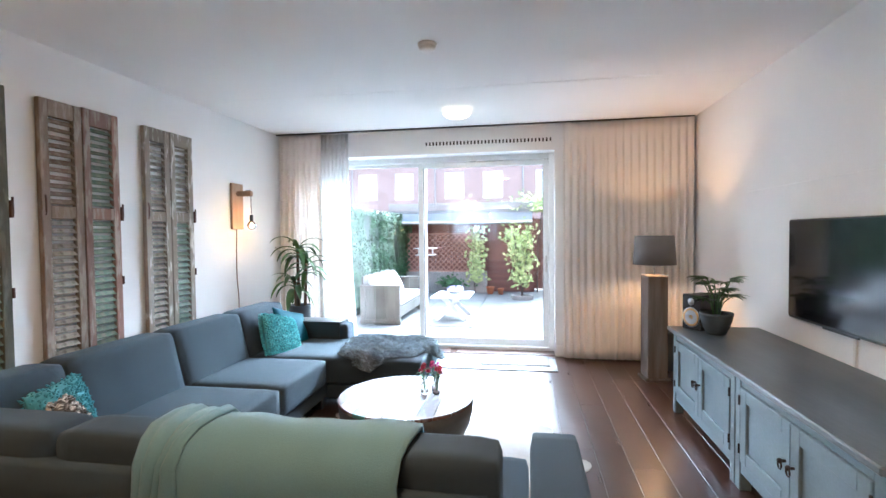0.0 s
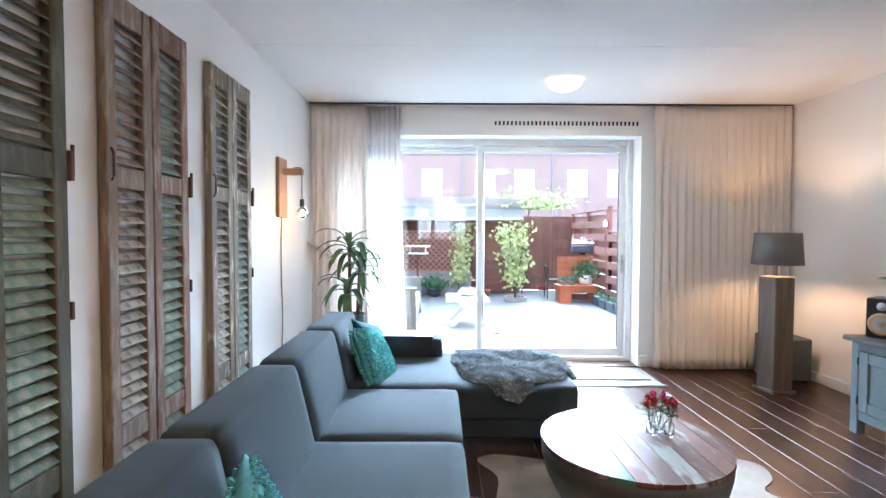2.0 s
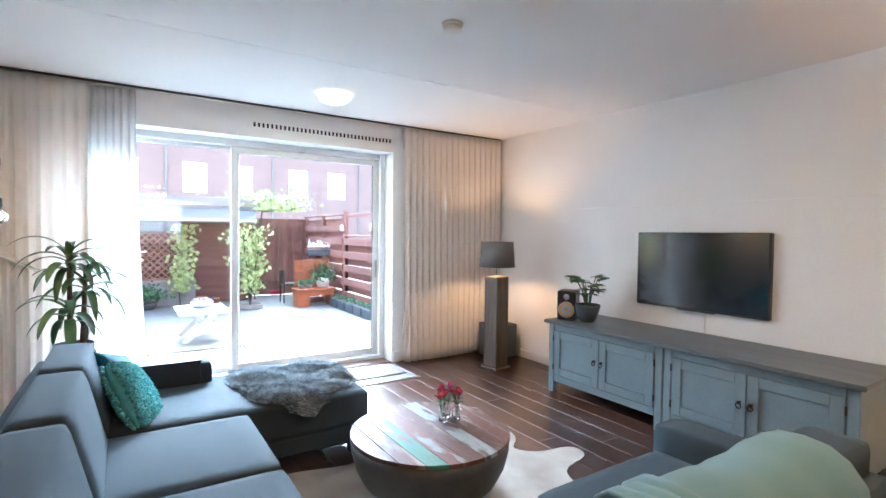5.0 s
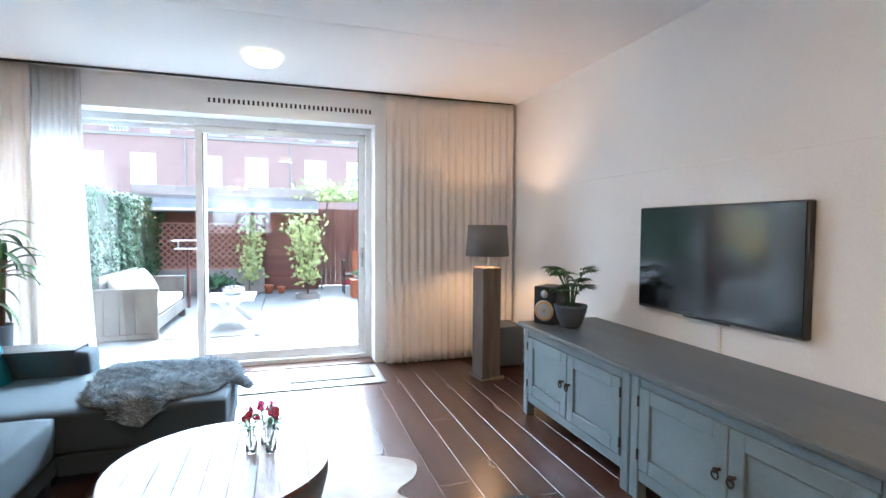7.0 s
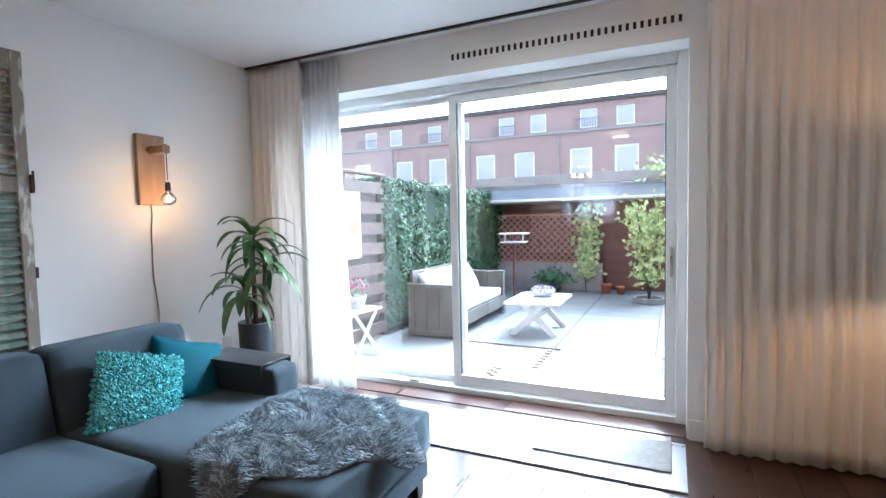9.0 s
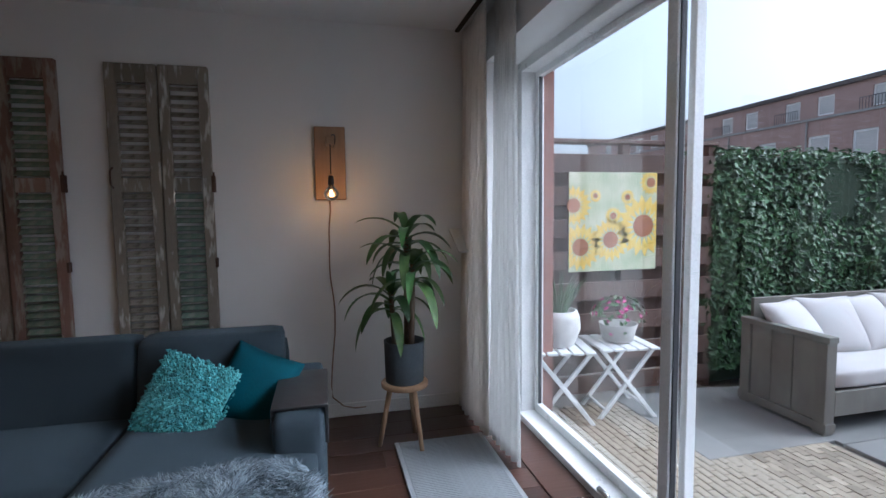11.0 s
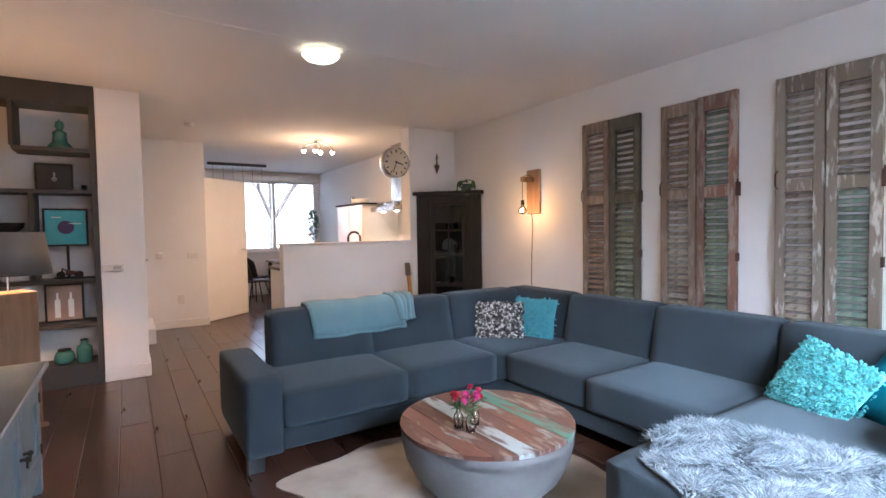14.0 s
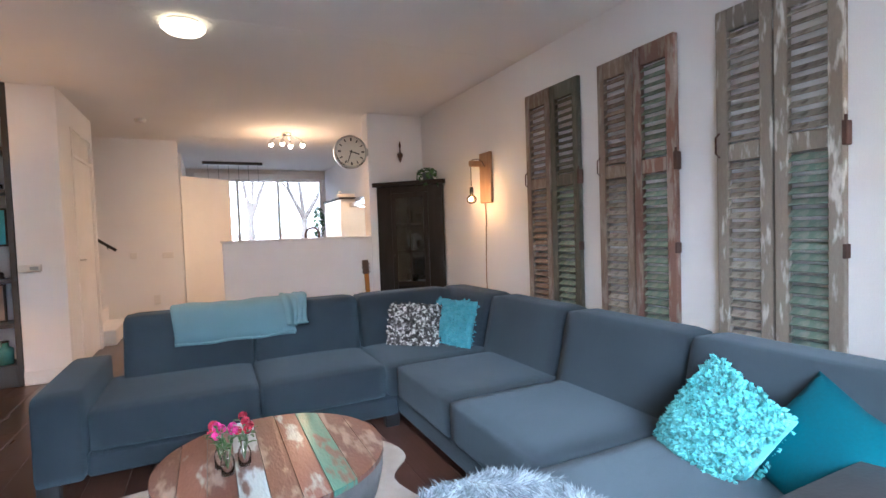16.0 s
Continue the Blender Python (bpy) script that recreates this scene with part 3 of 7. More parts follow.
# floor grille with its slats, and the mat lying on it
gr = thing("convector_grille", (1.9, -0.36, 0), "grey aluminium floor convector grille by the doors", "floor grille")
part("frame", box(0.50, 3.27, -0.655, -0.63, 0.0, 0.012, 0.002, box(0.50, 3.27, -0.135, -0.11, 0.0, 0.012, 0.002)), GRILLE, gr)
part("tray", box(0.50, 3.27, -0.63, -0.135, 0.0005, 0.003), GRILLE, gr)
sl = link("slat", box(-0.0035, 0.0035, -0.2475, 0.2475, 0, 0.008), GRILLE)
for i in range(182):
    piece("slat", sl, gr, (0.51 + i * 0.0151, -0.3825, 0.0035))
single("doormat", box(2.48, 3.20, -0.50, -0.13, 0.0125, 0.022, 0.003), MAT, "grey woven doormat lying by the glass door", "doormat", at=(2.84, -0.31, 0.0125))

# curtains and their rail
rl = thing("curtain_rail", (2.4, -0.11, H), "slim dark curtain rail along the ceiling", "curtain rail")
part("rail", box(0.01, EX - 0.02, -0.125, -0.095, H - 0.014, H - 0.001, 0.002), IRON, rl)


def curtain(x0, x1, y0, material, label, folds, amp, flare=0.0, seed=1):
    r = random.Random(seed)
    nx, nz = folds * 10, 26
    ph = [r.uniform(-0.5, 0.5) for _ in range(folds + 2)]
    am = [r.uniform(0.55, 1.35) for _ in range(folds + 2)]
    t = bmesh.new()
    grid = []
    for j in range(nz + 1):
        f = j / nz
        z = 2.585 - f * 2.565
        row = []
        for i in range(nx + 1):
            u = i / nx
            k = u * folds
            i0 = int(k)
            g = k - i0
            a_ = am[i0] * (1 - g) + am[i0 + 1] * g
            p_ = ph[i0] * (1 - g) + ph[i0 + 1] * g
            pinch = 0.35 + 0.65 * min(1, f * 6)
            w = amp * a_ * pinch * math.sin(2 * math.pi * k + p_ * (0.3 + f)) + 0.012 * math.sin(5 * u + 3 * f)
            x = x0 + (x1 - x0) * u + 0.04 * (x1 - x0) / folds * math.sin(2 * (2 * math.pi * k)) * f + flare * f * f * u
            row.append(t.verts.new((x, y0 + w - 0.035 * f, z)))
        grid.append(row)
    for ra, rb in zip(grid, grid[1:]):
        for i in range(nx):
            t.faces.new((ra[i], ra[i + 1], rb[i + 1], rb[i]))
    thicken(t, 0.004)
    th = thing("curtain", ((x0 + x1) / 2, y0, 0), label, "curtain", "garden door curtains")
    part("cloth", t, material, th, "", True)


curtain(0.02, 0.56, -0.075, LINEN, "natural linen curtain gathered beside the garden doors", 7, 0.018, 0.02, 3)
curtain(0.52, 0.88, -0.02, VOILE, "sheer white voile drawn to the edge of the glass", 7, 0.020, 0.09, 5)
curtain(3.36, 4.69, -0.11, LINEN, "natural linen curtain drawn in soft folds", 17, 0.016, 0.0, 9)

# ---- ceiling fixtures ----


def dome_lamp(x, y):
    t = thing("ceiling_lamp", (x, y, H), "round opal glass ceiling lamp, lit", "ceiling lamp", "opal ceiling lamps")
    part("base", lathe([(0.10, -0.022), (0.105, -0.018), (0.105, 0.0)], (x, y, H), 32), WHITEPL, t, "white metal base", True)
    part("shade", lathe([(0.01, -0.082), (0.065, -0.078), (0.108, -0.062), (0.130, -0.040), (0.132, -0.030), (0.127, -0.022)], (x, y, H), 36), GLOWDOME, t, "glowing opal glass dome", True).visible_shadow = False


dome_lamp(2.30, -0.83)
dome_lamp(2.47, -4.13)


def detector(x, y):
    t = thing("smoke_detector", (x, y, H), "small white smoke detector on the ceiling", "smoke detector")
    part("base", lathe([(0.058, -0.018), (0.060, -0.012), (0.060, 0.0)], (x, y, H), 28), WHITEPL, t, "", True)
    part("cap", lathe([(0.010, -0.044), (0.036, -0.042), (0.050, -0.034), (0.052, -0.018)], (x, y, H), 28), WHITEPL, t, "", True)


detector(2.35, -2.54)
detector(3.02, -7.12)

# ---- louvred shutters on the west wall ----
SLATS = {}


def shutter(y0, y1, frames, slats_up, slats_low, label):
    z0, z1 = 0.27, 2.265
    t = thing("wall_shutter", (0.02, (y0 + y1) / 2, z0), label, "shutter", "shutters on the wall")
    mid = (y0 + y1) / 2
    for k, (a, b) in enumerate(((y0, mid - 0.004), (mid + 0.004, y1))):
        fm = SHUT[frames[k]]
        dz = rng.uniform(-0.004, 0.004)
        leaf_ = part("leaf", box(0.004, 0.042, a, a + 0.058, z0, z1 + dz, 0.004), fm, t, "weathered louvred leaf")
        part("stile", box(0.004, 0.042, b - 0.058, b, z0, z1 + dz, 0.004), fm, leaf_)
        for c, d in ((z0, 0.36), (0.50, 0.585), (1.515, 1.60), (2.155, z1 + dz)):
            part("rail", box(0.006, 0.039, a + 0.058, b - 0.058, c, d, 0.003), fm, leaf_)
        w = round(b - a - 0.116, 3)
        for lo, hi, kind in ((0.36, 0.50, slats_low[k]), (0.585, 1.515, slats_low[k]), (1.60, 2.155, slats_up[k])):
            key = (w, kind)
            if key not in SLATS:
                s = box(-0.0235, 0.0235, -w / 2, w / 2, -0.0036, 0.0036, 0.0024, m=pose(0, 0, 0, 0, 43, 0))
                SLATS[key] = link("slat", s, SHUT[kind])
            n = int((hi - lo) / 0.047)
            for i in range(n):
                piece("slat", SLATS[key], leaf_, (0.022, (a + b) / 2, lo + (i + 0.5) * (hi - lo) / n), pose(0, 0, 0, rng.uniform(-0.5, 0.5), rng.uniform(-5, 5), 0))
    hz = 1.565
    part("hinge", box(0.01, 0.055, y1 - 0.002, y1 + 0.016, hz - 0.05, hz + 0.05, 0.003), RUSTIRON, t, "rusty iron hinge")
    part("hinge", rod((0.05, y1 + 0.012, hz - 0.03), (0.05, y1 + 0.012, hz + 0.07), 0.006), RUSTIRON, t)
    part("hook", cable([(0.045, y0 + 0.02, 1.66), (0.06, y0 + 0.01, 1.64), (0.06, y0 + 0.01, 1.56), (0.045, y0 + 0.02, 1.54)], 0.005), RUSTIRON, t, "iron hook")
    part("hinge", box(0.01, 0.05, y1 - 0.002, y1 + 0.010, 1.05, 1.11, 0.002), RUSTIRON, t)
    return t


shutter(-2.235, -1.68, ("grey", "grey"), ("slat_grey", "slat_grey"), ("slat_grey", "slat_teal"), "old grey wooden shutters with pale green louvres")
shutter(-3.07, -2.48, ("brown", "red"), ("brown", "slat_green"), ("slat_grey", "slat_green"), "old wooden shutters, one leaf faded red")
shutter(-3.88, -3.265, ("brown", "green"), ("brown", "green"), ("brown", "slat_green"), "old brown and dark green wooden shutters")

# ---- wall lamps ----


def wall_lamp(y, cord, label):
    t = thing("wall_lamp", (0, y, 1.46), label, "wall lamp", "wooden wall lamps")
    part("plate", box(0.001, 0.028, y - 0.0975, y + 0.0975, 1.463, 1.932, 0.004), OAK, t, "pale oak back plate")
    arm = part("arm", box(0.028, 0.185, y - 0.026, y + 0.026, 1.800, 1.852, 0.006), OAK, t, "short oak bracket", False)
    part("dowel", rod((0.03, y - 0.035, 1.826), (0.03, y + 0.035, 1.826), 0.012), OAK, arm)
    x = 0.175
    wire = [(0.04, y + 0.022, 1.80), (0.07, y + 0.034, 1.84), (0.11, y + 0.03, 1.865), (0.16, y + 0.015, 1.862), (x, y, 1.835), (x, y, 1.62)]
    part("flex", cable(wire, 0.0035), BLACKPL, t, "black cloth flex", True)
    part("socket", lathe([(0.012, 0.055), (0.017, 0.048), (0.019, 0.0), (0.017, -0.004)], (x, y, 1.555), 16), BLACKPL, t, "black bulb socket", True)
    bulb = part("bulb", lathe([(0.012, 0.048), (0.016, 0.040), (0.030, 0.026), (0.045, 0.004), (0.047, -0.012), (0.040, -0.032), (0.022, -0.046), (0.004, -0.050)], (x, y, 1.505), 22), BULBGLASS, t, "round amber filament bulb", True)
    bulb.visible_shadow = False
    fil = bmesh.new()
    for k in range(4):
        aa = k * math.pi / 2
        rod((x + 0.012 * math.cos(aa), y + 0.012 * math.sin(aa), 1.475), (x + 0.008 * math.cos(aa), y + 0.008 * math.sin(aa), 1.53), 0.0028, bm=fil, seg=6)
    part("filament", fil, GLOWBULB, bulb, "glowing filament").visible_shadow = False
    part("cord", cable(cord, 0.0048), CORD, t, "hanging cloth cord", True)


def wavy(x, y, z0, z1, ya, n=16, seed=0):
    r = random.Random(seed)
    return [(x, y + ya * math.sin(i * 0.55 + seed) * (i / n) ** 0.5 + r.uniform(-0.004, 0.004), z0 + (z1 - z0) * i / n) for i in range(n + 1)]


c1 = wavy(0.012, -0.985, 1.463, 0.14, 0.022, 18, 2) + [(0.012, -0.93, 0.075), (0.012, -0.85, 0.052), (0.014, -0.78, 0.055)]
wall_lamp(-0.972, c1, "oak wall lamp with a bare amber bulb, lit")
wall_lamp(-4.565, wavy(0.012, -4.60, 1.463, 0.20, 0.02, 14, 1), "oak wall lamp with a glowing filament bulb")

# switches and sockets


def plate(name, x0, x1, y0, y1, z0, z1, label):
    t = thing(name, ((x0 + x1) / 2, (y0 + y1) / 2, z0), label, "switch")
    part("frame", box(x0, x1, y0, y1, z0, z1, 0.003), WHITEPL, t)
    if y1 - y0 < 0.03:
        part("rocker", box(x0 + 0.012, x1 - 0.012, y1, y1 + 0.004, z0 + 0.014, z1 - 0.014, 0.001), WHITEPL, t)
    else:
        part("rocker", box(x0 - 0.004, x0 if x0 > 1 else x1 + 0.004, y0 + 0.012, y1 - 0.012, z0 + 0.014, z1 - 0.014, 0.001), WHITEPL, t)


plate("light_switch", 3.27, 3.35, -8.419, -8.409, 0.975, 1.055, "white light switch on the stair wall")
plate("light_switch", 2.83, 2.97, -8.419, -8.409, 0.965, 1.045, "white double light switch on the stair wall")
plate("wall_socket", 3.02, 3.10, -8.419, -8.409, 0.33, 0.46, "white wall socket above the skirting")
plate("wall_socket", 0.001, 0.010, -0.45, -0.37, 0.28, 0.44, "white wall socket behind the plant")
th = thing("thermostat", (3.79, -5.935, 1.0), "pale grey thermostat strip on the white wall", "thermostat")
part("body", box(3.71, 3.87, -5.949, -5.925, 0.985, 1.045, 0.004), WHITEPL, th)
part("display", box(3.73, 3.79, -5.925, -5.923, 1.0, 1.03), GRILLE, th)

# ---- the corner sofa ----
SB = 0.075         # underside of the sofa's boxes
sofa = thing("corner_sofa", (1.5, -3.0, 0), "large slate-blue fabric corner sofa with a chaise end", "sofa")


def seat(c, size, label=""):
    part("seat_cushion", rbox(c, size, 0.030, 0.009, 9), SOFA, sofa, label, True)


def back(c, size, label=""):
    """A back cushion, thicker towards the seat, its face leaning back."""
    b_ = rbox((0, 0, 0), size, 0.038, 0.0, 9)
    k = 0 if size[0] < size[1] else 1
    for v in b_.verts:
        v.co[k] += 0.11 * (0.5 - v.co.z / size[2]) * max(0, v.co[k] / size[k] + 0.5)
    bmesh.ops.translate(b_, vec=Vector(c), verts=b_.verts)
    part("back_cushion", b_, SOFA, sofa, label, True)


# plinths
part("base", box(0.40, 1.36, -4.32, -1.10, SB, 0.195, 0.015), SOFA, sofa, "upholstered base")
part("base", box(1.36, 2.98, -4.32, -3.455, SB, 0.195, 0.015), SOFA, sofa)
part("base", box(1.36, 2.13, -1.92, -1.10, SB, 0.195, 0.015), SOFA, sofa)
# seats along the west wall, the corner, the south run and the chaise
SZ = 0.300
for y0, y1 in ((-2.69, -1.945), (-3.42, -2.695)):
    seat((1.01, (y0 + y1) / 2, SZ), (0.76, y1 - y0 - 0.006, 0.21))
seat((1.03, -3.80, SZ), (0.80, 0.76, 0.208))
for x0, x1 in ((1.435, 2.165), (2.17, 2.972)):
    seat(((x0 + x1) / 2, -3.80, SZ), (x1 - x0 - 0.006, 0.72, 0.21))
seat((1.385, -1.505, SZ), (1.51, 0.86, 0.214), "long chaise cushion")
# backs
BZ, BH = 0.545, 0.44
for y0, y1 in ((-1.945, -1.25), (-2.715, -1.95), (-3.50, -2.72)):
    back((0.545, (y0 + y1) / 2, BZ), (0.20, y1 - y0 - 0.004, BH))
back((0.545, -3.895, BZ), (0.20, 0.78, BH))
for x0, x1 in ((0.66, 1.42), (1.425, 2.145), (2.15, 2.89)):
    back(((x0 + x1) / 2, -4.19, BZ), (x1 - x0 - 0.004, 0.20, BH))
part("back_frame", rbox((0.425, -2.79, 0.375), (0.11, 3.10, 0.60), 0.03, 0, 6), SOFA, sofa, "", True)
part("back_frame", rbox((1.63, -4.29, 0.375), (2.46, 0.11, 0.60), 0.03, 0, 6), SOFA, sofa, "", True)
# arms
part("armrest", rbox((3.080, -3.865, 0.293), (0.21, 0.91, 0.436), 0.030, 0.002, 8), SOFA, sofa, "wide box armrest", True)
part("armrest", rbox((0.90, -1.150, 0.318), (0.80, 0.22, 0.475), 0.045, 0.006, 8), SOFA, sofa, "wide box armrest", True)
for x, y in ((3.13, -3.46), (3.02, -4.27), (0.47, -1.12), (0.47, -4.24), (1.25, -1.15), (2.07, -1.16), (2.07, -1.86), (1.40, -3.50), (1.30, -1.95)):
    part("leg", box(x - 0.045, x + 0.045, y - 0.03, y + 0.03, 0, SB + 0.01, 0.004), SOFADARK, sofa, "dark block foot")

single("armrest_tray", rbox((0.98, -1.145, 0.566), (0.50, 0.235, 0.016), 0.007, 0, 4,
       bm=box(0.735, 1.225, -1.262, -1.248, 0.40, 0.568, 0.003, box(0.735, 1.225, -1.042, -1.028, 0.40, 0.568, 0.003))), SOFADARK,
       "black flexible tray laid over the sofa arm", "tray", at=(0.98, -1.145, 0.56))


def propped(c, across, up):
    """The pose of a cushion at c whose face spans the directions across and up."""
    u, v = Vector(across).normalized(), Vector(up)
    n_ = u.cross(v).normalized()
    v = n_.cross(u)
    return Matrix.Translation(c) @ Matrix((u, v, n_)).transposed().to_4x4()


def curl(bm, c, d, length, r):
    """A short fat loop of yarn."""
    d = Vector(d).normalized()
    u = d.orthogonal().normalized() * r
    w = d.cross(u)
    c = Vector(c)
    lo, hi = bm.verts.new(c - d * length * 0.2), bm.verts.new(c + d * length)
    mid = [bm.verts.new(c + d * length * 0.55 + q) for q in (u, w, -u, -w)]
    for i in range(4):
        bm.faces.new((mid[i], mid[(i + 1) % 4], hi))
        bm.faces.new((mid[(i + 1) % 4], mid[i], lo))


def pillow(name, c, size, m, material, label, shaggy=0, tip=0.03):
    t = thing(name, c, label, "cushion", "sofa cushions")
    b_ = bmesh.new()
    n = 16
    up, dn = [], []
    for j in range(n + 1):
        ru, rd = [], []
        for i in range(n + 1):
            a, b = i / n * 2 - 1, j / n * 2 - 1
            e = (max(0, 1 - a * a) * max(0, 1 - b * b)) ** 0.42
            pull = 1 - 0.07 * (1 - abs(a)) * abs(b) ** 3 - 0.07 * (1 - abs(b)) * abs(a) ** 3
            x, y = a * size[0] / 2 * pull, b * size[1] / 2 * pull
            ru.append(b_.verts.new((x, y, size[2] / 2 * e + 0.004)))
            rd.append(b_.verts.new((x, y, -size[2] / 2 * e - 0.004)))
        up.append(ru)
        dn.append(rd)
    for j in range(n):
        for i in range(n):
            b_.faces.new((up[j][i], up[j][i + 1], up[j + 1][i + 1], up[j + 1][i]))
            b_.faces.new((dn[j][i], dn[j + 1][i], dn[j + 1][i + 1], dn[j][i + 1]))
    edge = [(0, i) for i in range(n)] + [(j, n) for j in range(n)] + [(n, n - i) for i in range(n)] + [(n - j, 0) for j in range(n)]
    for p, q in zip(edge, edge[1:] + edge[:1]):
        b_.faces.new((up[p[0]][p[1]], dn[p[0]][p[1]], dn[q[0]][q[1]], up[q[0]][q[1]]))
    bmesh.ops.transform(b_, matrix=m, verts=b_.verts)
    cover = part("cover", b_, material, t, "", True)
    if shaggy:
        r = random.Random(len(name) + int(c[1] * 100))
        s = bmesh.new()
        for k in range(shaggy):
            a, b = r.uniform(-0.98, 0.98), r.uniform(-0.98, 0.98)
            e = (max(0, 1 - a * a) * max(0, 1 - b * b)) ** 0.42
            side = 1 if k % 3 else -1
            p = Vector((a * size[0] / 2, b * size[1] / 2, side * (size[2] / 2 * e + 0.003)))
            d = Vector((r.uniform(-1, 1) + a * 0.5, r.uniform(-1, 1) + b * 0.5, side * 0.9))
            curl(s, p, d, tip * r.uniform(0.7, 1.3), tip * r.uniform(0.28, 0.45))
        bmesh.ops.transform(s, matrix=m, verts=s.verts)
        tagged(part("yarn", s, material, cover, "shaggy yarn pile"), kind="stuff")
    return t


for name_, c_, size_, across_, up_, m_, text_, n_, tip_ in (
        ("shag_cushion", (0.845, -1.67, 0.51), (0.37, 0.37, 0.13), (0.10, 0.29, -0.09), (-0.13, 0.17, 0.29), TEAL, "turquoise shaggy cushion leaning on the sofa back", 3400, 0.024),
        ("velvet_cushion", (0.80, -1.38, 0.53), (0.37, 0.37, 0.11), (0.13, 0.29, -0.10), (-0.16, 0.13, 0.30), TEALDARK, "petrol blue velvet cushion in the sofa corner", 0, 0.03),
        ("wool_cushion", (1.07, -3.865, 0.535), (0.39, 0.31, 0.12), (-0.29, 0.27, 0.0), (-0.07, -0.08, 0.30), SPECKLE, "grey speckled wool cushion in the sofa corner", 1500, 0.026),
        ("knit_cushion", (0.835, -3.70, 0.555), (0.38, 0.34, 0.11), (-0.10, 0.28, 0.0), (-0.09, -0.03, 0.32), TEALMID, "turquoise knitted cushion in the sofa corner", 900, 0.018)):
    pillow(name_, c_, size_, propped(c_, across_, up_), m_, text_, n_, tip_)

# fleece folded over the back of the sofa
fleece = thing("fleece_throw", (2.2, -4.18, 0.78), "sea-green fleece blanket draped over the sofa back", "blanket")


def drape(x0, x1, lift, front, rear):
    """Cloth hung over the back's rounded top, with shallow folds; front and rear are its lower edges."""
    prof = [(-4.018, 0.565), (-4.028, 0.61), (-4.042, 0.665), (-4.068, 0.745), (-4.11, 0.778), (-4.18, 0.785), (-4.25, 0.780), (-4.30, 0.755), (-4.342, 0.70), (-4.350, 0.62), (-4.352, 0.50), (-4.354, 0.36), (-4.356, 0.22)]
    tb = bmesh.new()
    rows = []
    for i in range(31):
        u = i / 30
        x = x0 + (x1 - x0) * u
        fold = 0.006 * math.sin(9 * u) + 0.004 * math.sin(23 * u + 1)
        row = []
        for k, (y, z) in enumerate(prof):
            z = max(z, front if k < 4 else (rear if k > 8 else 0))
            out = lift * (1 if k < 6 else -1)
            row.append(tb.verts.new((x + 0.012 * math.sin(k * 0.9 + 4 * u), y + out - fold * (1 if k > 5 else -0.6), z + fold * 0.6 + lift)))
        rows.append(row)
    for a, b in zip(rows, rows[1:]):
        for k in range(len(prof) - 1):
            tb.faces.new((a[k], b[k], b[k + 1], a[k + 1]))
    thicken(tb, 0.014)
    return tb


part("drape", drape(1.88, 2.62, 0.0, 0.0, 0.0), THROW, fleece, "", True)
part("turned_end", drape(1.80, 1.95, 0.014, 0.60, 0.24), THROW, fleece, "second ply folded over", True)
hem = bmesh.new()
cable([(1.89 + 0.024 * k, -4.002 + 0.004 * math.sin(k), 0.566 + 0.004 * math.sin(0.5 * k)) for k in range(31)], 0.009, 6, hem)
part("hem", hem, THROW, fleece, "stitched hem", True)

# fur throw on the chaise
fr = random.Random(11)
outline = []
for k in range(44):
    a = 2 * math.pi * k / 44
    rad = 1 + 0.10 * math.sin(3 * a + 1) + 0.06 * math.sin(7 * a) + fr.uniform(-0.05, 0.05)
    outline.append((1.76 + 0.40 * rad * math.cos(a) * 1.05, -1.50 + 0.45 * rad * math.sin(a)))


def fur_height(x, y):
    """Lies on the cushion and hangs over its edges."""
    over = max(0, x - 2.12) + max(0, -1.915 - y) + max(0, y + 1.095)
    return 0.438 - 1.1 * over + 0.010 * math.sin(9 * x + 4 * y) - 0.018


fb = bmesh.new()
cen = fb.verts.new((1.72, -1.50, 0.441))
rings = []
for f in (0.3, 0.6, 0.85, 1.0):
    ring = []
    for x, y in outline:
        px, py = 1.72 + (x - 1.72) * f, -1.50 + (y + 1.50) * f
        ring.append(fb.verts.new((px, py, fur_height(px, py) + 0.02 * (1 - f ** 4))))
    rings.append(ring)
for i in range(44):
    fb.faces.new((cen, rings[0][i], rings[0][(i + 1) % 44]))
for a, b in zip(rings, rings[1:]):
    for i in range(44):
        fb.faces.new((a[i], b[i], b[(i + 1) % 44], a[(i + 1) % 44]))
thicken(fb, 0.012)
furt = thing("fur_throw", (1.72, -1.50, 0.45), "silver-grey long-haired fur throw on the chaise", "fur throw")
skin = part("skin", fb, FUR, furt, "", True)
hb = bmesh.new()
for k in range(15000):
    a, f = fr.uniform(0, 2 * math.pi), math.sqrt(fr.random())
    g, i = math.modf(a / (2 * math.pi) * 44)
    i = int(i) % 44
    j = (i + 1) % 44
    px = 1.72 + (outline[i][0] * (1 - g) + outline[j][0] * g - 1.72) * f
    py = -1.50 + (outline[i][1] * (1 - g) + outline[j][1] * g + 1.50) * f
    w = 2.2 * math.sin(11 * px + 3) + 2.6 * math.sin(13 * py + 5 * px) + fr.gauss(0, 0.7)
    d = Vector((math.cos(w), math.sin(w), fr.uniform(0.15, 0.75)))
    tuft(hb, (px, py, fur_height(px, py) + 0.02 * (1 - f ** 4)), d, fr.uniform(0.026, 0.052), 0.0034)
tagged(part("hair", hb, FUR, skin, "long silver hair"), kind="stuff")

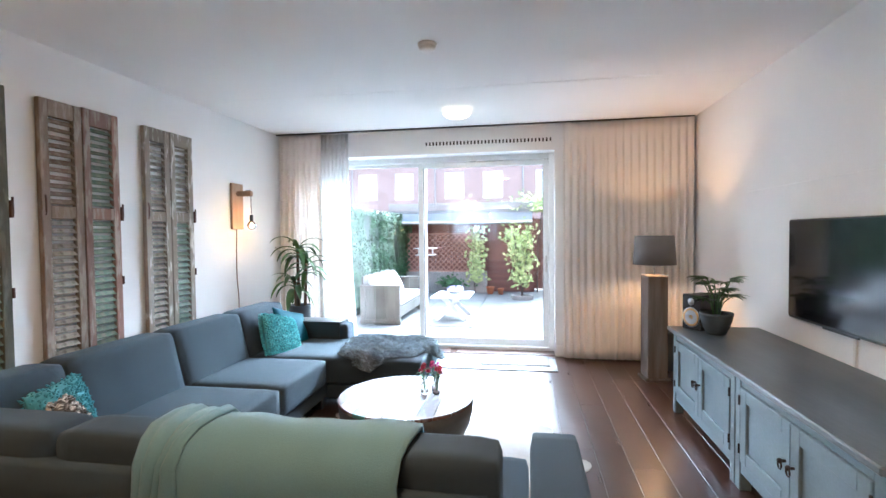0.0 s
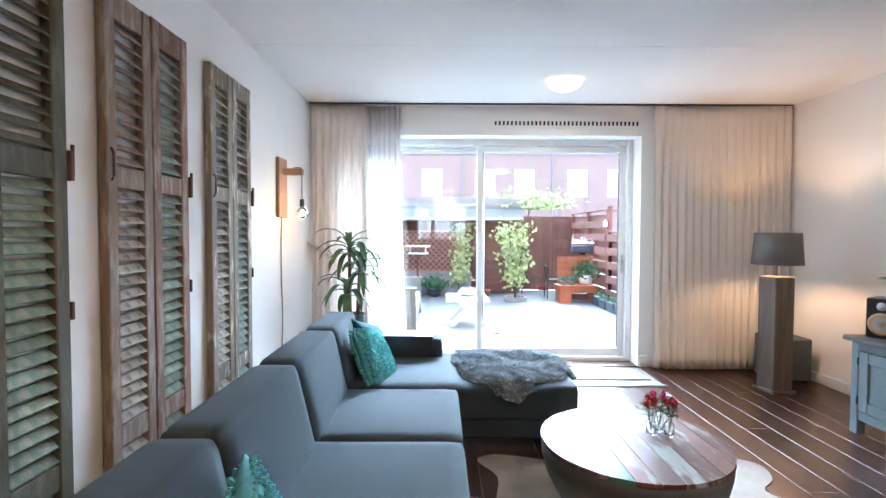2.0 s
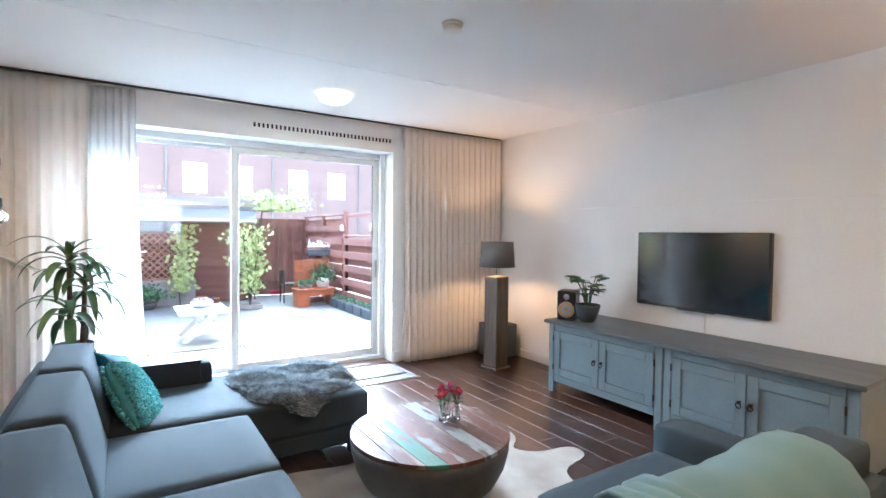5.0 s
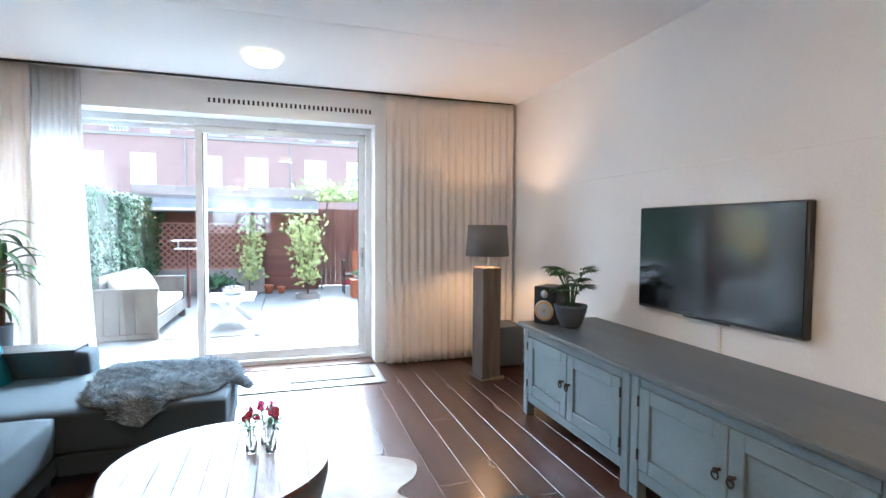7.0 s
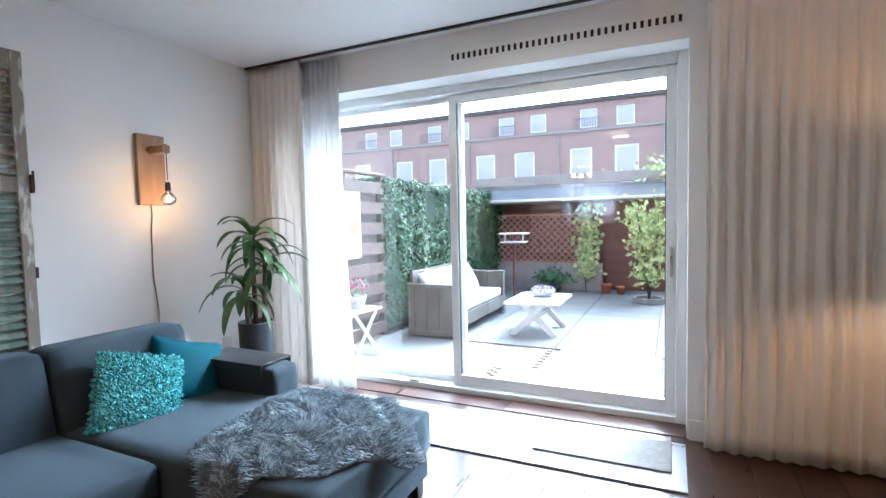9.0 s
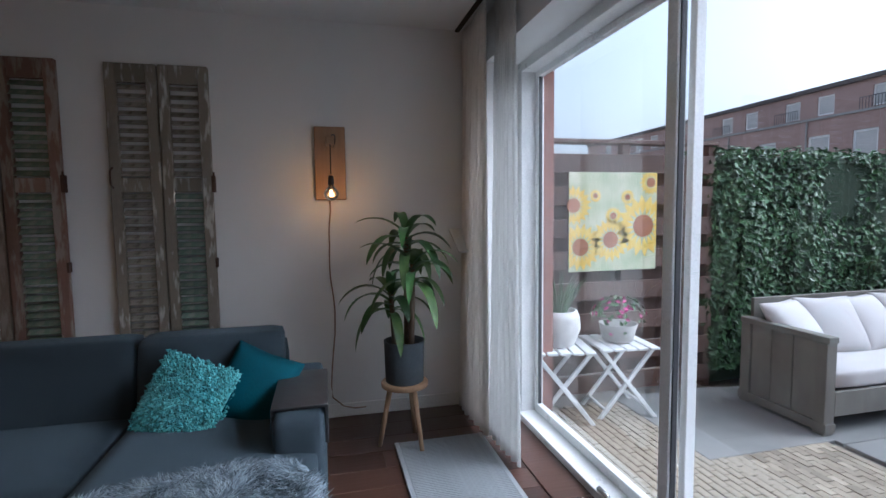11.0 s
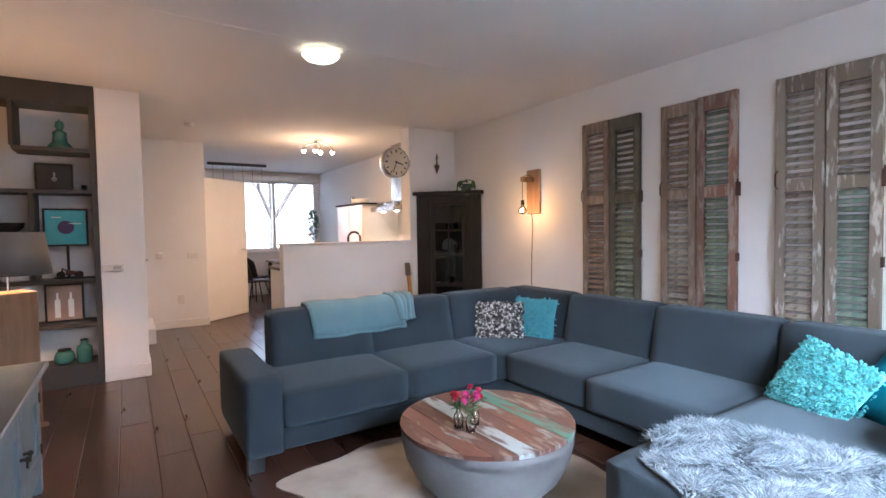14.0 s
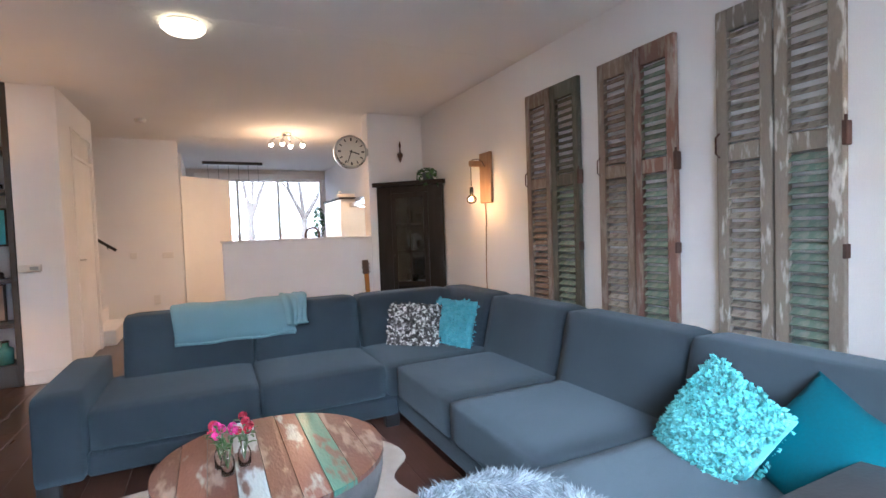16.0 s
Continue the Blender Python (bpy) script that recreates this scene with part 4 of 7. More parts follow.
# ---- coffee table ----
TX, TY, TZ, TR = 2.20, -2.60, 0.365, 0.43
table = thing("coffee_table", (TX, TY, 0), "round drum coffee table, reclaimed wood on a dark bowl", "coffee table")
part("bowl", lathe([(0.17, 0.0085), (0.22, 0.012), (0.30, 0.055), (0.365, 0.125), (0.405, 0.205), (0.425, 0.285), (0.428, TZ - 0.022), (0.418, TZ - 0.020)], (TX, TY, 0), 56), BOWL, table, "dark grey steel bowl base", True)
pw = 2 * TR / 9
order = [0, 0, 4, 3, 0, 2, 0, 3, 0]
dirn = 0.0
for i in range(9):
    a, b = -TR + i * pw + 0.0015, -TR + (i + 1) * pw - 0.0015
    b_ = bmesh.new()
    pts = []
    n = 12
    for k in range(n + 1):
        x = a + (b - a) * k / n
        pts.append((x, math.sqrt(max(0, TR * TR - x * x))))
    ring = pts + [(x, -y) for x, y in reversed(pts)]
    clean = [p for k, p in enumerate(ring) if k == 0 or (Vector(p) - Vector(ring[k - 1])).length > 1e-4]
    lo = [b_.verts.new((x, y, TZ - 0.020)) for x, y in clean]
    hi = [b_.verts.new((x, y, TZ + rng.uniform(-0.0008, 0.0008))) for x, y in clean]
    b_.faces.new(lo[::-1])
    b_.faces.new(hi)
    for k in range(len(clean)):
        b_.faces.new((lo[k], lo[(k + 1) % len(clean)], hi[(k + 1) % len(clean)], hi[k]))
    bmesh.ops.transform(b_, matrix=Matrix.Translation((TX, TY, 0)) @ Matrix.Rotation(dirn, 4, "Z"), verts=b_.verts)
    part("plank", b_, PLANKS[order[i]], table, "worn painted plank")


def bottle_vase(x, y, h, petals, seed):
    r = random.Random(seed)
    t = thing("bottle_vase", (x, y, TZ), "small clear glass bottle with cut flowers", "vase", "flower bottles on the table")
    g = lathe([(0.020, 0.001), (0.023, 0.004), (0.024, 0.05), (0.020, 0.066), (0.012, 0.078), (0.012, 0.098), (0.015, 0.102), (0.0125, 0.102), (0.0095, 0.096), (0.0095, 0.078), (0.017, 0.064), (0.021, 0.05), (0.020, 0.008)], (x, y, TZ), 20)
    part("bottle", g, CLEAR, t, "clear glass bottle", True)
    s, fl, lf = bmesh.new(), bmesh.new(), bmesh.new()
    for k in range(5):
        a = r.uniform(0, 6.28)
        q = Vector((x + 0.035 * math.cos(a) * r.uniform(0.3, 1), y + 0.035 * math.sin(a) * r.uniform(0.3, 1), TZ + h + r.uniform(-0.02, 0.035)))
        rod((x, y, TZ + 0.02), q, 0.0016, 0.0012, 5, s)
        for j in range(22):
            d = Vector((r.gauss(0, 1), r.gauss(0, 1), r.gauss(0.3, 0.8))).normalized()
            leafcard(fl, q + d * 0.014, d, 0.020, r)
        for j in range(4):
            p = Vector((x, y, TZ)).lerp(q, r.uniform(0.55, 0.9))
            blade(lf, p, (r.uniform(-1, 1), r.uniform(-1, 1), 0.5), 0.045, 0.014, 1.2, seg=4)
    part("stem", s, LEAF, t)
    part("flower", fl, petals, t, "ruffled petals")
    part("foliage", lf, LEAF, t)


bottle_vase(2.31, -2.55, 0.150, RED, 1)
bottle_vase(2.37, -2.50, 0.165, PINK, 2)
bottle_vase(2.39, -2.57, 0.145, RED, 3)

# cowhide
hp = [(3.32, -2.58), (3.30, -2.72), (3.05, -2.80), (2.98, -3.00), (3.08, -3.22), (2.98, -3.30), (2.70, -3.34), (2.45, -3.42), (2.10, -3.36), (1.72, -3.36), (1.52, -3.28), (1.48, -3.05),
      (1.62, -2.85), (1.56, -2.55), (1.60, -2.25), (1.50, -2.06), (1.62, -1.98), (1.95, -2.05), (2.35, -2.00), (2.62, -1.98), (2.85, -1.94), (3.02, -2.02), (3.14, -2.12), (3.10, -2.28), (2.98, -2.40), (3.08, -2.52)]
hb = bmesh.new()
pts = []
for k in range(len(hp)):
    p0, p1, p2, p3 = (Vector(hp[(k + j) % len(hp)]) for j in (-1, 0, 1, 2))
    for s_ in range(4):
        u = s_ / 4
        pts.append(0.5 * ((2 * p1) + (p2 - p0) * u + (2 * p0 - 5 * p1 + 4 * p2 - p3) * u * u + (3 * p1 - p0 - 3 * p2 + p3) * u ** 3))
mid = hb.verts.new((2.3, -2.68, 0.008))
edge = [hb.verts.new((p.x, p.y, 0.006)) for p in pts]
inner = [hb.verts.new((2.3 + (p.x - 2.3) * 0.5, -2.68 + (p.y + 2.68) * 0.5, 0.008)) for p in pts]
foot = [hb.verts.new((p.x, p.y, 0.0)) for p in pts]
for k in range(len(pts)):
    j = (k + 1) % len(pts)
    hb.faces.new((mid, inner[k], inner[j]))
    hb.faces.new((inner[k], edge[k], edge[j], inner[j]))
    hb.faces.new((edge[k], foot[k], foot[j], edge[j]))
bmesh.ops.recalc_face_normals(hb, faces=hb.faces)
single("cowhide_rug", hb, HIDE, "cream and taupe cowhide rug under the coffee table", "rug", at=(2.3, -2.65, 0))

# ---- sideboard units ----


def sideboard(y0, y1):
    """A painted unit with two panelled doors, its face towards the room."""
    t = thing("sideboard", (4.4, (y0 + y1) / 2, 0), "grey-blue painted sideboard with two panelled doors", "sideboard", "sideboard units")
    x0, x1, zb, zt = 4.085, 4.70, 0.10, 0.625
    part("body", box(x0 + 0.02, x1, y0 + 0.004, y1 - 0.004, zb, zt, 0.004), CABBLUE, t)
    for a, b in ((y0, y0 + 0.065), (y1 - 0.065, y1)):
        part("post", box(x0, x0 + 0.06, a + 0.002, b - 0.002, 0, zt, 0.005), CABBLUE, t)
        part("post", box(x1 - 0.06, x1, a + 0.002, b - 0.002, 0, zb + 0.004, 0.005), CABBLUE, t)
    part("rail", box(x0 + 0.004, x0 + 0.04, y0 + 0.065, y1 - 0.065, zt - 0.055, zt, 0.003), CABBLUE, t)
    part("rail", box(x0 + 0.004, x0 + 0.04, y0 + 0.065, y1 - 0.065, zb, zb + 0.06, 0.003), CABBLUE, t)
    mid = (y0 + y1) / 2
    for k, (a, b) in enumerate(((y0 + 0.069, mid - 0.002), (mid + 0.002, y1 - 0.069))):
        za, zc = zb + 0.064, zt - 0.059
        fr_ = box(x0 - 0.004, x0 + 0.018, a, a + 0.07, za, zc, 0.003)
        box(x0 - 0.004, x0 + 0.018, b - 0.07, b, za, zc, 0.003, fr_)
        box(x0 - 0.004, x0 + 0.018, a + 0.07, b - 0.07, zc - 0.07, zc, 0.003, fr_)
        box(x0 - 0.004, x0 + 0.018, a + 0.07, b - 0.07, za, za + 0.07, 0.003, fr_)
        d = part("door", fr_, CABBLUE, t, "panelled door")
        part("panel", box(x0 + 0.008, x0 + 0.016, a + 0.07, b - 0.07, za + 0.07, zc - 0.07, 0.002), CABBLUE, d)
        hy = mid + (-0.035 if k == 0 else 0.035)
        hz = (za + zc) / 2 - 0.01
        knob = rod((x0 - 0.004, hy, hz + 0.03), (x0 - 0.026, hy, hz + 0.03), 0.007)
        ball((x0 - 0.028, hy, hz + 0.03), 0.012, knob, 10)
        cable([(x0 - 0.028, hy + 0.016 * math.sin(s_ * 0.6283), hz + 0.012 + 0.018 * math.cos(s_ * 0.6283)) for s_ in range(11)], 0.004, 6, knob)
        part("handle", knob, IRON, d, "dark iron ring pull", True)
        hy2 = a - 0.004 if k == 0 else b + 0.004
        for z in (za + 0.07, zc - 0.07):
            part("hinge", rod((x0 - 0.006, hy2, z - 0.025), (x0 - 0.006, hy2, z + 0.025), 0.006, seg=8), IRON, d, "dark iron hinge")
    return t


sideboard(-2.745, -1.60)
sideboard(-3.895, -2.75)
single("worktop", box(4.045, 4.705, -3.925, -1.57, 0.626, 0.658, 0.006), CABTOP, "dark grey continuous top over both sideboard units", "worktop", at=(4.4, -2.75, 0.626))

# television
tv = thing("television", (4.66, -2.655, 0.83), "large black flat television mounted on the wall", "television")
part("casing", box(4.645, 4.690, -3.195, -2.115, 0.835, 1.465, 0.006), BLACKPL, tv)
part("screen", box(4.6405, 4.646, -3.185, -2.125, 0.853, 1.456), SCREEN, tv, "dark glossy screen")
part("stand_slot", box(4.638, 4.65, -2.81, -2.50, 0.828, 0.842, 0.002), BLACKPL, tv)
part("bracket", box(4.689, 4.709, -2.80, -2.50, 1.0, 1.3), BLACKPL, tv)
tvc = thing("cable_duct", (4.70, -2.70, 0.66), "narrow white cable duct below the television", "cable duct")
part("duct", box(4.686, 4.6985, -2.712, -2.690, 0.66, 0.85, 0.002), WHITEPL, tvc)

# loudspeaker
sp = thing("loudspeaker", (4.26, -1.67, 0.66), "black bookshelf loudspeaker with a yellow cone", "loudspeaker")
m = pose(4.26, -1.67, 0.659, 0, 0, 32)
part("cabinet", box(-0.10, 0.10, -0.083, 0.083, 0, 0.262, 0.006, m=m), BLACKPL, sp)


def on_front(bm_):
    bmesh.ops.transform(bm_, matrix=m @ pose(-0.101, 0, 0, 0, -90, 0) @ Matrix.Scale(0.86, 4), verts=bm_.verts)
    return bm_


part("woofer", on_front(lathe([(0.078, 0.0), (0.080, 0.006), (0.068, 0.007), (0.040, -0.004), (0.022, -0.008), (0.020, 0.004)], (0.11, 0, 0), 30)), CONE, sp, "yellow woven cone", True)
part("surround", on_front(lathe([(0.086, 0.0), (0.086, 0.004), (0.079, 0.004)], (0.11, 0, 0), 30)), GRILLE, sp, "grey metal ring", True)
part("tweeter", on_front(lathe([(0.032, 0.0), (0.032, 0.003), (0.014, 0.003), (0.010, 0.008)], (0.245, 0, 0), 24)), GRILLE, sp, "silver tweeter", True)

# subwoofer
sw = thing("subwoofer", (4.45, -0.40, 0), "grey-black subwoofer box standing by the curtain", "subwoofer")
part("cabinet", box(4.30, 4.62, -0.56, -0.24, 0.02, 0.40, 0.01), POTGREY, sw)
part("port", lathe([(0.045, 0), (0.045, 0.004), (0.036, 0.004), (0.034, -0.02)], (0, 0, 0), 22, None), BLACKPL, sw).matrix_local = pose(4.30 - 4.45, -0.40 + 0.40, 0.20, 0, -90, 0)
for x, y in ((4.33, -0.53), (4.59, -0.53), (4.33, -0.27), (4.59, -0.27)):
    part("foot", rod((x, y, 0), (x, y, 0.025), 0.015), BLACKPL, sw)


# ---- plants indoors ----
def palm_pot():
    x, y, z = 4.30, -1.86, 0.658
    t = thing("potted_palm", (x, y, z), "small fan palm in a grey bowl pot", "potted plant")
    part("pot", lathe([(0.055, 0), (0.062, 0.004), (0.085, 0.05), (0.104, 0.11), (0.108, 0.135), (0.112, 0.140), (0.110, 0.155), (0.098, 0.155), (0.092, 0.12)], (x, y, z), 32), POTGREY, t, "grey glazed bowl pot", True)
    part("soil", lathe([(0.09, 0.10), (0.095, 0.13), (0.03, 0.137)], (x, y, z), 20), SOIL, t)
    r = random.Random(4)
    st, lv = bmesh.new(), bmesh.new()
    for k in range(15):
        a = 2.4 * k + r.uniform(-0.2, 0.2)
        reach, up = r.uniform(0.03, 0.11), r.uniform(0.10, 0.27)
        hub = Vector((x + reach * math.cos(a), y + reach * math.sin(a), z + 0.14 + up))
        cable([(x + 0.02 * math.cos(a), y + 0.02 * math.sin(a), z + 0.13), Vector((x, y, z + 0.13)).lerp(hub, 0.5) + Vector((0, 0, 0.03)), hub], 0.004, 5, st)
        out = Vector((math.cos(a), math.sin(a), 0.15))
        for j in range(11):
            b = (j - 5) * 0.27
            w = Vector((out.x * math.cos(b) - out.y * math.sin(b), out.x * math.sin(b) + out.y * math.cos(b), 0.55 - 0.07 * abs(j - 5)))
            blade(lv, hub, w, r.uniform(0.085, 0.125), 0.022, 0.8, 0.2, 5)
    part("stalk", st, LEAF, t, "", True)
    part("foliage", lv, LEAF, t, "folded fan leaves")


palm_pot()


def dracaena():
    x, y = 0.50, -0.585
    stool = thing("plant_stool", (x, y, 0), "small round wooden stool with three legs", "stool")
    part("seat", lathe([(0.125, 0.354), (0.138, 0.359), (0.140, 0.379), (0.134, 0.385)], (x, y, 0), 32), OAK, stool, "", True)
    for k in range(3):
        a = 0.5 + k * 2.094
        part("leg", rod((x + 0.155 * math.cos(a), y + 0.155 * math.sin(a), 0), (x + 0.085 * math.cos(a), y + 0.085 * math.sin(a), 0.355), 0.013, 0.017), OAK, stool, "", True)
    z = 0.385
    t = thing("potted_dracaena", (x, y, z), "tall dracaena in a blue-grey cylinder pot", "potted plant")
    part("pot", lathe([(0.105, 0), (0.112, 0.006), (0.118, 0.235), (0.120, 0.245), (0.110, 0.245), (0.106, 0.20)], (x, y, z), 36), POTGREY, t, "matt blue-grey cylinder pot", True)
    part("soil", lathe([(0.10, 0.19), (0.107, 0.205), (0.02, 0.215)], (x, y, z), 24), SOIL, t)
    r = random.Random(21)
    canes = [(-0.02, 0.02, 0.66, 18), (0.045, 0.035, 0.49, 12), (-0.015, -0.05, 0.32, 14)]
    for cx, cy, h, _ in canes:
        part("cane", rod((x + cx, y + cy, z + 0.19), (x + cx * 1.4, y + cy * 1.4, z + 0.21 + h), 0.018, 0.014, 9), STEM, t, "", True)
    green, pale = bmesh.new(), bmesh.new()
    for cx, cy, h, count in canes:
        top = Vector((x + cx * 1.4, y + cy * 1.4, z + 0.21 + h))
        for k in range(count):
            a = 2.399 * k + r.uniform(-0.35, 0.35)
            f = k / count
            way = (math.cos(a), math.sin(a), 0.35 + 1.3 * f * f + r.uniform(-0.1, 0.2))
            p = top - Vector((0, 0, 0.13 * (1 - f)))
            blade(pale if k % 3 == 0 else green, p, way, r.uniform(0.27, 0.40), r.uniform(0.050, 0.070), r.uniform(2.4, 3.9) * (1 - 0.45 * f), 0.16, 11)
    part("foliage", green, LEAF, t, "long arching green leaves", True)
    part("foliage", pale, LEAFPALE, t, "leaves with pale stripes", True)


dracaena()


# ---- floor lamps ----
def beam_lamp(x, y, w, h, turn, wood, r0, r1, zs0, zs1, label):
    t = thing("floor_lamp", (x, y, 0), label, "floor lamp", "beam floor lamps")
    m = pose(x, y, 0, 0, 0, turn)
    part("column", box(-w / 2, w / 2, -w / 2, w / 2, 0, h, 0.007, m=m), wood, t, "square timber column")
    part("foot", box(-w / 2 - 0.02, w / 2 + 0.02, -w / 2 - 0.02, w / 2 + 0.02, 0, 0.03, 0.005, m=m), wood, t)
    part("stem", rod((x, y, h), (x, y, zs0 + 0.06), 0.008), CHROME, t)
    s = bmesh.new()
    seg = 40
    lo, hi = [], []
    for i in range(seg):
        a = 2 * math.pi * i / seg
        lo.append(s.verts.new((x + r0 * math.cos(a), y + r0 * math.sin(a), zs0)))
        hi.append(s.verts.new((x + r1 * math.cos(a), y + r1 * math.sin(a), zs1)))
    for i in range(seg):
        s.faces.new((lo[i], lo[(i + 1) % seg], hi[(i + 1) % seg], hi[i]))
    thicken(s, 0.003)
    sh = part("shade", s, SHADE, t, "grey-brown fabric drum shade", True)
    wire = bmesh.new()
    for k in range(3):
        a = k * 2.094
        rod((x, y, zs0 + 0.05), (x + r0 * math.cos(a), y + r0 * math.sin(a), zs0 + 0.01), 0.003, bm=wire, seg=6)
    part("spider", wire, CHROME, sh)
    part("bulb", ball((x, y, zs0 + 0.09), 0.030, None, 16), GLOWSPOT, t, "lit bulb", True).visible_shadow = False


beam_lamp(4.15, -0.75, 0.185, 0.985, 8, OLDBEAM, 0.192, 0.172, 1.085, 1.355, "rustic square timber floor lamp with grey shade, lit")
beam_lamp(4.36, -5.02, 0.235, 0.935, 28, BEAM2, 0.240, 0.205, 1.05, 1.335, "pale timber floor lamp with brown shade, lit")

# ---- bookcase in the recess ----
bk = thing("bookcase", (4.3, -6.1, 0), "built-in anthracite bookcase with open compartments", "bookcase")
YF, YK = -5.942, -6.295
part("side", box(3.882, 3.925, YK, YF, 0, H, 0.003), DARKSHELF, bk)
part("side", box(4.685, 4.708, YK, YF, 0, H, 0.003), DARKSHELF, bk)
part("header", box(3.925, 4.685, YK, YF, 2.42, H, 0.003), DARKSHELF, bk)
part("plinth", box(3.925, 4.685, YK, YF, 0, 0.185, 0.003), DARKSHELF, bk)
part("back_panel", box(3.925, 4.685, YK - 0.001, YK + 0.012, 0.185, 2.42), WALL, bk, "white back panel")
for z, x0, x1 in ((2.055, 3.925, 4.45), (1.70, 3.925, 4.685), (0.93, 3.925, 4.685), (0.545, 3.925, 4.685), (1.32, 4.34, 4.685)):
    part("shelf", box(x0, x1, YK + 0.012, YF, z - 0.032, z, 0.002), DARKSHELF, bk)
for x, z0, z1 in ((4.43, 2.056, 2.418), (4.325, 0.932, 1.666), (4.44, 0.187, 0.511)):
    part("divider", box(x, x + 0.032, YK + 0.012, YF, z0, z1, 0.002), DARKSHELF, bk)


def picture(name, x0, x1, z0, z1, y, art, label, extra=None):
    t = thing(name, ((x0 + x1) / 2, y, z0), label, "picture frame")
    f = box(x0, x0 + 0.016, y, y + 0.02, z0, z1, 0.002)
    box(x1 - 0.016, x1, y, y + 0.02, z0, z1, 0.002, f)
    box(x0 + 0.016, x1 - 0.016, y, y + 0.02, z0, z0 + 0.016, 0.002, f)
    box(x0 + 0.016, x1 - 0.016, y, y + 0.02, z1 - 0.016, z1, 0.002, f)
    part("frame", f, IRON, t, "thin black frame")
    pr = part("print", box(x0 + 0.016, x1 - 0.016, y + 0.004, y + 0.010, z0 + 0.016, z1 - 0.016), art, t)
    if extra:
        extra(pr, (x0 + x1) / 2, y + 0.0105, (z0 + z1) / 2)


def disc(pr, x, y, z):
    part("disc", rod((x, y, z), (x, y + 0.002, z), 0.058, seg=26), PURPLE, pr)
    part("bar", box(x - 0.11, x - 0.02, y, y + 0.002, z + 0.03, z + 0.038), WHITEPL, pr)
    part("bar", box(x + 0.03, x + 0.10, y, y + 0.002, z + 0.085, z + 0.092), WHITEPL, pr)


def motif(pr, x, y, z):
    part("motif", ball((x, y, z - 0.02), 0.022, rod((x, y, z - 0.03), (x, y + 0.002, z + 0.04), 0.008), 10), GRILLE, pr)


def flasks(pr, x, y, z):
    for dx in (-0.045, 0.05):
        part("motif", box(x + dx - 0.02, x + dx + 0.02, y, y + 0.002, z - 0.13, z + 0.03, 0.0, box(x + dx - 0.008, x + dx + 0.008, y, y + 0.002, z + 0.03, z + 0.09)), TRIM, pr)


picture("dark_picture", 4.06, 4.325, 1.702, 1.935, -6.12, DARKPIC, "small dark framed picture on a shelf", motif)
picture("blue_picture", 3.965, 4.285, 1.215, 1.545, -6.10, BLUEPIC, "framed turquoise print with a violet disc", disc)
picture("bottle_picture", 4.02, 4.30, 0.547, 0.885, -6.14, SEPIA, "sepia photograph of two bottles in a frame", flasks)
st = thing("picture_stand", (4.12, -6.11, 0.93), "black stand holding the turquoise print", "stand")
part("stand", box(4.02, 4.22, -6.14, -6.08, 0.931, 0.945, 0.002, box(4.11, 4.13, -6.13, -6.11, 0.945, 1.216, 0.002)), IRON, st)

b_ = lathe([(0.085, 0.0), (0.09, 0.02), (0.075, 0.05), (0.058, 0.06), (0.050, 0.11), (0.052, 0.15), (0.03, 0.165), (0.022, 0.175), (0.034, 0.20), (0.030, 0.235), (0.012, 0.25), (0.004, 0.262)], (4.14, -6.10, 2.056), 24)
single("buddha_statue", b_, TEALGLASS, "seated green stone statue on the top shelf", "statue", smooth=True, at=(4.14, -6.10, 2.056))


def jar(x, y, z, prof, label, neck):
    t = thing("glass_jar", (x, y, z), label, "jar", "sea-green glass jars")
    body = part("body", lathe(prof, (x, y, z), 26), TEALGLASS, t, "", True)
    part("collar", lathe([(neck, prof[-1][1] - 0.002), (neck + 0.006, prof[-1][1] + 0.004), (neck + 0.004, prof[-1][1] + 0.012)], (x, y, z), 22), IRON, t, "dark collar", True)


jar(4.03, -6.06, 0.187, [(0.052, 0), (0.058, 0.006), (0.060, 0.12), (0.054, 0.14), (0.028, 0.155), (0.024, 0.19)], "tall sea-green glass bottle on the low shelf", 0.024)
jar(4.17, -6.06, 0.187, [(0.045, 0), (0.070, 0.02), (0.078, 0.06), (0.066, 0.10), (0.045, 0.118)], "squat sea-green glass jar on the low shelf", 0.045)
mo = thing("motorcycle_model", (4.11, -6.09, 0.93), "small dark metal motorcycle ornament", "ornament")
for dx in (-0.065, 0.065):
    w = bmesh.new()
    bmesh.ops.create_cone(w, cap_ends=True, segments=18, radius1=0.032, radius2=0.032, depth=0.014)
    bmesh.ops.transform(w, matrix=pose(4.11 + dx, -6.09, 0.964, 90), verts=w.verts)
    part("wheel", w, IRON, mo)
part("frame", cable([(4.045, -6.09, 0.964), (4.08, -6.09, 0.99), (4.13, -6.09, 1.0), (4.16, -6.09, 1.02), (4.175, -6.09, 0.964)], 0.008, bm=box(4.07, 4.14, -6.10, -6.08, 0.96, 0.995, 0.004)), RUSTIRON, mo, "", True)
ra = thing("radio", (4.47, -6.07, 0.93), "small silver and black shelf radio", "radio")
part("case", box(4.375, 4.56, -6.12, -6.03, 0.931, 1.045, 0.006), GRILLE, ra)
part("dial", box(4.39, 4.545, -6.03, -6.027, 0.985, 1.03), BLACKPL, ra)
part("handle", cable([(4.385, -6.075, 1.045), (4.39, -6.075, 1.075), (4.545, -6.075, 1.075), (4.55, -6.075, 1.045)], 0.005), CHROME, ra)
bo = lathe([(0.04, 0.0), (0.05, 0.006), (0.10, 0.06), (0.115, 0.10), (0.107, 0.10), (0.09, 0.06)], (4.51, -6.08, 1.321), 26)
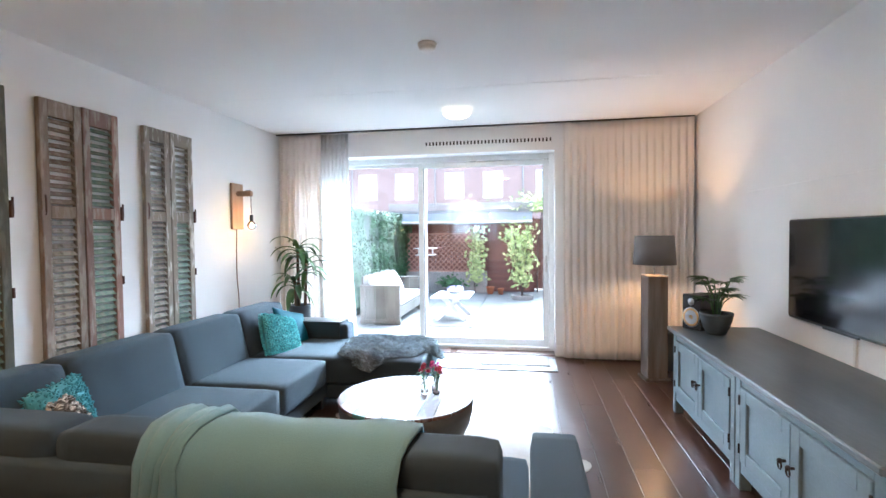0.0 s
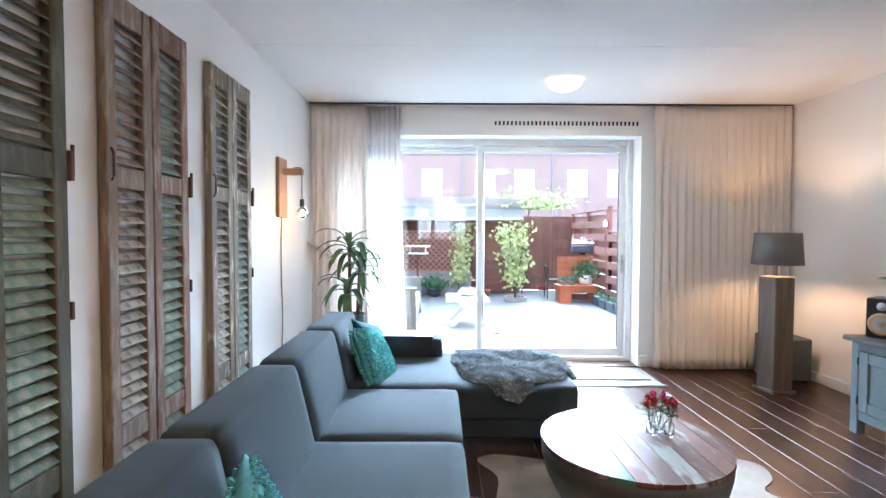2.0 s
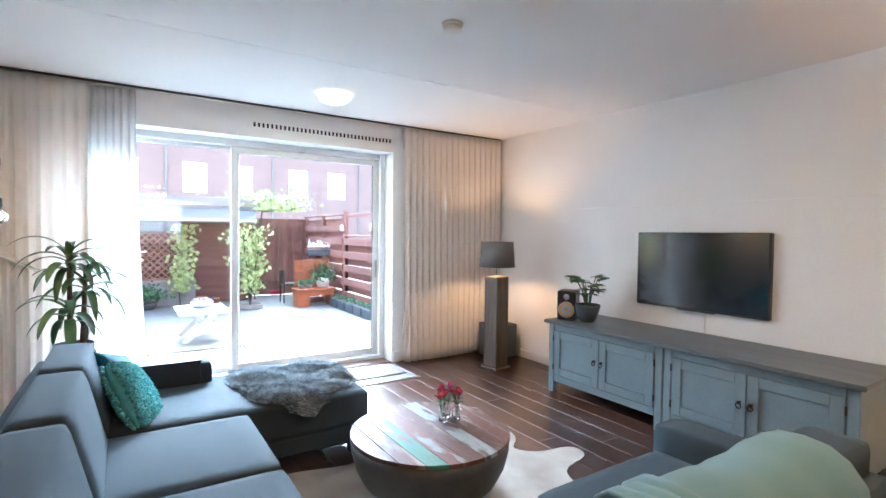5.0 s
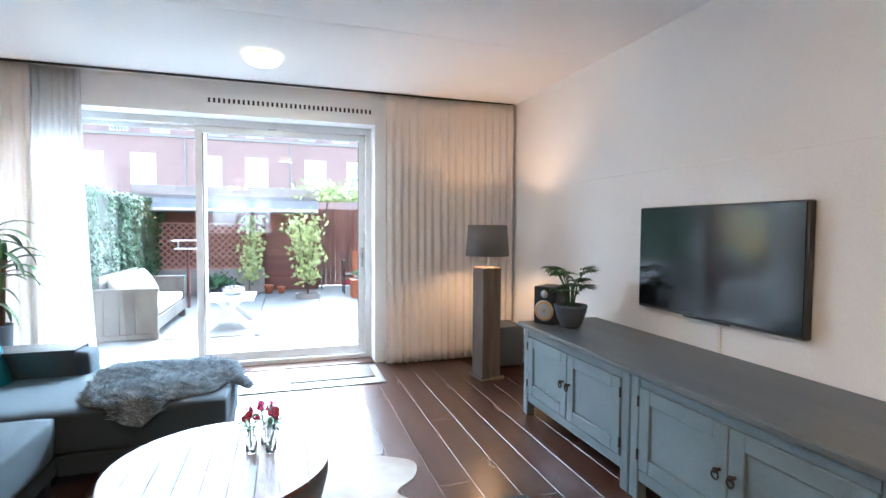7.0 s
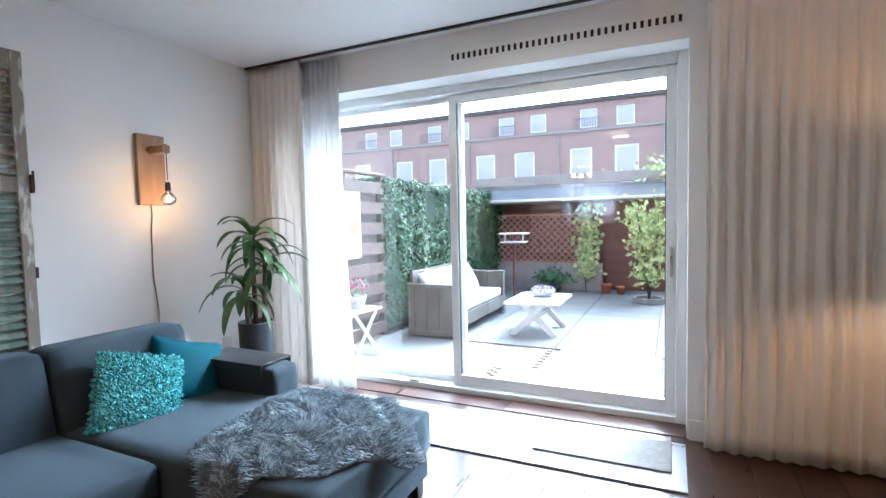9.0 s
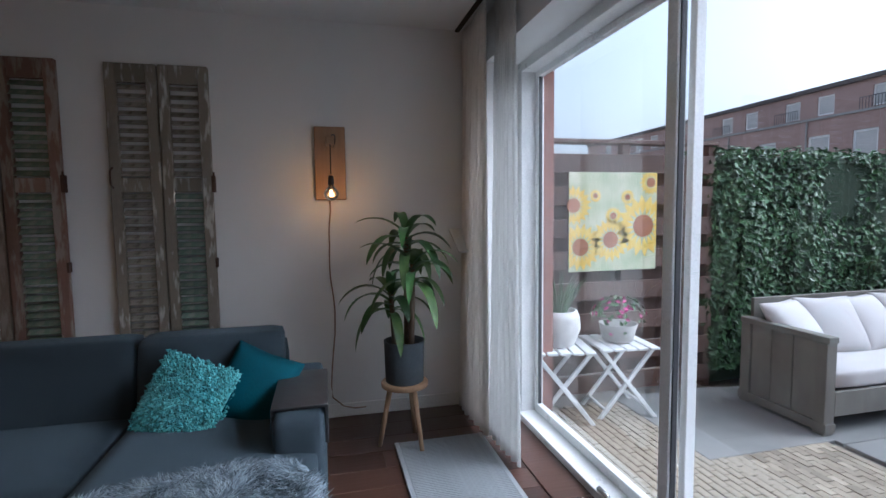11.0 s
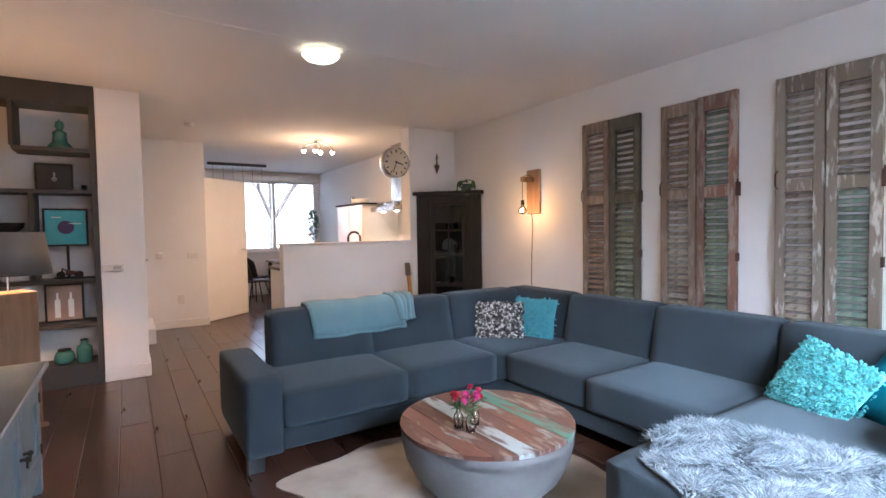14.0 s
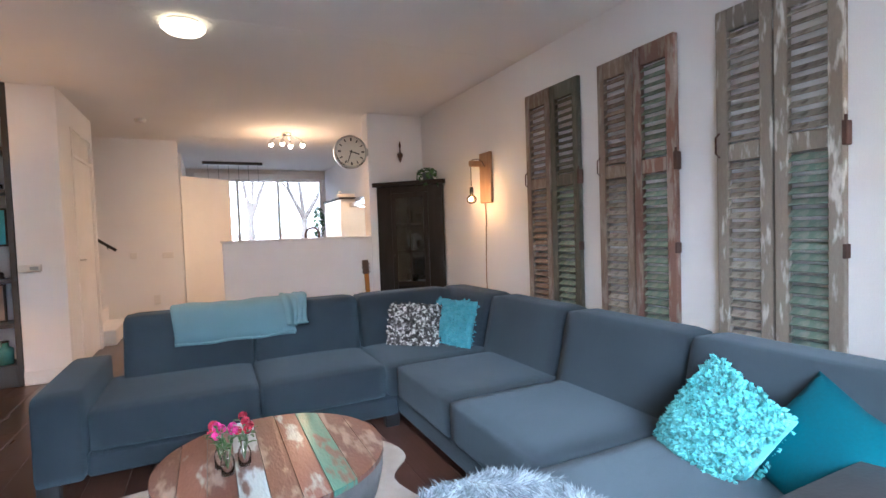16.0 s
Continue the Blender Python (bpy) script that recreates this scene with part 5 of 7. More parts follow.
single("wooden_bowl", bo, VITRINE, "dark brown wooden bowl on a shelf", "bowl", smooth=True, at=(4.51, -6.08, 1.321))
gl = thing("tealight_glass", (3.98, -6.03, 1.70), "tiny clear tealight glass on a shelf", "candle glass")
part("glass", lathe([(0.014, 0.0), (0.018, 0.002), (0.020, 0.045), (0.018, 0.045), (0.015, 0.006)], (3.98, -6.03, 1.7015), 16), CLEAR, gl, "", True)

# ---- corner vitrine ----
vit = thing("corner_vitrine", (0.25, -5.85, 0), "near-black wooden corner vitrine with a glazed door", "vitrine")
A, B = Vector((0.60, -6.045)), Vector((0.035, -5.49))
hgt = 1.74


def prism(poly, z0, z1):
    t = bmesh.new()
    lo = [t.verts.new((x, y, z0)) for x, y in poly]
    hi = [t.verts.new((x, y, z1)) for x, y in poly]
    t.faces.new(lo[::-1])
    t.faces.new(hi)
    for i in range(len(poly)):
        t.faces.new((lo[i], lo[(i + 1) % len(poly)], hi[(i + 1) % len(poly)], hi[i]))
    return t


corner = (0.02, -6.06)
part("plinth", prism([tuple(A), tuple(B), (0.02, -5.49), corner, (0.60, -6.06)], 0, 0.12), VITRINE, vit)
part("top", prism([(0.655, -6.02), (0.655, -6.062), (0.018, -6.062), (0.018, -5.435), (0.06, -5.435)], hgt, hgt + 0.045), VITRINE, vit, "overhanging cornice")
part("side_panel", prism([(0.60, -6.045), (0.60, -6.06), (0.02, -6.06), (0.02, -6.045)], 0.12, hgt), VITRINE, vit)
part("side_panel", prism([(0.035, -5.49), (0.02, -5.49), (0.02, -6.044), (0.035, -6.044)], 0.12, hgt), VITRINE, vit)
along = (B - A).normalized()
span = (B - A).length
out = Vector((along.y, -along.x))
out = out if out.dot(Vector((1, 1))) > 0 else -out
FR = Matrix(((along.x, out.x, 0, A.x), (along.y, out.y, 0, A.y), (0, 0, 1, 0), (0, 0, 0, 1)))


def fbox(u0, u1, w0, w1, z0, z1, bev=0.003, bm=None):
    return box(u0, u1, w0, w1, z0, z1, bev, bm, m=FR)


part("post", fbox(0, 0.17, -0.02, 0.0, 0.12, hgt), VITRINE, vit)
part("post", fbox(span - 0.17, span, -0.02, 0.0, 0.12, hgt), VITRINE, vit)
part("rail", fbox(0.17, span - 0.17, -0.02, 0.0, hgt - 0.08, hgt), VITRINE, vit)
part("rail", fbox(0.17, span - 0.17, -0.02, 0.0, 0.12, 0.20), VITRINE, vit)
db = fbox(0.175, 0.225, -0.015, 0.008, 0.205, hgt - 0.085)
fbox(span - 0.225, span - 0.175, -0.015, 0.008, 0.205, hgt - 0.085, bm=db)
for z in (0.205, 0.60, hgt - 0.135):
    fbox(0.225, span - 0.225, -0.015, 0.008, z, z + 0.05, bm=db)
vd = part("door", db, VITRINE, vit, "glazed door with glazing bars")
gb = fbox(span / 2 - 0.009, span / 2 + 0.009, -0.010, 0.006, 0.65, hgt - 0.135)
for z in (0.99, 1.30):
    fbox(0.225, span - 0.225, -0.010, 0.006, z - 0.009, z + 0.009, bm=gb)
part("glazing_bar", gb, VITRINE, vd)
part("pane", fbox(0.225, span - 0.225, -0.004, 0.0, 0.65, hgt - 0.135, 0), SMOKED, vd, "glass panes").visible_shadow = False
part("door_knob", rod((*(A + along * 0.20 + out * 0.005), 0.95), (*(A + along * 0.20 + out * 0.03), 0.95), 0.008), IRON, vd)
for z in (0.985, 1.295, 0.62):
    part("shelf", prism([tuple(A - out * 0.03), tuple(B - out * 0.03), (0.04, -6.04)], z, z + 0.018), VITRINE, vit)
for dx, dy, z, r_, h_ in ((0.30, -5.80, 1.314, 0.035, 0.16), (0.22, -5.75, 1.314, 0.03, 0.10), (0.33, -5.82, 1.004, 0.04, 0.05), (0.23, -5.72, 1.004, 0.035, 0.12), (0.28, -5.78, 0.639, 0.05, 0.09), (0.36, -5.86, 0.639, 0.03, 0.15)):
    t = thing("drinking_glass", (dx, dy, z), "pale glassware standing in the vitrine", "glass", "glassware in the vitrine")
    part("glass", lathe([(r_ * 0.7, 0.0), (r_ * 0.75, 0.004), (r_, h_), (r_ * 0.93, h_), (r_ * 0.66, 0.012)], (dx, dy, z), 18), CLEAR, t, "", True)
tp = thing("glass_plate", (0.29, -5.79, 1.004), "dark round plate standing in the vitrine", "plate")
w = bmesh.new()
bmesh.ops.create_cone(w, cap_ends=True, segments=26, radius1=0.10, radius2=0.085, depth=0.012)
bmesh.ops.transform(w, matrix=Matrix.Translation((0.20, -5.92, 1.105)) @ FR.to_3x3().to_4x4() @ pose(0, 0, 0, 80), verts=w.verts)
part("plate", w, POTGREY, tp)
pt = thing("trailing_plant", (0.15, -5.62, hgt + 0.045), "small trailing green plant on the vitrine", "potted plant")
part("pot", lathe([(0.05, 0), (0.065, 0.08), (0.058, 0.08)], (0.15, -5.60, hgt + 0.045), 20), POTGREY, pt, "", True)
r = random.Random(5)
lb = bmesh.new()
for k in range(150):
    d = Vector((r.gauss(0, 1), r.gauss(0, 1), r.gauss(0.2, 0.7))).normalized()
    leafcard(lb, Vector((0.16, -5.60, hgt + 0.115)) + Vector((d.x * 0.11, d.y * 0.15, d.z * 0.06 - 0.5 * max(0.0, abs(d.x) + abs(d.y) - 1.15))), d, 0.045, r)
part("foliage", lb, HEDGE, pt)

# station clock on its bracket
ck = thing("station_clock", (0.89, -6.02, 2.14), "round white double-faced station clock on a bracket", "clock")


def facing(bm_, x, y, z):
    bmesh.ops.transform(bm_, matrix=pose(x, y, z, -90), verts=bm_.verts)
    return bm_


part("case", facing(lathe([(0.165, -0.05), (0.185, -0.045), (0.188, 0.0), (0.185, 0.045), (0.168, 0.05)], (0, 0, 0), 40), 0.89, -6.08, 2.14), STEEL, ck, "brushed steel case", True)
fc = part("face", facing(lathe([(0.164, 0.046), (0.164, 0.051)], (0, 0, 0), 40), 0.89, -6.08, 2.14), CLOCKFACE, ck, "cream dial")
for k in range(12):
    a = k * math.pi / 6
    w = 0.009 if k % 3 == 0 else 0.006
    mk = box(-w, w, 0, 0.002, 0.118, 0.152)
    bmesh.ops.transform(mk, matrix=Matrix.Translation((0.89, -6.0285, 2.14)) @ Matrix.Rotation(a, 4, "Y"), verts=mk.verts)
    part("hour_mark", mk, BLACKPL, fc)
for a, ln, w in ((-107, 0.095, 0.007), (-200, 0.135, 0.005)):
    hn = box(-w, w, 0.003, 0.005, -0.02, ln)
    bmesh.ops.transform(hn, matrix=Matrix.Translation((0.89, -6.0285, 2.14)) @ Matrix.Rotation(radians(a), 4, "Y"), verts=hn.verts)
    part("clock_hand", hn, BLACKPL, fc)
part("bracket", box(0.682, 0.71, -6.11, -6.05, 2.10, 2.18, 0.006), STEEL, ck)
orn = thing("wall_ornament", (0.30, -6.07, 2.04), "small dark iron wall ornament on the pier", "ornament")
part("hook", lathe([(0.006, 0.0), (0.010, 0.02), (0.028, 0.07), (0.034, 0.10), (0.010, 0.115), (0.008, 0.17), (0.014, 0.20), (0.006, 0.245)], (0.30, -6.04, 2.035), 14), RUSTIRON, orn, "", True)
part("plate", box(0.288, 0.312, -6.079, -6.03, 2.12, 2.15, 0.003), RUSTIRON, orn)

# guitar leaning on the half wall
gt = thing("guitar", (0.80, -5.95, 0), "honey-coloured guitar leaning against the half wall", "guitar")
m = pose(0.80, -5.86, 0.0, 9, 0, 0)
gb = bmesh.new()
pr = [(0.0, 0.0), (0.10, 0.0), (0.16, 0.05), (0.175, 0.12), (0.15, 0.19), (0.115, 0.24), (0.13, 0.30), (0.125, 0.36), (0.08, 0.40), (0.0, 0.41)]
ring = pr + [(-x, z) for x, z in reversed(pr[1:-1])]
lo = [gb.verts.new((x, -0.045, z)) for x, z in ring]
hi = [gb.verts.new((x, 0.045, z)) for x, z in ring]
gb.faces.new(lo)
gb.faces.new(hi[::-1])
for k in range(len(ring)):
    gb.faces.new((lo[k], hi[k], hi[(k + 1) % len(ring)], lo[(k + 1) % len(ring)]))
bmesh.ops.transform(gb, matrix=m, verts=gb.verts)
part("body", gb, GUITAR, gt)
part("neck", box(-0.024, 0.024, 0.035, 0.058, 0.38, 0.76, 0.004, m=m), GUITAR, gt)
hs = part("headstock", box(-0.036, 0.036, 0.030, 0.046, 0.76, 0.92, 0.006, m=m), OLDBEAM, gt)
for k in range(6):
    x, z = (-0.042, 0.042)[k % 2], 0.785 + 0.045 * (k // 2)
    part("tuner", box(x - 0.006, x + 0.006, 0.034, 0.042, z - 0.006, z + 0.006, 0.002, m=m), CHROME, hs)

# ---- kitchen ----


def kitchen_unit(y0, y1, name="kitchen_cabinet"):
    t = thing(name, (0.3, (y0 + y1) / 2, 0), "white flat-fronted kitchen base cabinet", "cabinet", "kitchen base cabinets")
    part("body", box(0.002, 0.56, y0 + 0.002, y1 - 0.002, 0.10, 0.87, 0.002), TRIM, t)
    part("plinth", box(0.002, 0.52, y0 + 0.002, y1 - 0.002, 0, 0.10), GRILLE, t)
    d = part("door", box(0.562, 0.58, y0 + 0.004, y1 - 0.004, 0.11, 0.865, 0.002), TRIM, t)
    part("handle", rod((0.595, y0 + 0.05, 0.80), (0.595, y1 - 0.05, 0.80), 0.006), STEEL, d)


for k in range(3):
    kitchen_unit(-7.70 + k * 0.46, -7.24 + k * 0.46)
single("kitchen_worktop", box(0.002, 0.61, -7.70, -6.31, 0.872, 0.91, 0.004), DARKSHELF, "dark kitchen worktop along the wall", "worktop", at=(0.3, -7.0, 0.872))
tall = thing("tall_cabinet", (0.3, -8.25, 0), "white tall kitchen cabinet with a dark top", "cabinet")
part("body", box(0.002, 0.60, -8.78, -7.72, 0.08, 1.725, 0.003), TRIM, tall)
part("plinth", box(0.002, 0.56, -8.78, -7.72, 0, 0.08), GRILLE, tall)
for y0, y1 in ((-8.776, -8.255), (-8.245, -7.724)):
    d = part("door", box(0.602, 0.62, y0, y1, 0.09, 1.72, 0.002), TRIM, tall)
    part("handle", rod((0.635, (y0 + y1) / 2 - 0.15, 1.0), (0.635, (y0 + y1) / 2 + 0.15, 1.0), 0.006), STEEL, d)
part("top", box(0.002, 0.64, -8.80, -7.70, 1.727, 1.752, 0.003), VITRINE, tall, "dark top board")
bw = lathe([(0.09, 0.0), (0.13, 0.01), (0.15, 0.09), (0.142, 0.09), (0.12, 0.02)], (0.38, -8.32, 1.753), 26)
single("white_bowl", bw, WHITEPL, "white round bowl on the tall cabinet", "bowl", smooth=True, at=(0.38, -8.32, 1.753))
cd = thing("canister", (0.40, -8.62, 1.753), "slim pale canister on the tall cabinet", "canister")
part("body", lathe([(0.03, 0), (0.034, 0.005), (0.034, 0.16), (0.030, 0.165)], (0.40, -8.62, 1.753), 18), STEEL, cd, "", True)
hood = thing("cooker_hood", (0.3, -7.05, 1.6), "stainless steel chimney cooker hood", "cooker hood")
part("chimney", box(0.002, 0.27, -7.40, -7.08, 1.74, H - 0.002, 0.003), STEEL, hood)
part("canopy", box(0.002, 0.50, -7.66, -6.90, 1.60, 1.665, 0.004), STEEL, hood)
part("lip", box(0.04, 0.44, -7.60, -6.96, 1.665, 1.74, 0.02), STEEL, hood)
for y in (-7.50, -7.06):
    part("lamp_lens", rod((0.36, y, 1.599), (0.36, y, 1.594), 0.03, seg=16), GLOWSPOT, hood, "small lit lens")
for z, y0, y1 in ((1.62, -6.78, -6.34), (1.38, -6.78, -6.34)):
    sh = thing("wall_shelf", (0.1, (y0 + y1) / 2, z), "short white kitchen wall shelf with jars", "shelf", "kitchen shelves")
    part("board", box(0.002, 0.22, y0, y1, z, z + 0.03, 0.003), TRIM, sh)
    part("bracket", box(0.002, 0.02, y0 + 0.05, y0 + 0.08, z - 0.06, z, 0.002), STEEL, sh)
    for k in range(4):
        y = y0 + 0.07 + k * 0.095
        j = thing("spice_jar", (0.11, y, z + 0.03), "small kitchen jar on the wall shelf", "jar", "kitchen jars")
        part("jar", lathe([(0.028, 0), (0.030, 0.004), (0.030, 0.07 + 0.02 * (k % 2)), (0.024, 0.075 + 0.02 * (k % 2))], (0.11, y, z + 0.031), 14), (WHITEPL, CONE, STEEL, VITRINE)[k], j, "", True)
fa = thing("kitchen_tap", (1.20, -6.46, 0.91), "tall dark arched kitchen tap", "tap")
part("spout", cable([(1.20, -6.46, 0.905), (1.20, -6.46, 1.22)] + [(1.20 + 0.08 * (1 - math.cos(a_)), -6.46, 1.22 + 0.08 * math.sin(a_)) for a_ in (0.4, 0.8, 1.2, 1.57, 2.0, 2.4, 2.8, 3.14)] + [(1.36, -6.46, 1.16)], 0.014, 10), RUSTIRON, fa, "", True)
sk = thing("sink_cabinet", (1.45, -6.55, 0), "white kitchen sink cabinet behind the half wall", "cabinet")
part("body", box(0.72, 2.22, -6.84, -6.26, 0.0, 0.87, 0.003), TRIM, sk)
part("top", box(0.70, 2.24, -6.86, -6.245, 0.872, 0.905, 0.004), DARKSHELF, sk, "dark worktop")

# ceiling spot cluster
cs = thing("spot_lamp", (1.37, -7.47, H), "chrome ceiling lamp with lit spot bulbs", "ceiling lamp")
part("rose", lathe([(0.05, -0.03), (0.06, -0.02), (0.06, 0)], (1.37, -7.47, H), 24), CHROME, cs, "", True)
for k, (dx, dy) in enumerate(((-0.20, 0.02), (-0.06, -0.09), (0.07, 0.08), (0.20, -0.02))):
    part("arm", cable([(1.37, -7.47, H - 0.02), (1.37 + dx * 0.7, -7.47 + dy * 0.7, H - 0.07), (1.37 + dx, -7.47 + dy, H - 0.10)], 0.008), CHROME, cs, "", True)
    part("spot_head", lathe([(0.018, 0.05), (0.030, 0.04), (0.036, 0.0), (0.030, 0.002)], (1.37 + dx, -7.47 + dy, H - 0.155), 18), CHROME, cs, "", True)
    part("bulb", ball((1.37 + dx, -7.47 + dy, H - 0.165), 0.028, None, 14), GLOWSPOT, cs, "lit bulb", True).visible_shadow = False

# bar pendant over the dining table
bp = thing("bar_pendant", (1.9, -10.4, H), "black ceiling bar with hanging pendant bulbs", "pendant lamp")
part("bar", box(1.40, 2.42, -10.44, -10.37, H - 0.05, H - 0.001, 0.004), BLACKPL, bp)
for k in range(6):
    x = 1.48 + k * 0.17
    ln = (0.40, 0.55, 0.46, 0.62, 0.50, 0.58)[k]
    part("flex", rod((x, -10.405, H - 0.05), (x, -10.405, H - 0.05 - ln), 0.0025, seg=6), BLACKPL, bp)
    part("bulb", ball((x, -10.405, H - 0.08 - ln), 0.035, None, 12), SMOKED, bp, "clear glass bulb", True)

# street window
w2 = thing("window_2", (1.3, YB, 0.92), "wide white street window with two mullions", "window")
w2["kind"] = "structure"
fb = box(0.06, 0.12, YB - 0.12, YB - 0.04, 0.92, 2.42, 0.003)
for x in (0.96, 1.76, 2.49):
    box(x, x + 0.06, YB - 0.12, YB - 0.04, 0.92, 2.42, 0.003, fb)
for z in (0.92, 2.36):
    box(0.12, 2.49, YB - 0.115, YB - 0.045, z, z + 0.06, 0.003, fb)
part("window_frame", fb, TRIM, w2)
part("window_sill", box(0.02, 2.60, YB - 0.01, YB + 0.16, 0.89, 0.918, 0.004), TRIM, w2)
for x0, x1 in ((0.12, 0.96), (1.02, 1.76), (1.82, 2.49)):
    part("pane", box(x0, x1, YB - 0.085, YB - 0.079, 0.98, 2.36), CLEAR, w2).visible_shadow = False
part("blind_cassette", box(0.03, 2.58, YB + 0.002, YB + 0.09, 2.40, 2.52, 0.006), TRIM, w2, "white roller blind cassette")

sp = thing("window_plant", (0.20, -11.40, 0.918), "leafy green plant on the street window sill", "potted plant")
part("pot", lathe([(0.06, 0), (0.08, 0.14), (0.072, 0.14)], (0.20, -11.40, 0.919), 20), GRILLE, sp, "", True)
lb = bmesh.new()
for k in range(170):
    d = Vector((r.gauss(0, 1), r.gauss(0, 1), r.gauss(0, 1))).normalized()
    leafcard(lb, Vector((0.20 + d.x * 0.13, -11.40 + max(-0.07, d.y * 0.12), 1.48 + d.z * 0.34)), d, 0.085, r)
part("foliage", lb, LEAF, sp)
part("stem", rod((0.20, -11.40, 1.04), (0.20, -11.40, 1.72), 0.010, 0.006), STEM, sp)

# dining table with chairs
dt = thing("dining_table", (0.90, -10.4, 0), "pale wooden dining table below the bar pendant", "dining table")
part("tabletop", box(0.50, 1.30, -11.1, -9.75, 0.72, 0.755, 0.006), OAK, dt)
for x in (0.57, 1.23):
    for y in (-11.02, -9.83):
        part("leg", box(x - 0.03, x + 0.03, y - 0.03, y + 0.03, 0, 0.72, 0.003), IRON, dt)


def dining_chair(x, y, turn):
    t = thing("dining_chair", (0, 0, 0), "black shell dining chair on thin black legs", "chair", "dining chairs")
    part("seat", rbox((0, 0, 0.45), (0.46, 0.44, 0.05), 0.022, -0.012, 8), BLACKPL, t, "", True)
    s = bmesh.new()
    rows_ = []
    for j in range(9):
        f = j / 8
        rows_.append([s.verts.new((0.24 * math.sin(u) * (1 - 0.12 * f), -0.20 + 0.10 * (1 - math.cos(u)) - 0.07 * f, 0.45 + 0.40 * f * (1 - 0.25 * (abs(u) / 1.2) ** 2))) for u in [k * 0.2 - 1.2 for k in range(13)]])
    for a_, b2 in zip(rows_, rows_[1:]):
        for k in range(12):
            s.faces.new((a_[k], a_[k + 1], b2[k + 1], b2[k]))
    thicken(s, 0.02)
    part("backrest", s, BLACKPL, t, "", True)
    for sx in (-1, 1):
        for sy in (-1, 1):
            part("leg", rod((sx * 0.14, sy * 0.12, 0.43), (sx * 0.23, sy * 0.22, 0), 0.012, 0.009), IRON, t, "", True)
    t.matrix_world = pose(x, y, 0, 0, 0, turn)
    return t


ch = dining_chair(1.62, -10.70, 128)
copy_thing(ch, pose(1.74, -9.98, 0, 0, 0, 100))

# ---- garden ----
G = -0.08
gr_ = random.Random(31)
structure("ground", prism([(-400, 0.46), (400, 0.46), (400, 400), (-400, 400)], G - 0.30, G - 0.03), SAND, "sandy garden ground")
structure("street", prism([(-400, YB - 0.25), (400, YB - 0.25), (400, -400), (-400, -400)], -0.5, -0.12), CONCRETE, "grey street paving")
structure("house_upper", box(-0.3, EX + 0.3, YB - 0.25, 0.328, H + 0.125, 3.2), ROOFTILE, "upper floor of the house")
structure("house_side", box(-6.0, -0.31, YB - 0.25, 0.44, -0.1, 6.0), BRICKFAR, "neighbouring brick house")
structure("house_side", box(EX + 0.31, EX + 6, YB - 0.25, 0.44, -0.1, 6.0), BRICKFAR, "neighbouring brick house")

# clay paver border by the doors and grey slabs
pav = structure("pavement", prism([(0.0, 0.46), (4.6, 0.46), (4.6, 7.4), (0.0, 7.4)], G - 0.05, G - 0.022), SAND, "bedding sand under the paving")
pm = link("paver", box(-0.0475, 0.0475, -0.0225, 0.0225, -0.03, 0.0, 0.003), PAVER)
pm2 = link("paver", box(-0.0225, 0.0225, -0.0475, 0.0475, -0.03, 0.0, 0.003), PAVER)
n = 0
stuff = bmesh.new()


def paver(x, y):
    global n
    z = G - 0.002 + gr_.uniform(-0.003, 0.002)
    if n < 300:
        piece("paver", pm, pav, (x, y, z), pose(0, 0, 0, 0, 0, gr_.uniform(-1, 1)))
        n += 1
    else:
        box(x - 0.0475, x + 0.0475, y - 0.0225, y + 0.0225, z - 0.03, z, 0, stuff)


for j in range(17):
    for i in range(16):
        paver(0.10 + i * 0.1 + (j % 2) * 0.05, 0.50 + j * 0.05)
for j in range(16):
    for i in range(11):
        paver(0.95 + i * 0.1 + (j % 2) * 0.05, 1.22 + j * 0.05)
for j in range(16):
    for i in range(28):
        paver(1.75 + i * 0.1 + (j % 2) * 0.05, 0.50 + j * 0.05)
me = link("pavers", stuff, PAVER)
rest = new("paver_rest", me)
rest.parent = pav
tagged(rest, "small clay pavers", kind="stuff")
ORIGIN[rest.name] = Vector((0, 0, 0))
sm = link("slab", box(-0.495, 0.495, -0.495, 0.495, -0.04, 0.0, 0.004), SLAB)
for i in range(5):
    for j in range(6):
        x, y = 0.55 + i * 1.0, 2.55 + j * 1.0
        if x < 4.6 and y < 7.2:
            piece("slab", sm, pav, (x, y, G + gr_.uniform(-0.002, 0.002)))
for x, y in ((0.50, 1.62), (2.62, 1.55), (3.62, 1.55)):
    piece("slab", sm, pav, (x, y, G))

# west boundary: stacked-board fence, poster, hedge


def board_fence(name, p0, p1, z0, z1, material, label, pitch=0.145, posts=2):
    """Boards lapped on both sides of the posts, in turn."""
    p0, p1 = Vector((*p0, 0)), Vector((*p1, 0))
    d = (p1 - p0)
    ln = d.length
    ang_ = math.degrees(math.atan2(d.y, d.x))
    t = thing(name, (p0.x, p0.y, G), label, "fence")
    base = pose(p0.x, p0.y, 0, 0, 0, ang_)
    for k in range(posts):
        u = ln * k / max(1, posts - 1)
        part("post", box(u - 0.035, u + 0.035, -0.035, 0.035, G, z1, 0.004, m=base), material, t)
    bd = link("board", box(0, ln, -0.009, 0.009, 0, 0.14, 0.003), material)
    k, z = 0, z0
    while z + 0.14 < z1:
        o = base @ Vector((0, 0.045 if k % 2 else -0.045, z))
        piece("board", bd, t, o, pose(0, 0, 0, 0, 0, ang_))
        z += pitch * (0.80 if k % 2 else 0.80)
        k += 1
    part("cap", box(-0.04, ln + 0.04, -0.06, 0.06, z1, z1 + 0.03, 0.004, m=base), material, t)
    return t


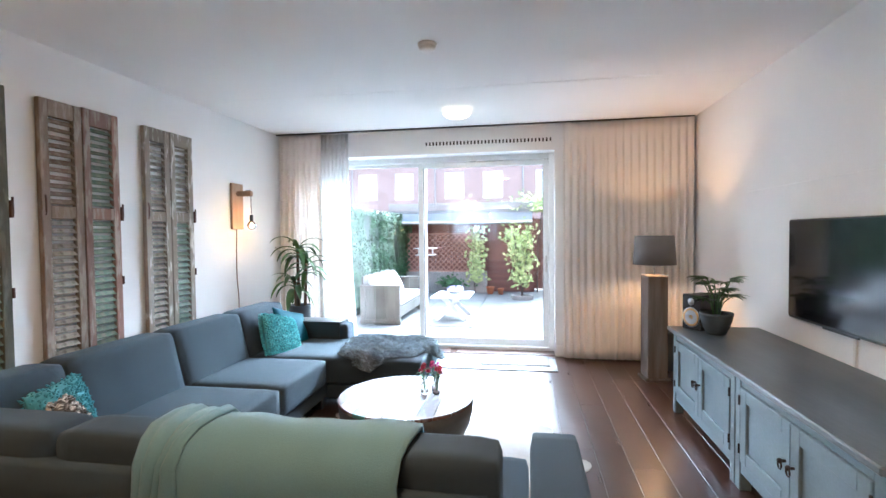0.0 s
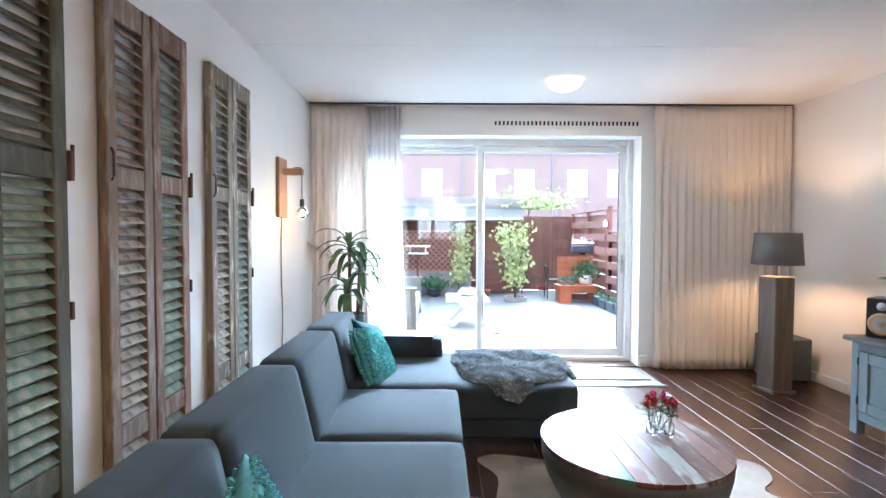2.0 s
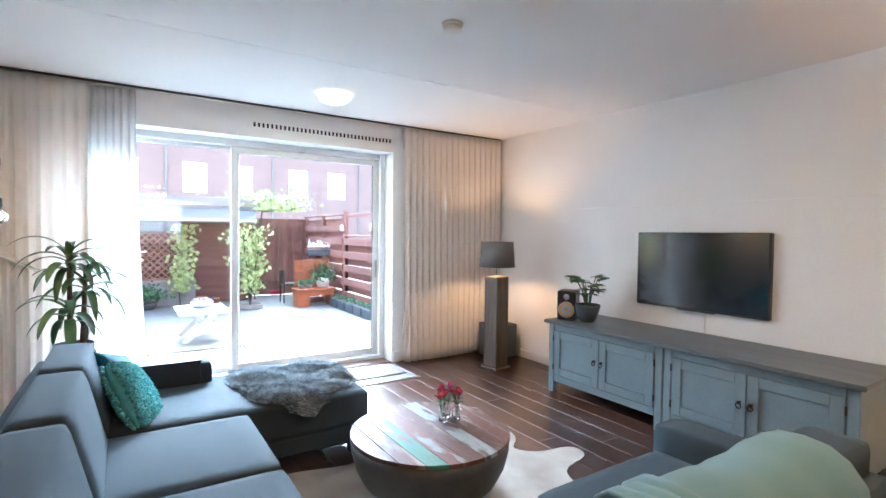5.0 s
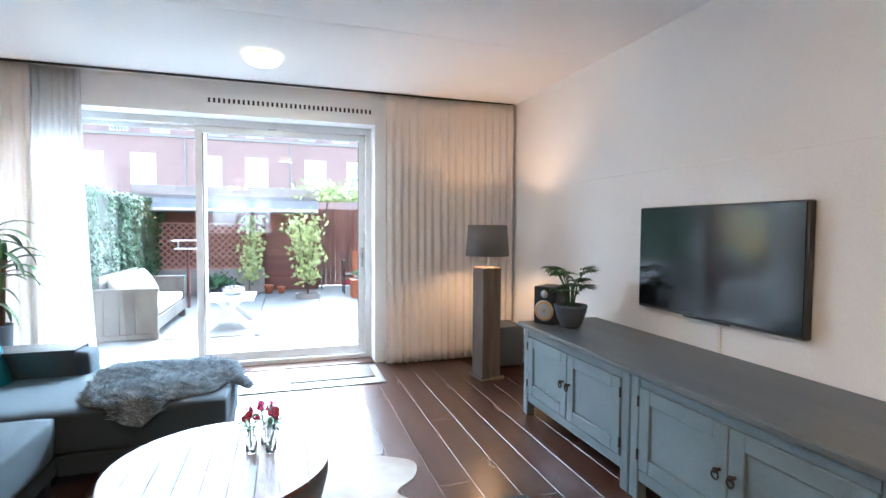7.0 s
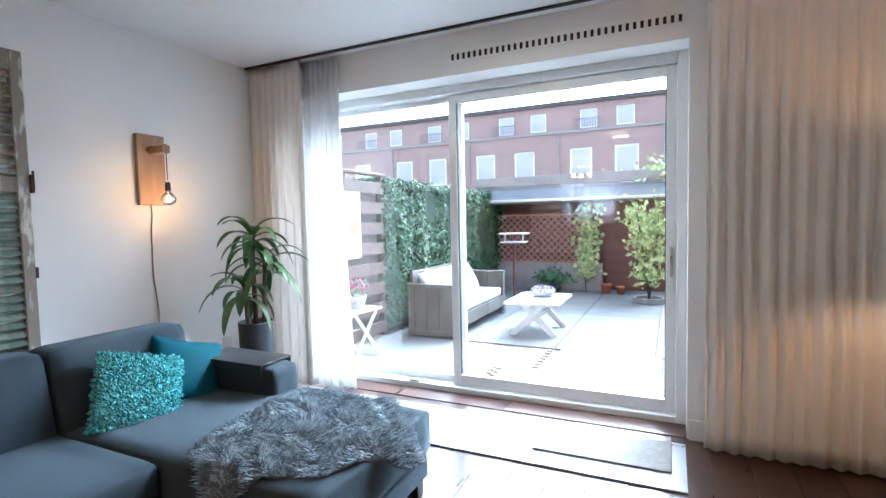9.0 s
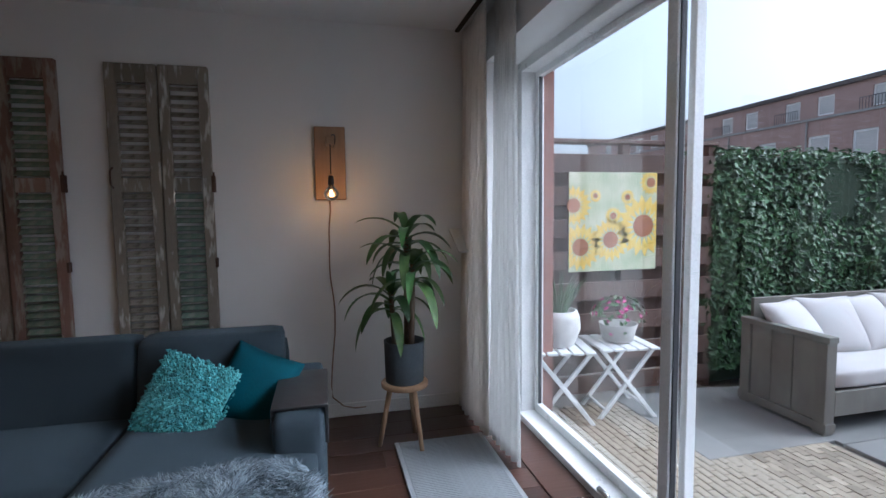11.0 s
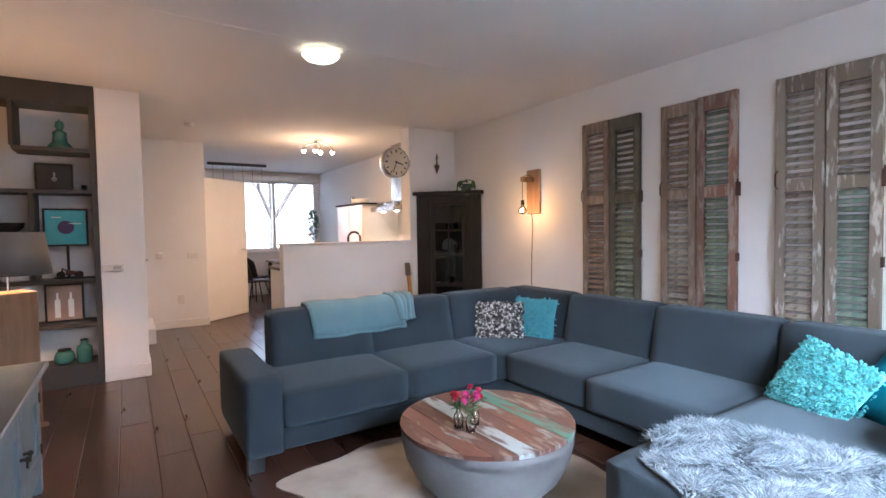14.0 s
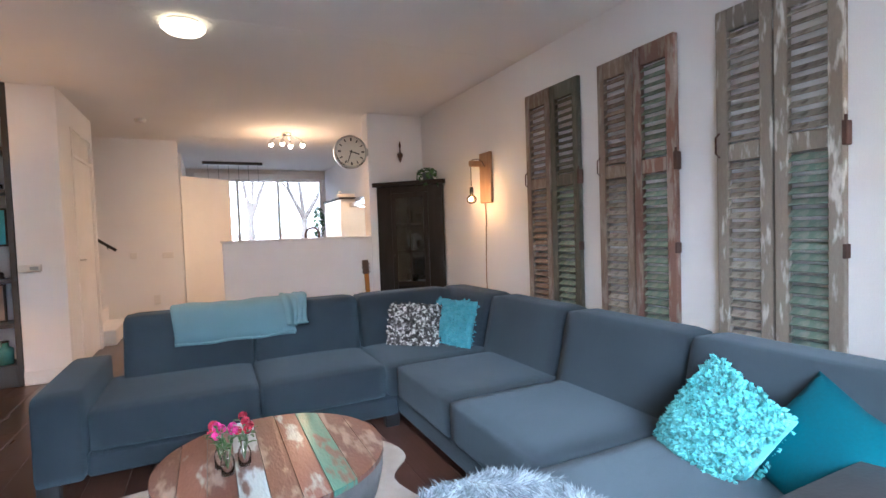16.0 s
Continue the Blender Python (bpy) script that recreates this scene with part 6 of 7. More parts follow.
board_fence("garden_fence", (-0.06, 0.46), (-0.06, 2.0), G + 0.05, 1.87, FENCEWOOD, "dark brown stained board fence beside the terrace", 0.15, 3)
ps = thing("sunflower_canvas", (-0.005, 1.11, 0.915), "weathered canvas print of sunflowers on the fence", "canvas print")
cv = part("canvas", box(0.002, 0.010, 0.735, 1.475, 0.915, 1.655, 0.002), POSTER, ps, "faded yellow and green canvas")
for k, (fy, fz, fr_) in enumerate(((0.83, 1.10, 0.18), (1.08, 1.15, 0.17), (1.36, 1.25, 0.24), (0.77, 1.41, 0.15), (1.10, 1.33, 0.07), (1.22, 1.47, 0.06), (0.95, 1.48, 0.05), (1.42, 1.58, 0.10))):
    pb = bmesh.new()
    for j in range(18):
        a_ = j * 2 * math.pi / 18 + k
        c_ = Vector((0.0115, fy, fz))
        u_ = Vector((0, math.cos(a_), math.sin(a_)))
        v_ = Vector((0, -math.sin(a_), math.cos(a_)))
        q = [c_ + u_ * fr_ * 0.35, c_ + u_ * fr_ * 0.7 + v_ * fr_ * 0.14, c_ + u_ * fr_, c_ + u_ * fr_ * 0.7 - v_ * fr_ * 0.14]
        q = [Vector((p.x, min(1.473, max(0.737, p.y)), min(1.653, max(0.917, p.z)))) for p in q]
        pb.faces.new([pb.verts.new(p) for p in q])
    fl = part("sunflower", pb, PETAL, cv)
    part("heart", rod((0.0105, fy, fz), (0.0125, fy, fz), fr_ * 0.36, seg=20), SEED, fl)


def leaf_mass(count, size, sampler, seed):
    r_ = random.Random(seed)
    t = bmesh.new()
    for _ in range(count):
        p, nn = sampler(r_)
        leafcard(t, p, nn, size * r_.uniform(0.7, 1.35), r_)
    return t


hedge = thing("hedge", (-0.3, 4.6, G), "tall clipped ivy hedge along the terrace", "hedge")
# plain box behind the leaves, its dark colour stands in for the inner shade
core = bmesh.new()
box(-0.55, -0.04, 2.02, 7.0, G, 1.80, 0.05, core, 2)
part("core", core, HEDGECORE, hedge, "solid inner block coloured dark as shade between leaves")


def hedge_at(r_):
    y = 2.0 + 5.0 * r_.random() ** 1.2
    bulge = 0.03 * math.sin(3.1 * y) + 0.02 * math.sin(9 * y)
    k = r_.random()
    if k < 0.80:
        z = r_.uniform(G + 0.15, 1.84)
        return (-0.02 + bulge + 0.03 * math.sin(5 * z + y) + r_.uniform(-0.04, 0.04), y, z), (1 + r_.uniform(-0.5, 0.5), r_.uniform(-0.8, 0.8), r_.uniform(-0.2, 1.0))
    if k < 0.92:
        return (r_.uniform(-0.55, 0.0), y, 1.82 + r_.uniform(-0.03, 0.06)), (r_.uniform(-0.5, 0.5), r_.uniform(-0.5, 0.5), 1)
    return (r_.uniform(-0.5, 0.0), 2.0 + r_.uniform(-0.05, 0.03), r_.uniform(G + 0.3, 1.84)), (r_.uniform(-0.4, 0.4), -1, r_.uniform(-0.3, 0.8))


part("foliage", leaf_mass(19000, 0.052, hedge_at, 3), HEDGE, hedge, "dense small ivy leaves")

# folding stools with pots


def slat_stool(x, y, turn):
    t = thing("folding_stool", (0, 0, 0), "white slatted folding stool on the terrace", "stool", "white folding stools")
    for k in range(5):
        part("slat", box(-0.16 + k * 0.066, -0.106 + k * 0.066, -0.17, 0.17, 0.455, 0.472, 0.003), WHITEWOOD, t)
    for sy in (-0.14, 0.14):
        part("leg", box(-0.012, 0.012, sy - 0.009, sy + 0.009, -0.02, 0.56, 0.003, m=pose(0.145, 0, 0, 0, -33, 0)), WHITEWOOD, t)
        part("leg", box(-0.012, 0.012, sy * 0.82 - 0.009, sy * 0.82 + 0.009, -0.02, 0.56, 0.003, m=pose(-0.145, 0, 0, 0, 33, 0)), WHITEWOOD, t)
    part("stretcher", rod((0.12, -0.14, 0.05), (0.12, 0.14, 0.05), 0.009), WHITEWOOD, t)
    part("stretcher", rod((-0.12, -0.115, 0.05), (-0.12, 0.115, 0.05), 0.009), WHITEWOOD, t)
    t.matrix_world = pose(x, y, G + 0.005, 0, 0, turn) @ Matrix.Diagonal((1.3, 1.25, 1.06, 1))
    return t


ss = slat_stool(0.18, 0.57, 78)
copy_thing(ss, pose(0.20, 1.03, G + 0.005, 0, 0, 84))
zt = G + 0.508
gp = thing("grass_pot", (0.17, 0.57, zt), "ribbed pale pot with fine green grass", "potted plant")
part("pot", lathe([(0.10, 0), (0.115, 0.01), (0.155, 0.12), (0.150, 0.20), (0.130, 0.25), (0.118, 0.25), (0.12, 0.20)], (0.17, 0.57, zt), 48, None, 24, 0.018), POTWHITE, gp, "", True)
lb = bmesh.new()
for k in range(170):
    a_ = gr_.uniform(0, 6.28)
    blade(lb, (0.17 + 0.05 * math.cos(a_), 0.57 + 0.05 * math.sin(a_), zt + 0.20), (math.cos(a_) * 0.4, math.sin(a_) * 0.4, 1), gr_.uniform(0.2, 0.36), 0.007, 0.7, 0.1, 4)
part("foliage", lb, LEAF, gp)
fp = thing("flower_basket", (0.20, 1.03, zt), "small grey pot with pink flowering plant", "potted plant")
part("pot", lathe([(0.09, 0), (0.105, 0.01), (0.135, 0.13), (0.125, 0.13), (0.10, 0.02)], (0.20, 1.03, zt), 28), CONCRETE, fp, "", True)
lb, fb_ = bmesh.new(), bmesh.new()
for k in range(110):
    d = Vector((gr_.gauss(0, 1), gr_.gauss(0, 1), gr_.gauss(0.5, 0.6))).normalized()
    leafcard(fb_ if k % 4 == 0 else lb, Vector((0.20, 1.03, zt + 0.18)) + Vector((d.x * 0.17, d.y * 0.20, d.z * 0.15)), d, 0.045, gr_)
part("foliage", lb, LEAF, fp)
part("flower", fb_, PINK, fp)

# scaffold-wood lounge bench with cushions
lb_ = thing("garden_bench", (0.6, 3.0, G), "silvered scaffold-wood lounge bench on the terrace", "garden bench")
for y0, y1 in ((2.03, 2.11), (3.72, 3.80)):
    side = part("side", box(0.27, 0.95, y0, y1, 0.52, 0.56, 0.004), BENCHWOOD, lb_, "boxed plank side")
    for x in (0.28, 0.86):
        part("post", box(x, x + 0.08, y0, y1, G, 0.52, 0.004), BENCHWOOD, side)
    for k in range(3):
        part("plank", box(0.365 + k * 0.166, 0.365 + k * 0.166 + 0.160, y0 + 0.015, y1 - 0.015, G + 0.08, 0.518, 0.003), BENCHWOOD, side)
    part("rail", box(0.27, 0.95, y0 - 0.002, y1 + 0.002, G + 0.02, G + 0.08, 0.003), BENCHWOOD, side)
for k in range(3):
    part("seat_plank", box(0.36 + k * 0.19, 0.36 + k * 0.19 + 0.18, 2.11, 3.72, 0.17, 0.20, 0.003), BENCHWOOD, lb_)
for k in range(3):
    part("back_plank", box(0.28, 0.31, 2.11, 3.72, 0.20 + k * 0.17, 0.36 + k * 0.17, 0.003), BENCHWOOD, lb_)
part("front_rail", box(0.90, 0.94, 2.11, 3.72, 0.04, 0.20, 0.003), BENCHWOOD, lb_)
sc = thing("seat_pad", (0.62, 2.9, 0.20), "pale outdoor seat pad on the lounge bench", "cushion")
part("pad", rbox((0.63, 2.915, 0.265), (0.60, 1.58, 0.13), 0.04, 0.012, 8), CUSHION, sc, "", True)
for k, (y, rz, tilt) in enumerate(((2.30, 15, 52), (2.62, -8, 58), (2.98, 6, 55), (3.35, -5, 60))):
    pillow("outdoor_pillow", (0.50, y, 0.50), (0.46, 0.46, 0.17), pose(0.50, y, 0.50, 0, tilt, rz), CUSHION, "pale grey outdoor pillow on the lounge bench")

# cross-legged garden table
gtb = thing("garden_table", (1.70, 2.75, G), "whitewashed cross-legged garden table", "garden table")
for k in range(4):
    part("plank", box(1.38 + k * 0.162, 1.38 + k * 0.162 + 0.158, 2.38, 3.25, 0.305, 0.335, 0.003), WHITEWOOD, gtb)
for y in (2.52, 3.10):
    for s_ in (-1, 1):
        part("leg", box(-0.035, 0.035, y - 0.02 + 0.021 * s_, y + 0.02 + 0.021 * s_, -0.02, 0.54, 0.003, m=pose(1.70 + s_ * 0.24, 0, G + 0.015, 0, -s_ * 45, 0)), WHITEWOOD, gtb)
part("stretcher", box(1.67, 1.73, 2.52, 3.10, 0.10, 0.14, 0.003), WHITEWOOD, gtb)
fbw = thing("flower_bowl", (1.72, 2.95, 0.335), "grey bowl of lilac flowers on the garden table", "potted plant")
part("pot", lathe([(0.08, 0), (0.12, 0.01), (0.15, 0.07), (0.142, 0.07)], (1.72, 2.95, 0.336), 24), GRILLE, fbw, "", True)
lb = bmesh.new()
for k in range(120):
    d = Vector((gr_.gauss(0, 1), gr_.gauss(0, 1), gr_.gauss(0.5, 0.5))).normalized()
    leafcard(lb, Vector((1.72, 2.95, 0.41)) + Vector((d.x * 0.15, d.y * 0.15, d.z * 0.06)), d, 0.04, gr_)
part("flower", lb, LILAC, fbw)
bt = thing("bird_house", (0.85, 4.6, G), "small wooden bird table on a post", "bird table")
part("post", rod((0.85, 4.6, G), (0.85, 4.6, 0.93), 0.025), SHEDWOOD, bt)
part("tray", box(0.66, 1.04, 4.44, 4.76, 0.93, 0.95, 0.003), WHITEWOOD, bt)
for x in (0.70, 1.0):
    part("post", box(x - 0.012, x + 0.012, 4.59, 4.61, 0.95, 1.08), WHITEWOOD, bt)
part("roof", prism([(0.62, 4.42), (1.08, 4.42), (1.08, 4.78), (0.62, 4.78)], 1.075, 1.085), WHITEWOOD, bt)
part("roof", box(-0.15, 0.15, -0.18, 0.18, 0, 0.014, 0.002, box(-0.15, 0.15, -0.18, 0.18, 0, 0.014, 0.002, m=pose(0.125, 0, 0, 0, 28, 0)), m=pose(-0.125, 0, 0, 0, -28, 0)), WHITEWOOD, bt).matrix_local = pose(0, 0, 1.10 - G)

# shed at the back with lattice and roof edge
shed = thing("garden_shed", (1.5, 6.9, G), "low red-brown timber shed across the garden's end", "shed")
bdm = link("board", box(-1.60, 1.60, -0.012, 0.012, 0, 0.118, 0.004), SHEDWOOD)
for k in range(15):
    piece("board", bdm, shed, (1.55, 6.72, G + 0.02 + k * 0.122))
part("wall", box(-0.05, 3.15, 6.735, 8.5, G, 1.76), SHEDWOOD, shed)
part("roof", box(-0.35, 3.12, 6.05, 8.6, 1.86, 2.10, 0.01), ZINC, shed, "flat roof with a zinc edge")
part("roof_trim", box(-0.36, 3.13, 6.03, 6.049, 1.94, 2.12, 0.004), CONCRETE, shed, "pale roof fascia")
part("awning", box(-0.02, 3.10, -0.03, 0.03, 0, 0.25, 0.01, m=pose(0, 5.90, 1.66, -38, 0, 0)), ZINC, shed, "grey-blue rolled awning cover")
part("awning_bar", box(-0.02, 3.10, 5.84, 5.90, 1.63, 1.68, 0.008), WHITEPL, shed, "white awning front bar")
part("gutter", rod((-0.05, 6.0, 1.63), (3.10, 6.0, 1.63), 0.03), ZINC, shed)
part("door_panel", box(2.02, 3.12, 6.68, 6.706, G + 0.01, 1.70, 0.004), SHEDWOOD, shed)
lt = thing("lattice_panel", (0.85, 6.42, 0.44), "diamond lattice panel on the low garden wall", "lattice")
LATH = mat("lattice_stain", (0.42, 0.25, 0.19), (0.36, 0.20, 0.15), rough=0.7, bump=0.2)
part("frame", box(-0.08, 1.78, 6.40, 6.43, 1.36, 1.40, 0.003, box(-0.08, 1.78, 6.40, 6.43, 0.44, 0.48, 0.003, box(1.74, 1.78, 6.40, 6.43, 0.48, 1.36, 0.003))), LATH, lt)
x0l, x1l, z0l, z1l = -0.08, 1.74, 0.48, 1.36
for s_, yy in ((1, 6.408), (-1, 6.420)):
    c_ = -0.9
    while c_ < 2.8:
        # strip along x = c + s*(z - z0)
        za, zb_ = z0l, z1l
        pts_ = []
        for z in (za, zb_):
            pts_.append((c_ + s_ * (z - z0l), z))
        (xa, za), (xb, zb_) = pts_
        if xa > xb:
            xa, za, xb, zb_ = xb, zb_, xa, za
        if xb > x0l + 0.03 and xa < x1l - 0.03:
            sl_ = (zb_ - za) / (xb - xa)
            if xa < x0l:
                za, xa = za + sl_ * (x0l - xa), x0l
            if xb > x1l:
                zb_, xb = zb_ - sl_ * (xb - x1l), x1l
            if xb - xa > 0.02:
                ln = math.hypot(xb - xa, zb_ - za)
                part("lath", box(0, ln, -0.005, 0.005, -0.014, 0.014, m=pose(xa, yy, za, 0, -math.degrees(math.atan2(zb_ - za, xb - xa)), 0)), LATH, lt)
        c_ += 0.135
structure("garden_wall", box(-0.1, 2.0, 6.38, 6.60, G, 0.44, 0.01), CONCRETE, "low pale concrete planter wall")
tp = thing("climbing_plant", (1.75, 6.35, G), "light green climber on the lattice", "climber")
part("stem", cable([(1.72, 6.36, G), (1.68, 6.35, 0.5), (1.76, 6.35, 1.0), (1.70, 6.34, 1.45)], 0.010), BAMBOO, tp)
part("foliage", leaf_mass(420, 0.10, lambda r_: ((1.76 + r_.gauss(0, 0.10), 6.32 + r_.gauss(0, 0.05), r_.uniform(0.2, 1.55)), (r_.uniform(-0.4, 0.4), -1, r_.uniform(-0.2, 0.7))), 8), LIGHTLEAF, tp)


def small_tree(x, y, h, seed):
    t = thing("shrub_tree", (x, y, G), "slender light green shrub in the paving", "shrub")
    r_ = random.Random(seed)
    tips = []
    tr = bmesh.new()
    for k in range(5):
        a_ = k * 1.257
        p, d = Vector((x, y, G)), Vector((0.12 * math.cos(a_), 0.12 * math.sin(a_), 1))
        pts_ = [p]
        for j in range(6):
            p = p + d.normalized() * h / 6
            d += Vector((r_.uniform(-0.12, 0.12), r_.uniform(-0.12, 0.12), 0))
            pts_.append(p)
            if j:
                tips.append(p.copy())
        cable(pts_, 0.010, 6, tr)
    part("trunk", tr, BAMBOO, t, "", True)
    part("crown", leaf_mass(900, 0.10, lambda q: ((lambda c_: (c_ + Vector((q.gauss(0, 0.10), q.gauss(0, 0.10), q.gauss(0, 0.10))), (q.gauss(0, 1), q.gauss(-0.6, 1), q.gauss(0.5, 0.6))))(q.choice(tips))), seed), LIGHTLEAF, t, "loose light green leaves")
    part("kerb", lathe([(0.22, 0), (0.24, 0.01), (0.24, 0.09), (0.20, 0.09), (0.19, 0.02)], (x, y, G), 20), CONCRETE, t, "ring of edging stones")


small_tree(2.86, 5.35, 1.50, 12)
vn = thing("roof_vine", (3.15, 6.6, 2.0), "yellow-green climber spilling over the shed roof", "climber")
part("foliage", leaf_mass(1100, 0.11, lambda r_: ((3.35 + r_.gauss(0, 0.40), 6.35 + r_.gauss(0, 0.18), 2.02 + abs(r_.gauss(0, 0.16)) - 0.12), (r_.gauss(0, 0.6), -0.8, r_.uniform(0, 1))), 15), LIGHTLEAF, vn)
part("stem", cable([(3.22, 6.65, G), (3.25, 6.6, 1.2), (3.35, 6.4, 2.0)], 0.015), BAMBOO, vn)
for x, y, s_ in ((2.10, 6.2, 1.0), (2.35, 6.15, 0.8)):
    pp = thing("clay_pot", (x, y, G), "small terracotta pot by the shed", "plant pot", "terracotta pots")
    part("pot", lathe([(0.07 * s_, 0), (0.09 * s_, 0.14 * s_), (0.10 * s_, 0.15 * s_), (0.10 * s_, 0.18 * s_), (0.085 * s_, 0.18 * s_)], (x, y, G), 20), ORANGEWOOD, pp, "", True)
gs = thing("ground_plant", (1.15, 6.1, G), "low green plant in a round pot by the wall", "potted plant")
part("pot", lathe([(0.10, 0), (0.15, 0.06), (0.16, 0.12), (0.14, 0.12)], (1.15, 6.05, G), 20), POTGREY, gs, "", True)
part("foliage", leaf_mass(260, 0.09, lambda r_: ((1.15 + r_.gauss(0, 0.14), 6.05 + r_.gauss(0, 0.12), 0.12 + abs(r_.gauss(0, 0.10))), (r_.gauss(0, 1), -1, 1)), 18), LEAF, gs)

# back gate and the east fence with its bench
gate = thing("garden_gate", (3.9, 7.45, G), "red-brown vertical board gate at the garden's end", "gate")
gbm = link("board", box(-0.055, 0.055, -0.010, 0.010, 0, 1.84, 0.004), SHEDWOOD)
for k in range(14):
    piece("board", gbm, gate, (3.20 + k * 0.114, 7.45, G))
for z in (0.30, 1.45):
    part("rail", box(3.14, 4.74, 7.465, 7.50, z, z + 0.09, 0.003), SHEDWOOD, gate)
board_fence("garden_fence", (4.62, 0.46), (4.62, 4.75), G + 0.04, 1.36, FENCERED, "reddish horizontal board fence with gaps", 0.17, 4)
board_fence("garden_fence", (4.62, 4.85), (4.62, 7.40), G + 0.04, 1.80, FENCERED, "taller reddish board fence beside the gate", 0.17, 3)
for y in (0.4, 1.9, 3.3, 4.75):
    pst = thing("fence_post", (4.62, y, G), "tall reddish fence post with a cap", "post", "tall fence posts")
    part("post", box(4.585, 4.655, y - 0.035, y + 0.035, G, 1.86, 0.004), FENCERED, pst)
    part("cap", box(4.575, 4.665, y - 0.045, y + 0.045, 1.86, 1.88, 0.003), FENCERED, pst)
tr_ = thing("fence_rail", (4.62, 2.6, 1.78), "top rail between the tall fence posts", "rail")
part("rail", box(4.60, 4.64, 0.36, 4.72, 1.75, 1.82, 0.003), FENCERED, tr_)
ob_ = thing("orange_bench", (4.08, 5.1, G), "orange-stained wooden planter bench by the fence", "bench")
part("seat", box(3.68, 4.48, 4.95, 5.40, 0.24, 0.285, 0.004), ORANGEWOOD, ob_)
part("side", box(3.70, 3.95, 4.98, 5.36, G, 0.238, 0.004), ORANGEWOOD, ob_)
part("side", box(4.40, 4.46, 4.98, 5.36, G, 0.238, 0.004), ORANGEWOOD, ob_)
part("apron", box(3.95, 4.40, 4.98, 5.01, 0.14, 0.238, 0.003), ORANGEWOOD, ob_)
for k in range(4):
    part("back_board", box(3.75, 4.50, 5.42, 5.445, 0.30 + k * 0.14, 0.42 + k * 0.14, 0.003), ORANGEWOOD, ob_)
wp = thing("white_planter", (4.28, 5.18, 0.285), "round white pot with silvery plant on the bench", "potted plant")
part("pot", lathe([(0.08, 0), (0.12, 0.03), (0.135, 0.12), (0.115, 0.20), (0.105, 0.20)], (4.28, 5.18, 0.285), 24), WHITEPL, wp, "", True)
part("foliage", leaf_mass(360, 0.07, lambda r_: ((4.28 + r_.gauss(0, 0.12), 5.18 + r_.gauss(0, 0.12), 0.58 + r_.gauss(0, 0.09)), (r_.gauss(0, 1), -1, r_.gauss(0.4, 1))), 22), HEDGE, wp)
for x in (3.82, 3.98):
    sp_ = thing("small_pot", (x, 5.15, 0.285), "small planted pot on the orange bench", "potted plant")
    part("pot", lathe([(0.05, 0), (0.065, 0.08), (0.058, 0.08)], (x, 5.15, 0.285), 16), CONCRETE, sp_, "", True)
    part("foliage", leaf_mass(90, 0.05, lambda r_: ((x + r_.gauss(0, 0.05), 5.15 + r_.gauss(0, 0.05), 0.40 + r_.gauss(0, 0.03)), (r_.gauss(0, 1), -1, 1)), 24), LEAF, sp_)
wb = thing("window_box", (4.45, 6.0, 1.0), "grey window box with white flowers on the fence", "flower box")
part("box", box(4.10, 4.60, 5.56, 5.72, 0.93, 1.07, 0.006), POTGREY, wb)
part("bracket", box(4.3, 4.4, 5.60, 5.70, 0.88, 0.93, 0.002), IRON, wb)
part("flower", leaf_mass(160, 0.05, lambda r_: ((r_.uniform(4.12, 4.58), 5.64 + r_.gauss(0, 0.05), 1.12 + abs(r_.gauss(0, 0.05))), (r_.gauss(0, 1), -1, 1)), 26), WHITEPL, wb)
stnd = thing("plant_screen", (4.35, 5.66, G), "low horizontal board screen behind the bench", "screen")
for k in range(7):
    part("board", box(4.0, 4.56, 5.60 + (0.02 if k % 2 else 0), 5.62 + (0.02 if k % 2 else 0), G + k * 0.135, G + 0.12 + k * 0.135, 0.003), FENCERED, stnd)
for y in (3.1, 3.5, 3.9, 4.3, 4.7):
    pb_ = thing("planter_box", (4.42, y, G), "grey planter box along the fence", "planter", "planter boxes along the fence")
    part("box", box(4.33, 4.52, y - 0.17, y + 0.17, G, G + 0.17, 0.006), POTGREY, pb_)
    part("foliage", leaf_mass(70, 0.06, lambda r_: ((4.425 + r_.gauss(0, 0.05), y + r_.gauss(0, 0.08), G + 0.20 + abs(r_.gauss(0, 0.03))), (r_.gauss(0, 1), r_.gauss(0, 1), 1)), 27), LEAF, pb_)
br = thing("broom", (3.92, 7.35, G), "red broom leaning on the gate", "broom")
part("handle", rod((3.86, 7.32, G + 0.10), (3.97, 7.43, 1.35), 0.012), FENCERED, br)
part("head", box(3.72, 4.0, 7.28, 7.36, G, G + 0.10, 0.01), RED, br)
bc = thing("garden_chair", (3.72, 5.85, G), "black garden chair beside the bench", "chair")
part("seat", box(3.60, 3.98, 5.70, 6.05, 0.30, 0.33, 0.006), BLACKPL, bc)
part("backrest", box(3.60, 3.64, 5.70, 6.05, 0.33, 0.62, 0.006), BLACKPL, bc)
for x in (3.62, 3.96):
    for y in (5.72, 6.03):
        part("leg", rod((x, y, G), (x, y, 0.30), 0.014), BLACKPL, bc)
for y in (3.3, 4.75):
    ln_ = thing("garden_lantern", (4.60, y, 1.55), "small white lantern hanging at the fence", "lantern", "garden lanterns")
    part("body", lathe([(0.032, 0), (0.045, 0.012), (0.045, 0.085), (0.020, 0.12), (0.007, 0.14)], (4.53, y, 1.47), 8), WHITEPL, ln_)
    part("bracket", box(4.515, 4.587, y - 0.01, y + 0.01, 1.58, 1.60, 0.002), IRON, ln_)

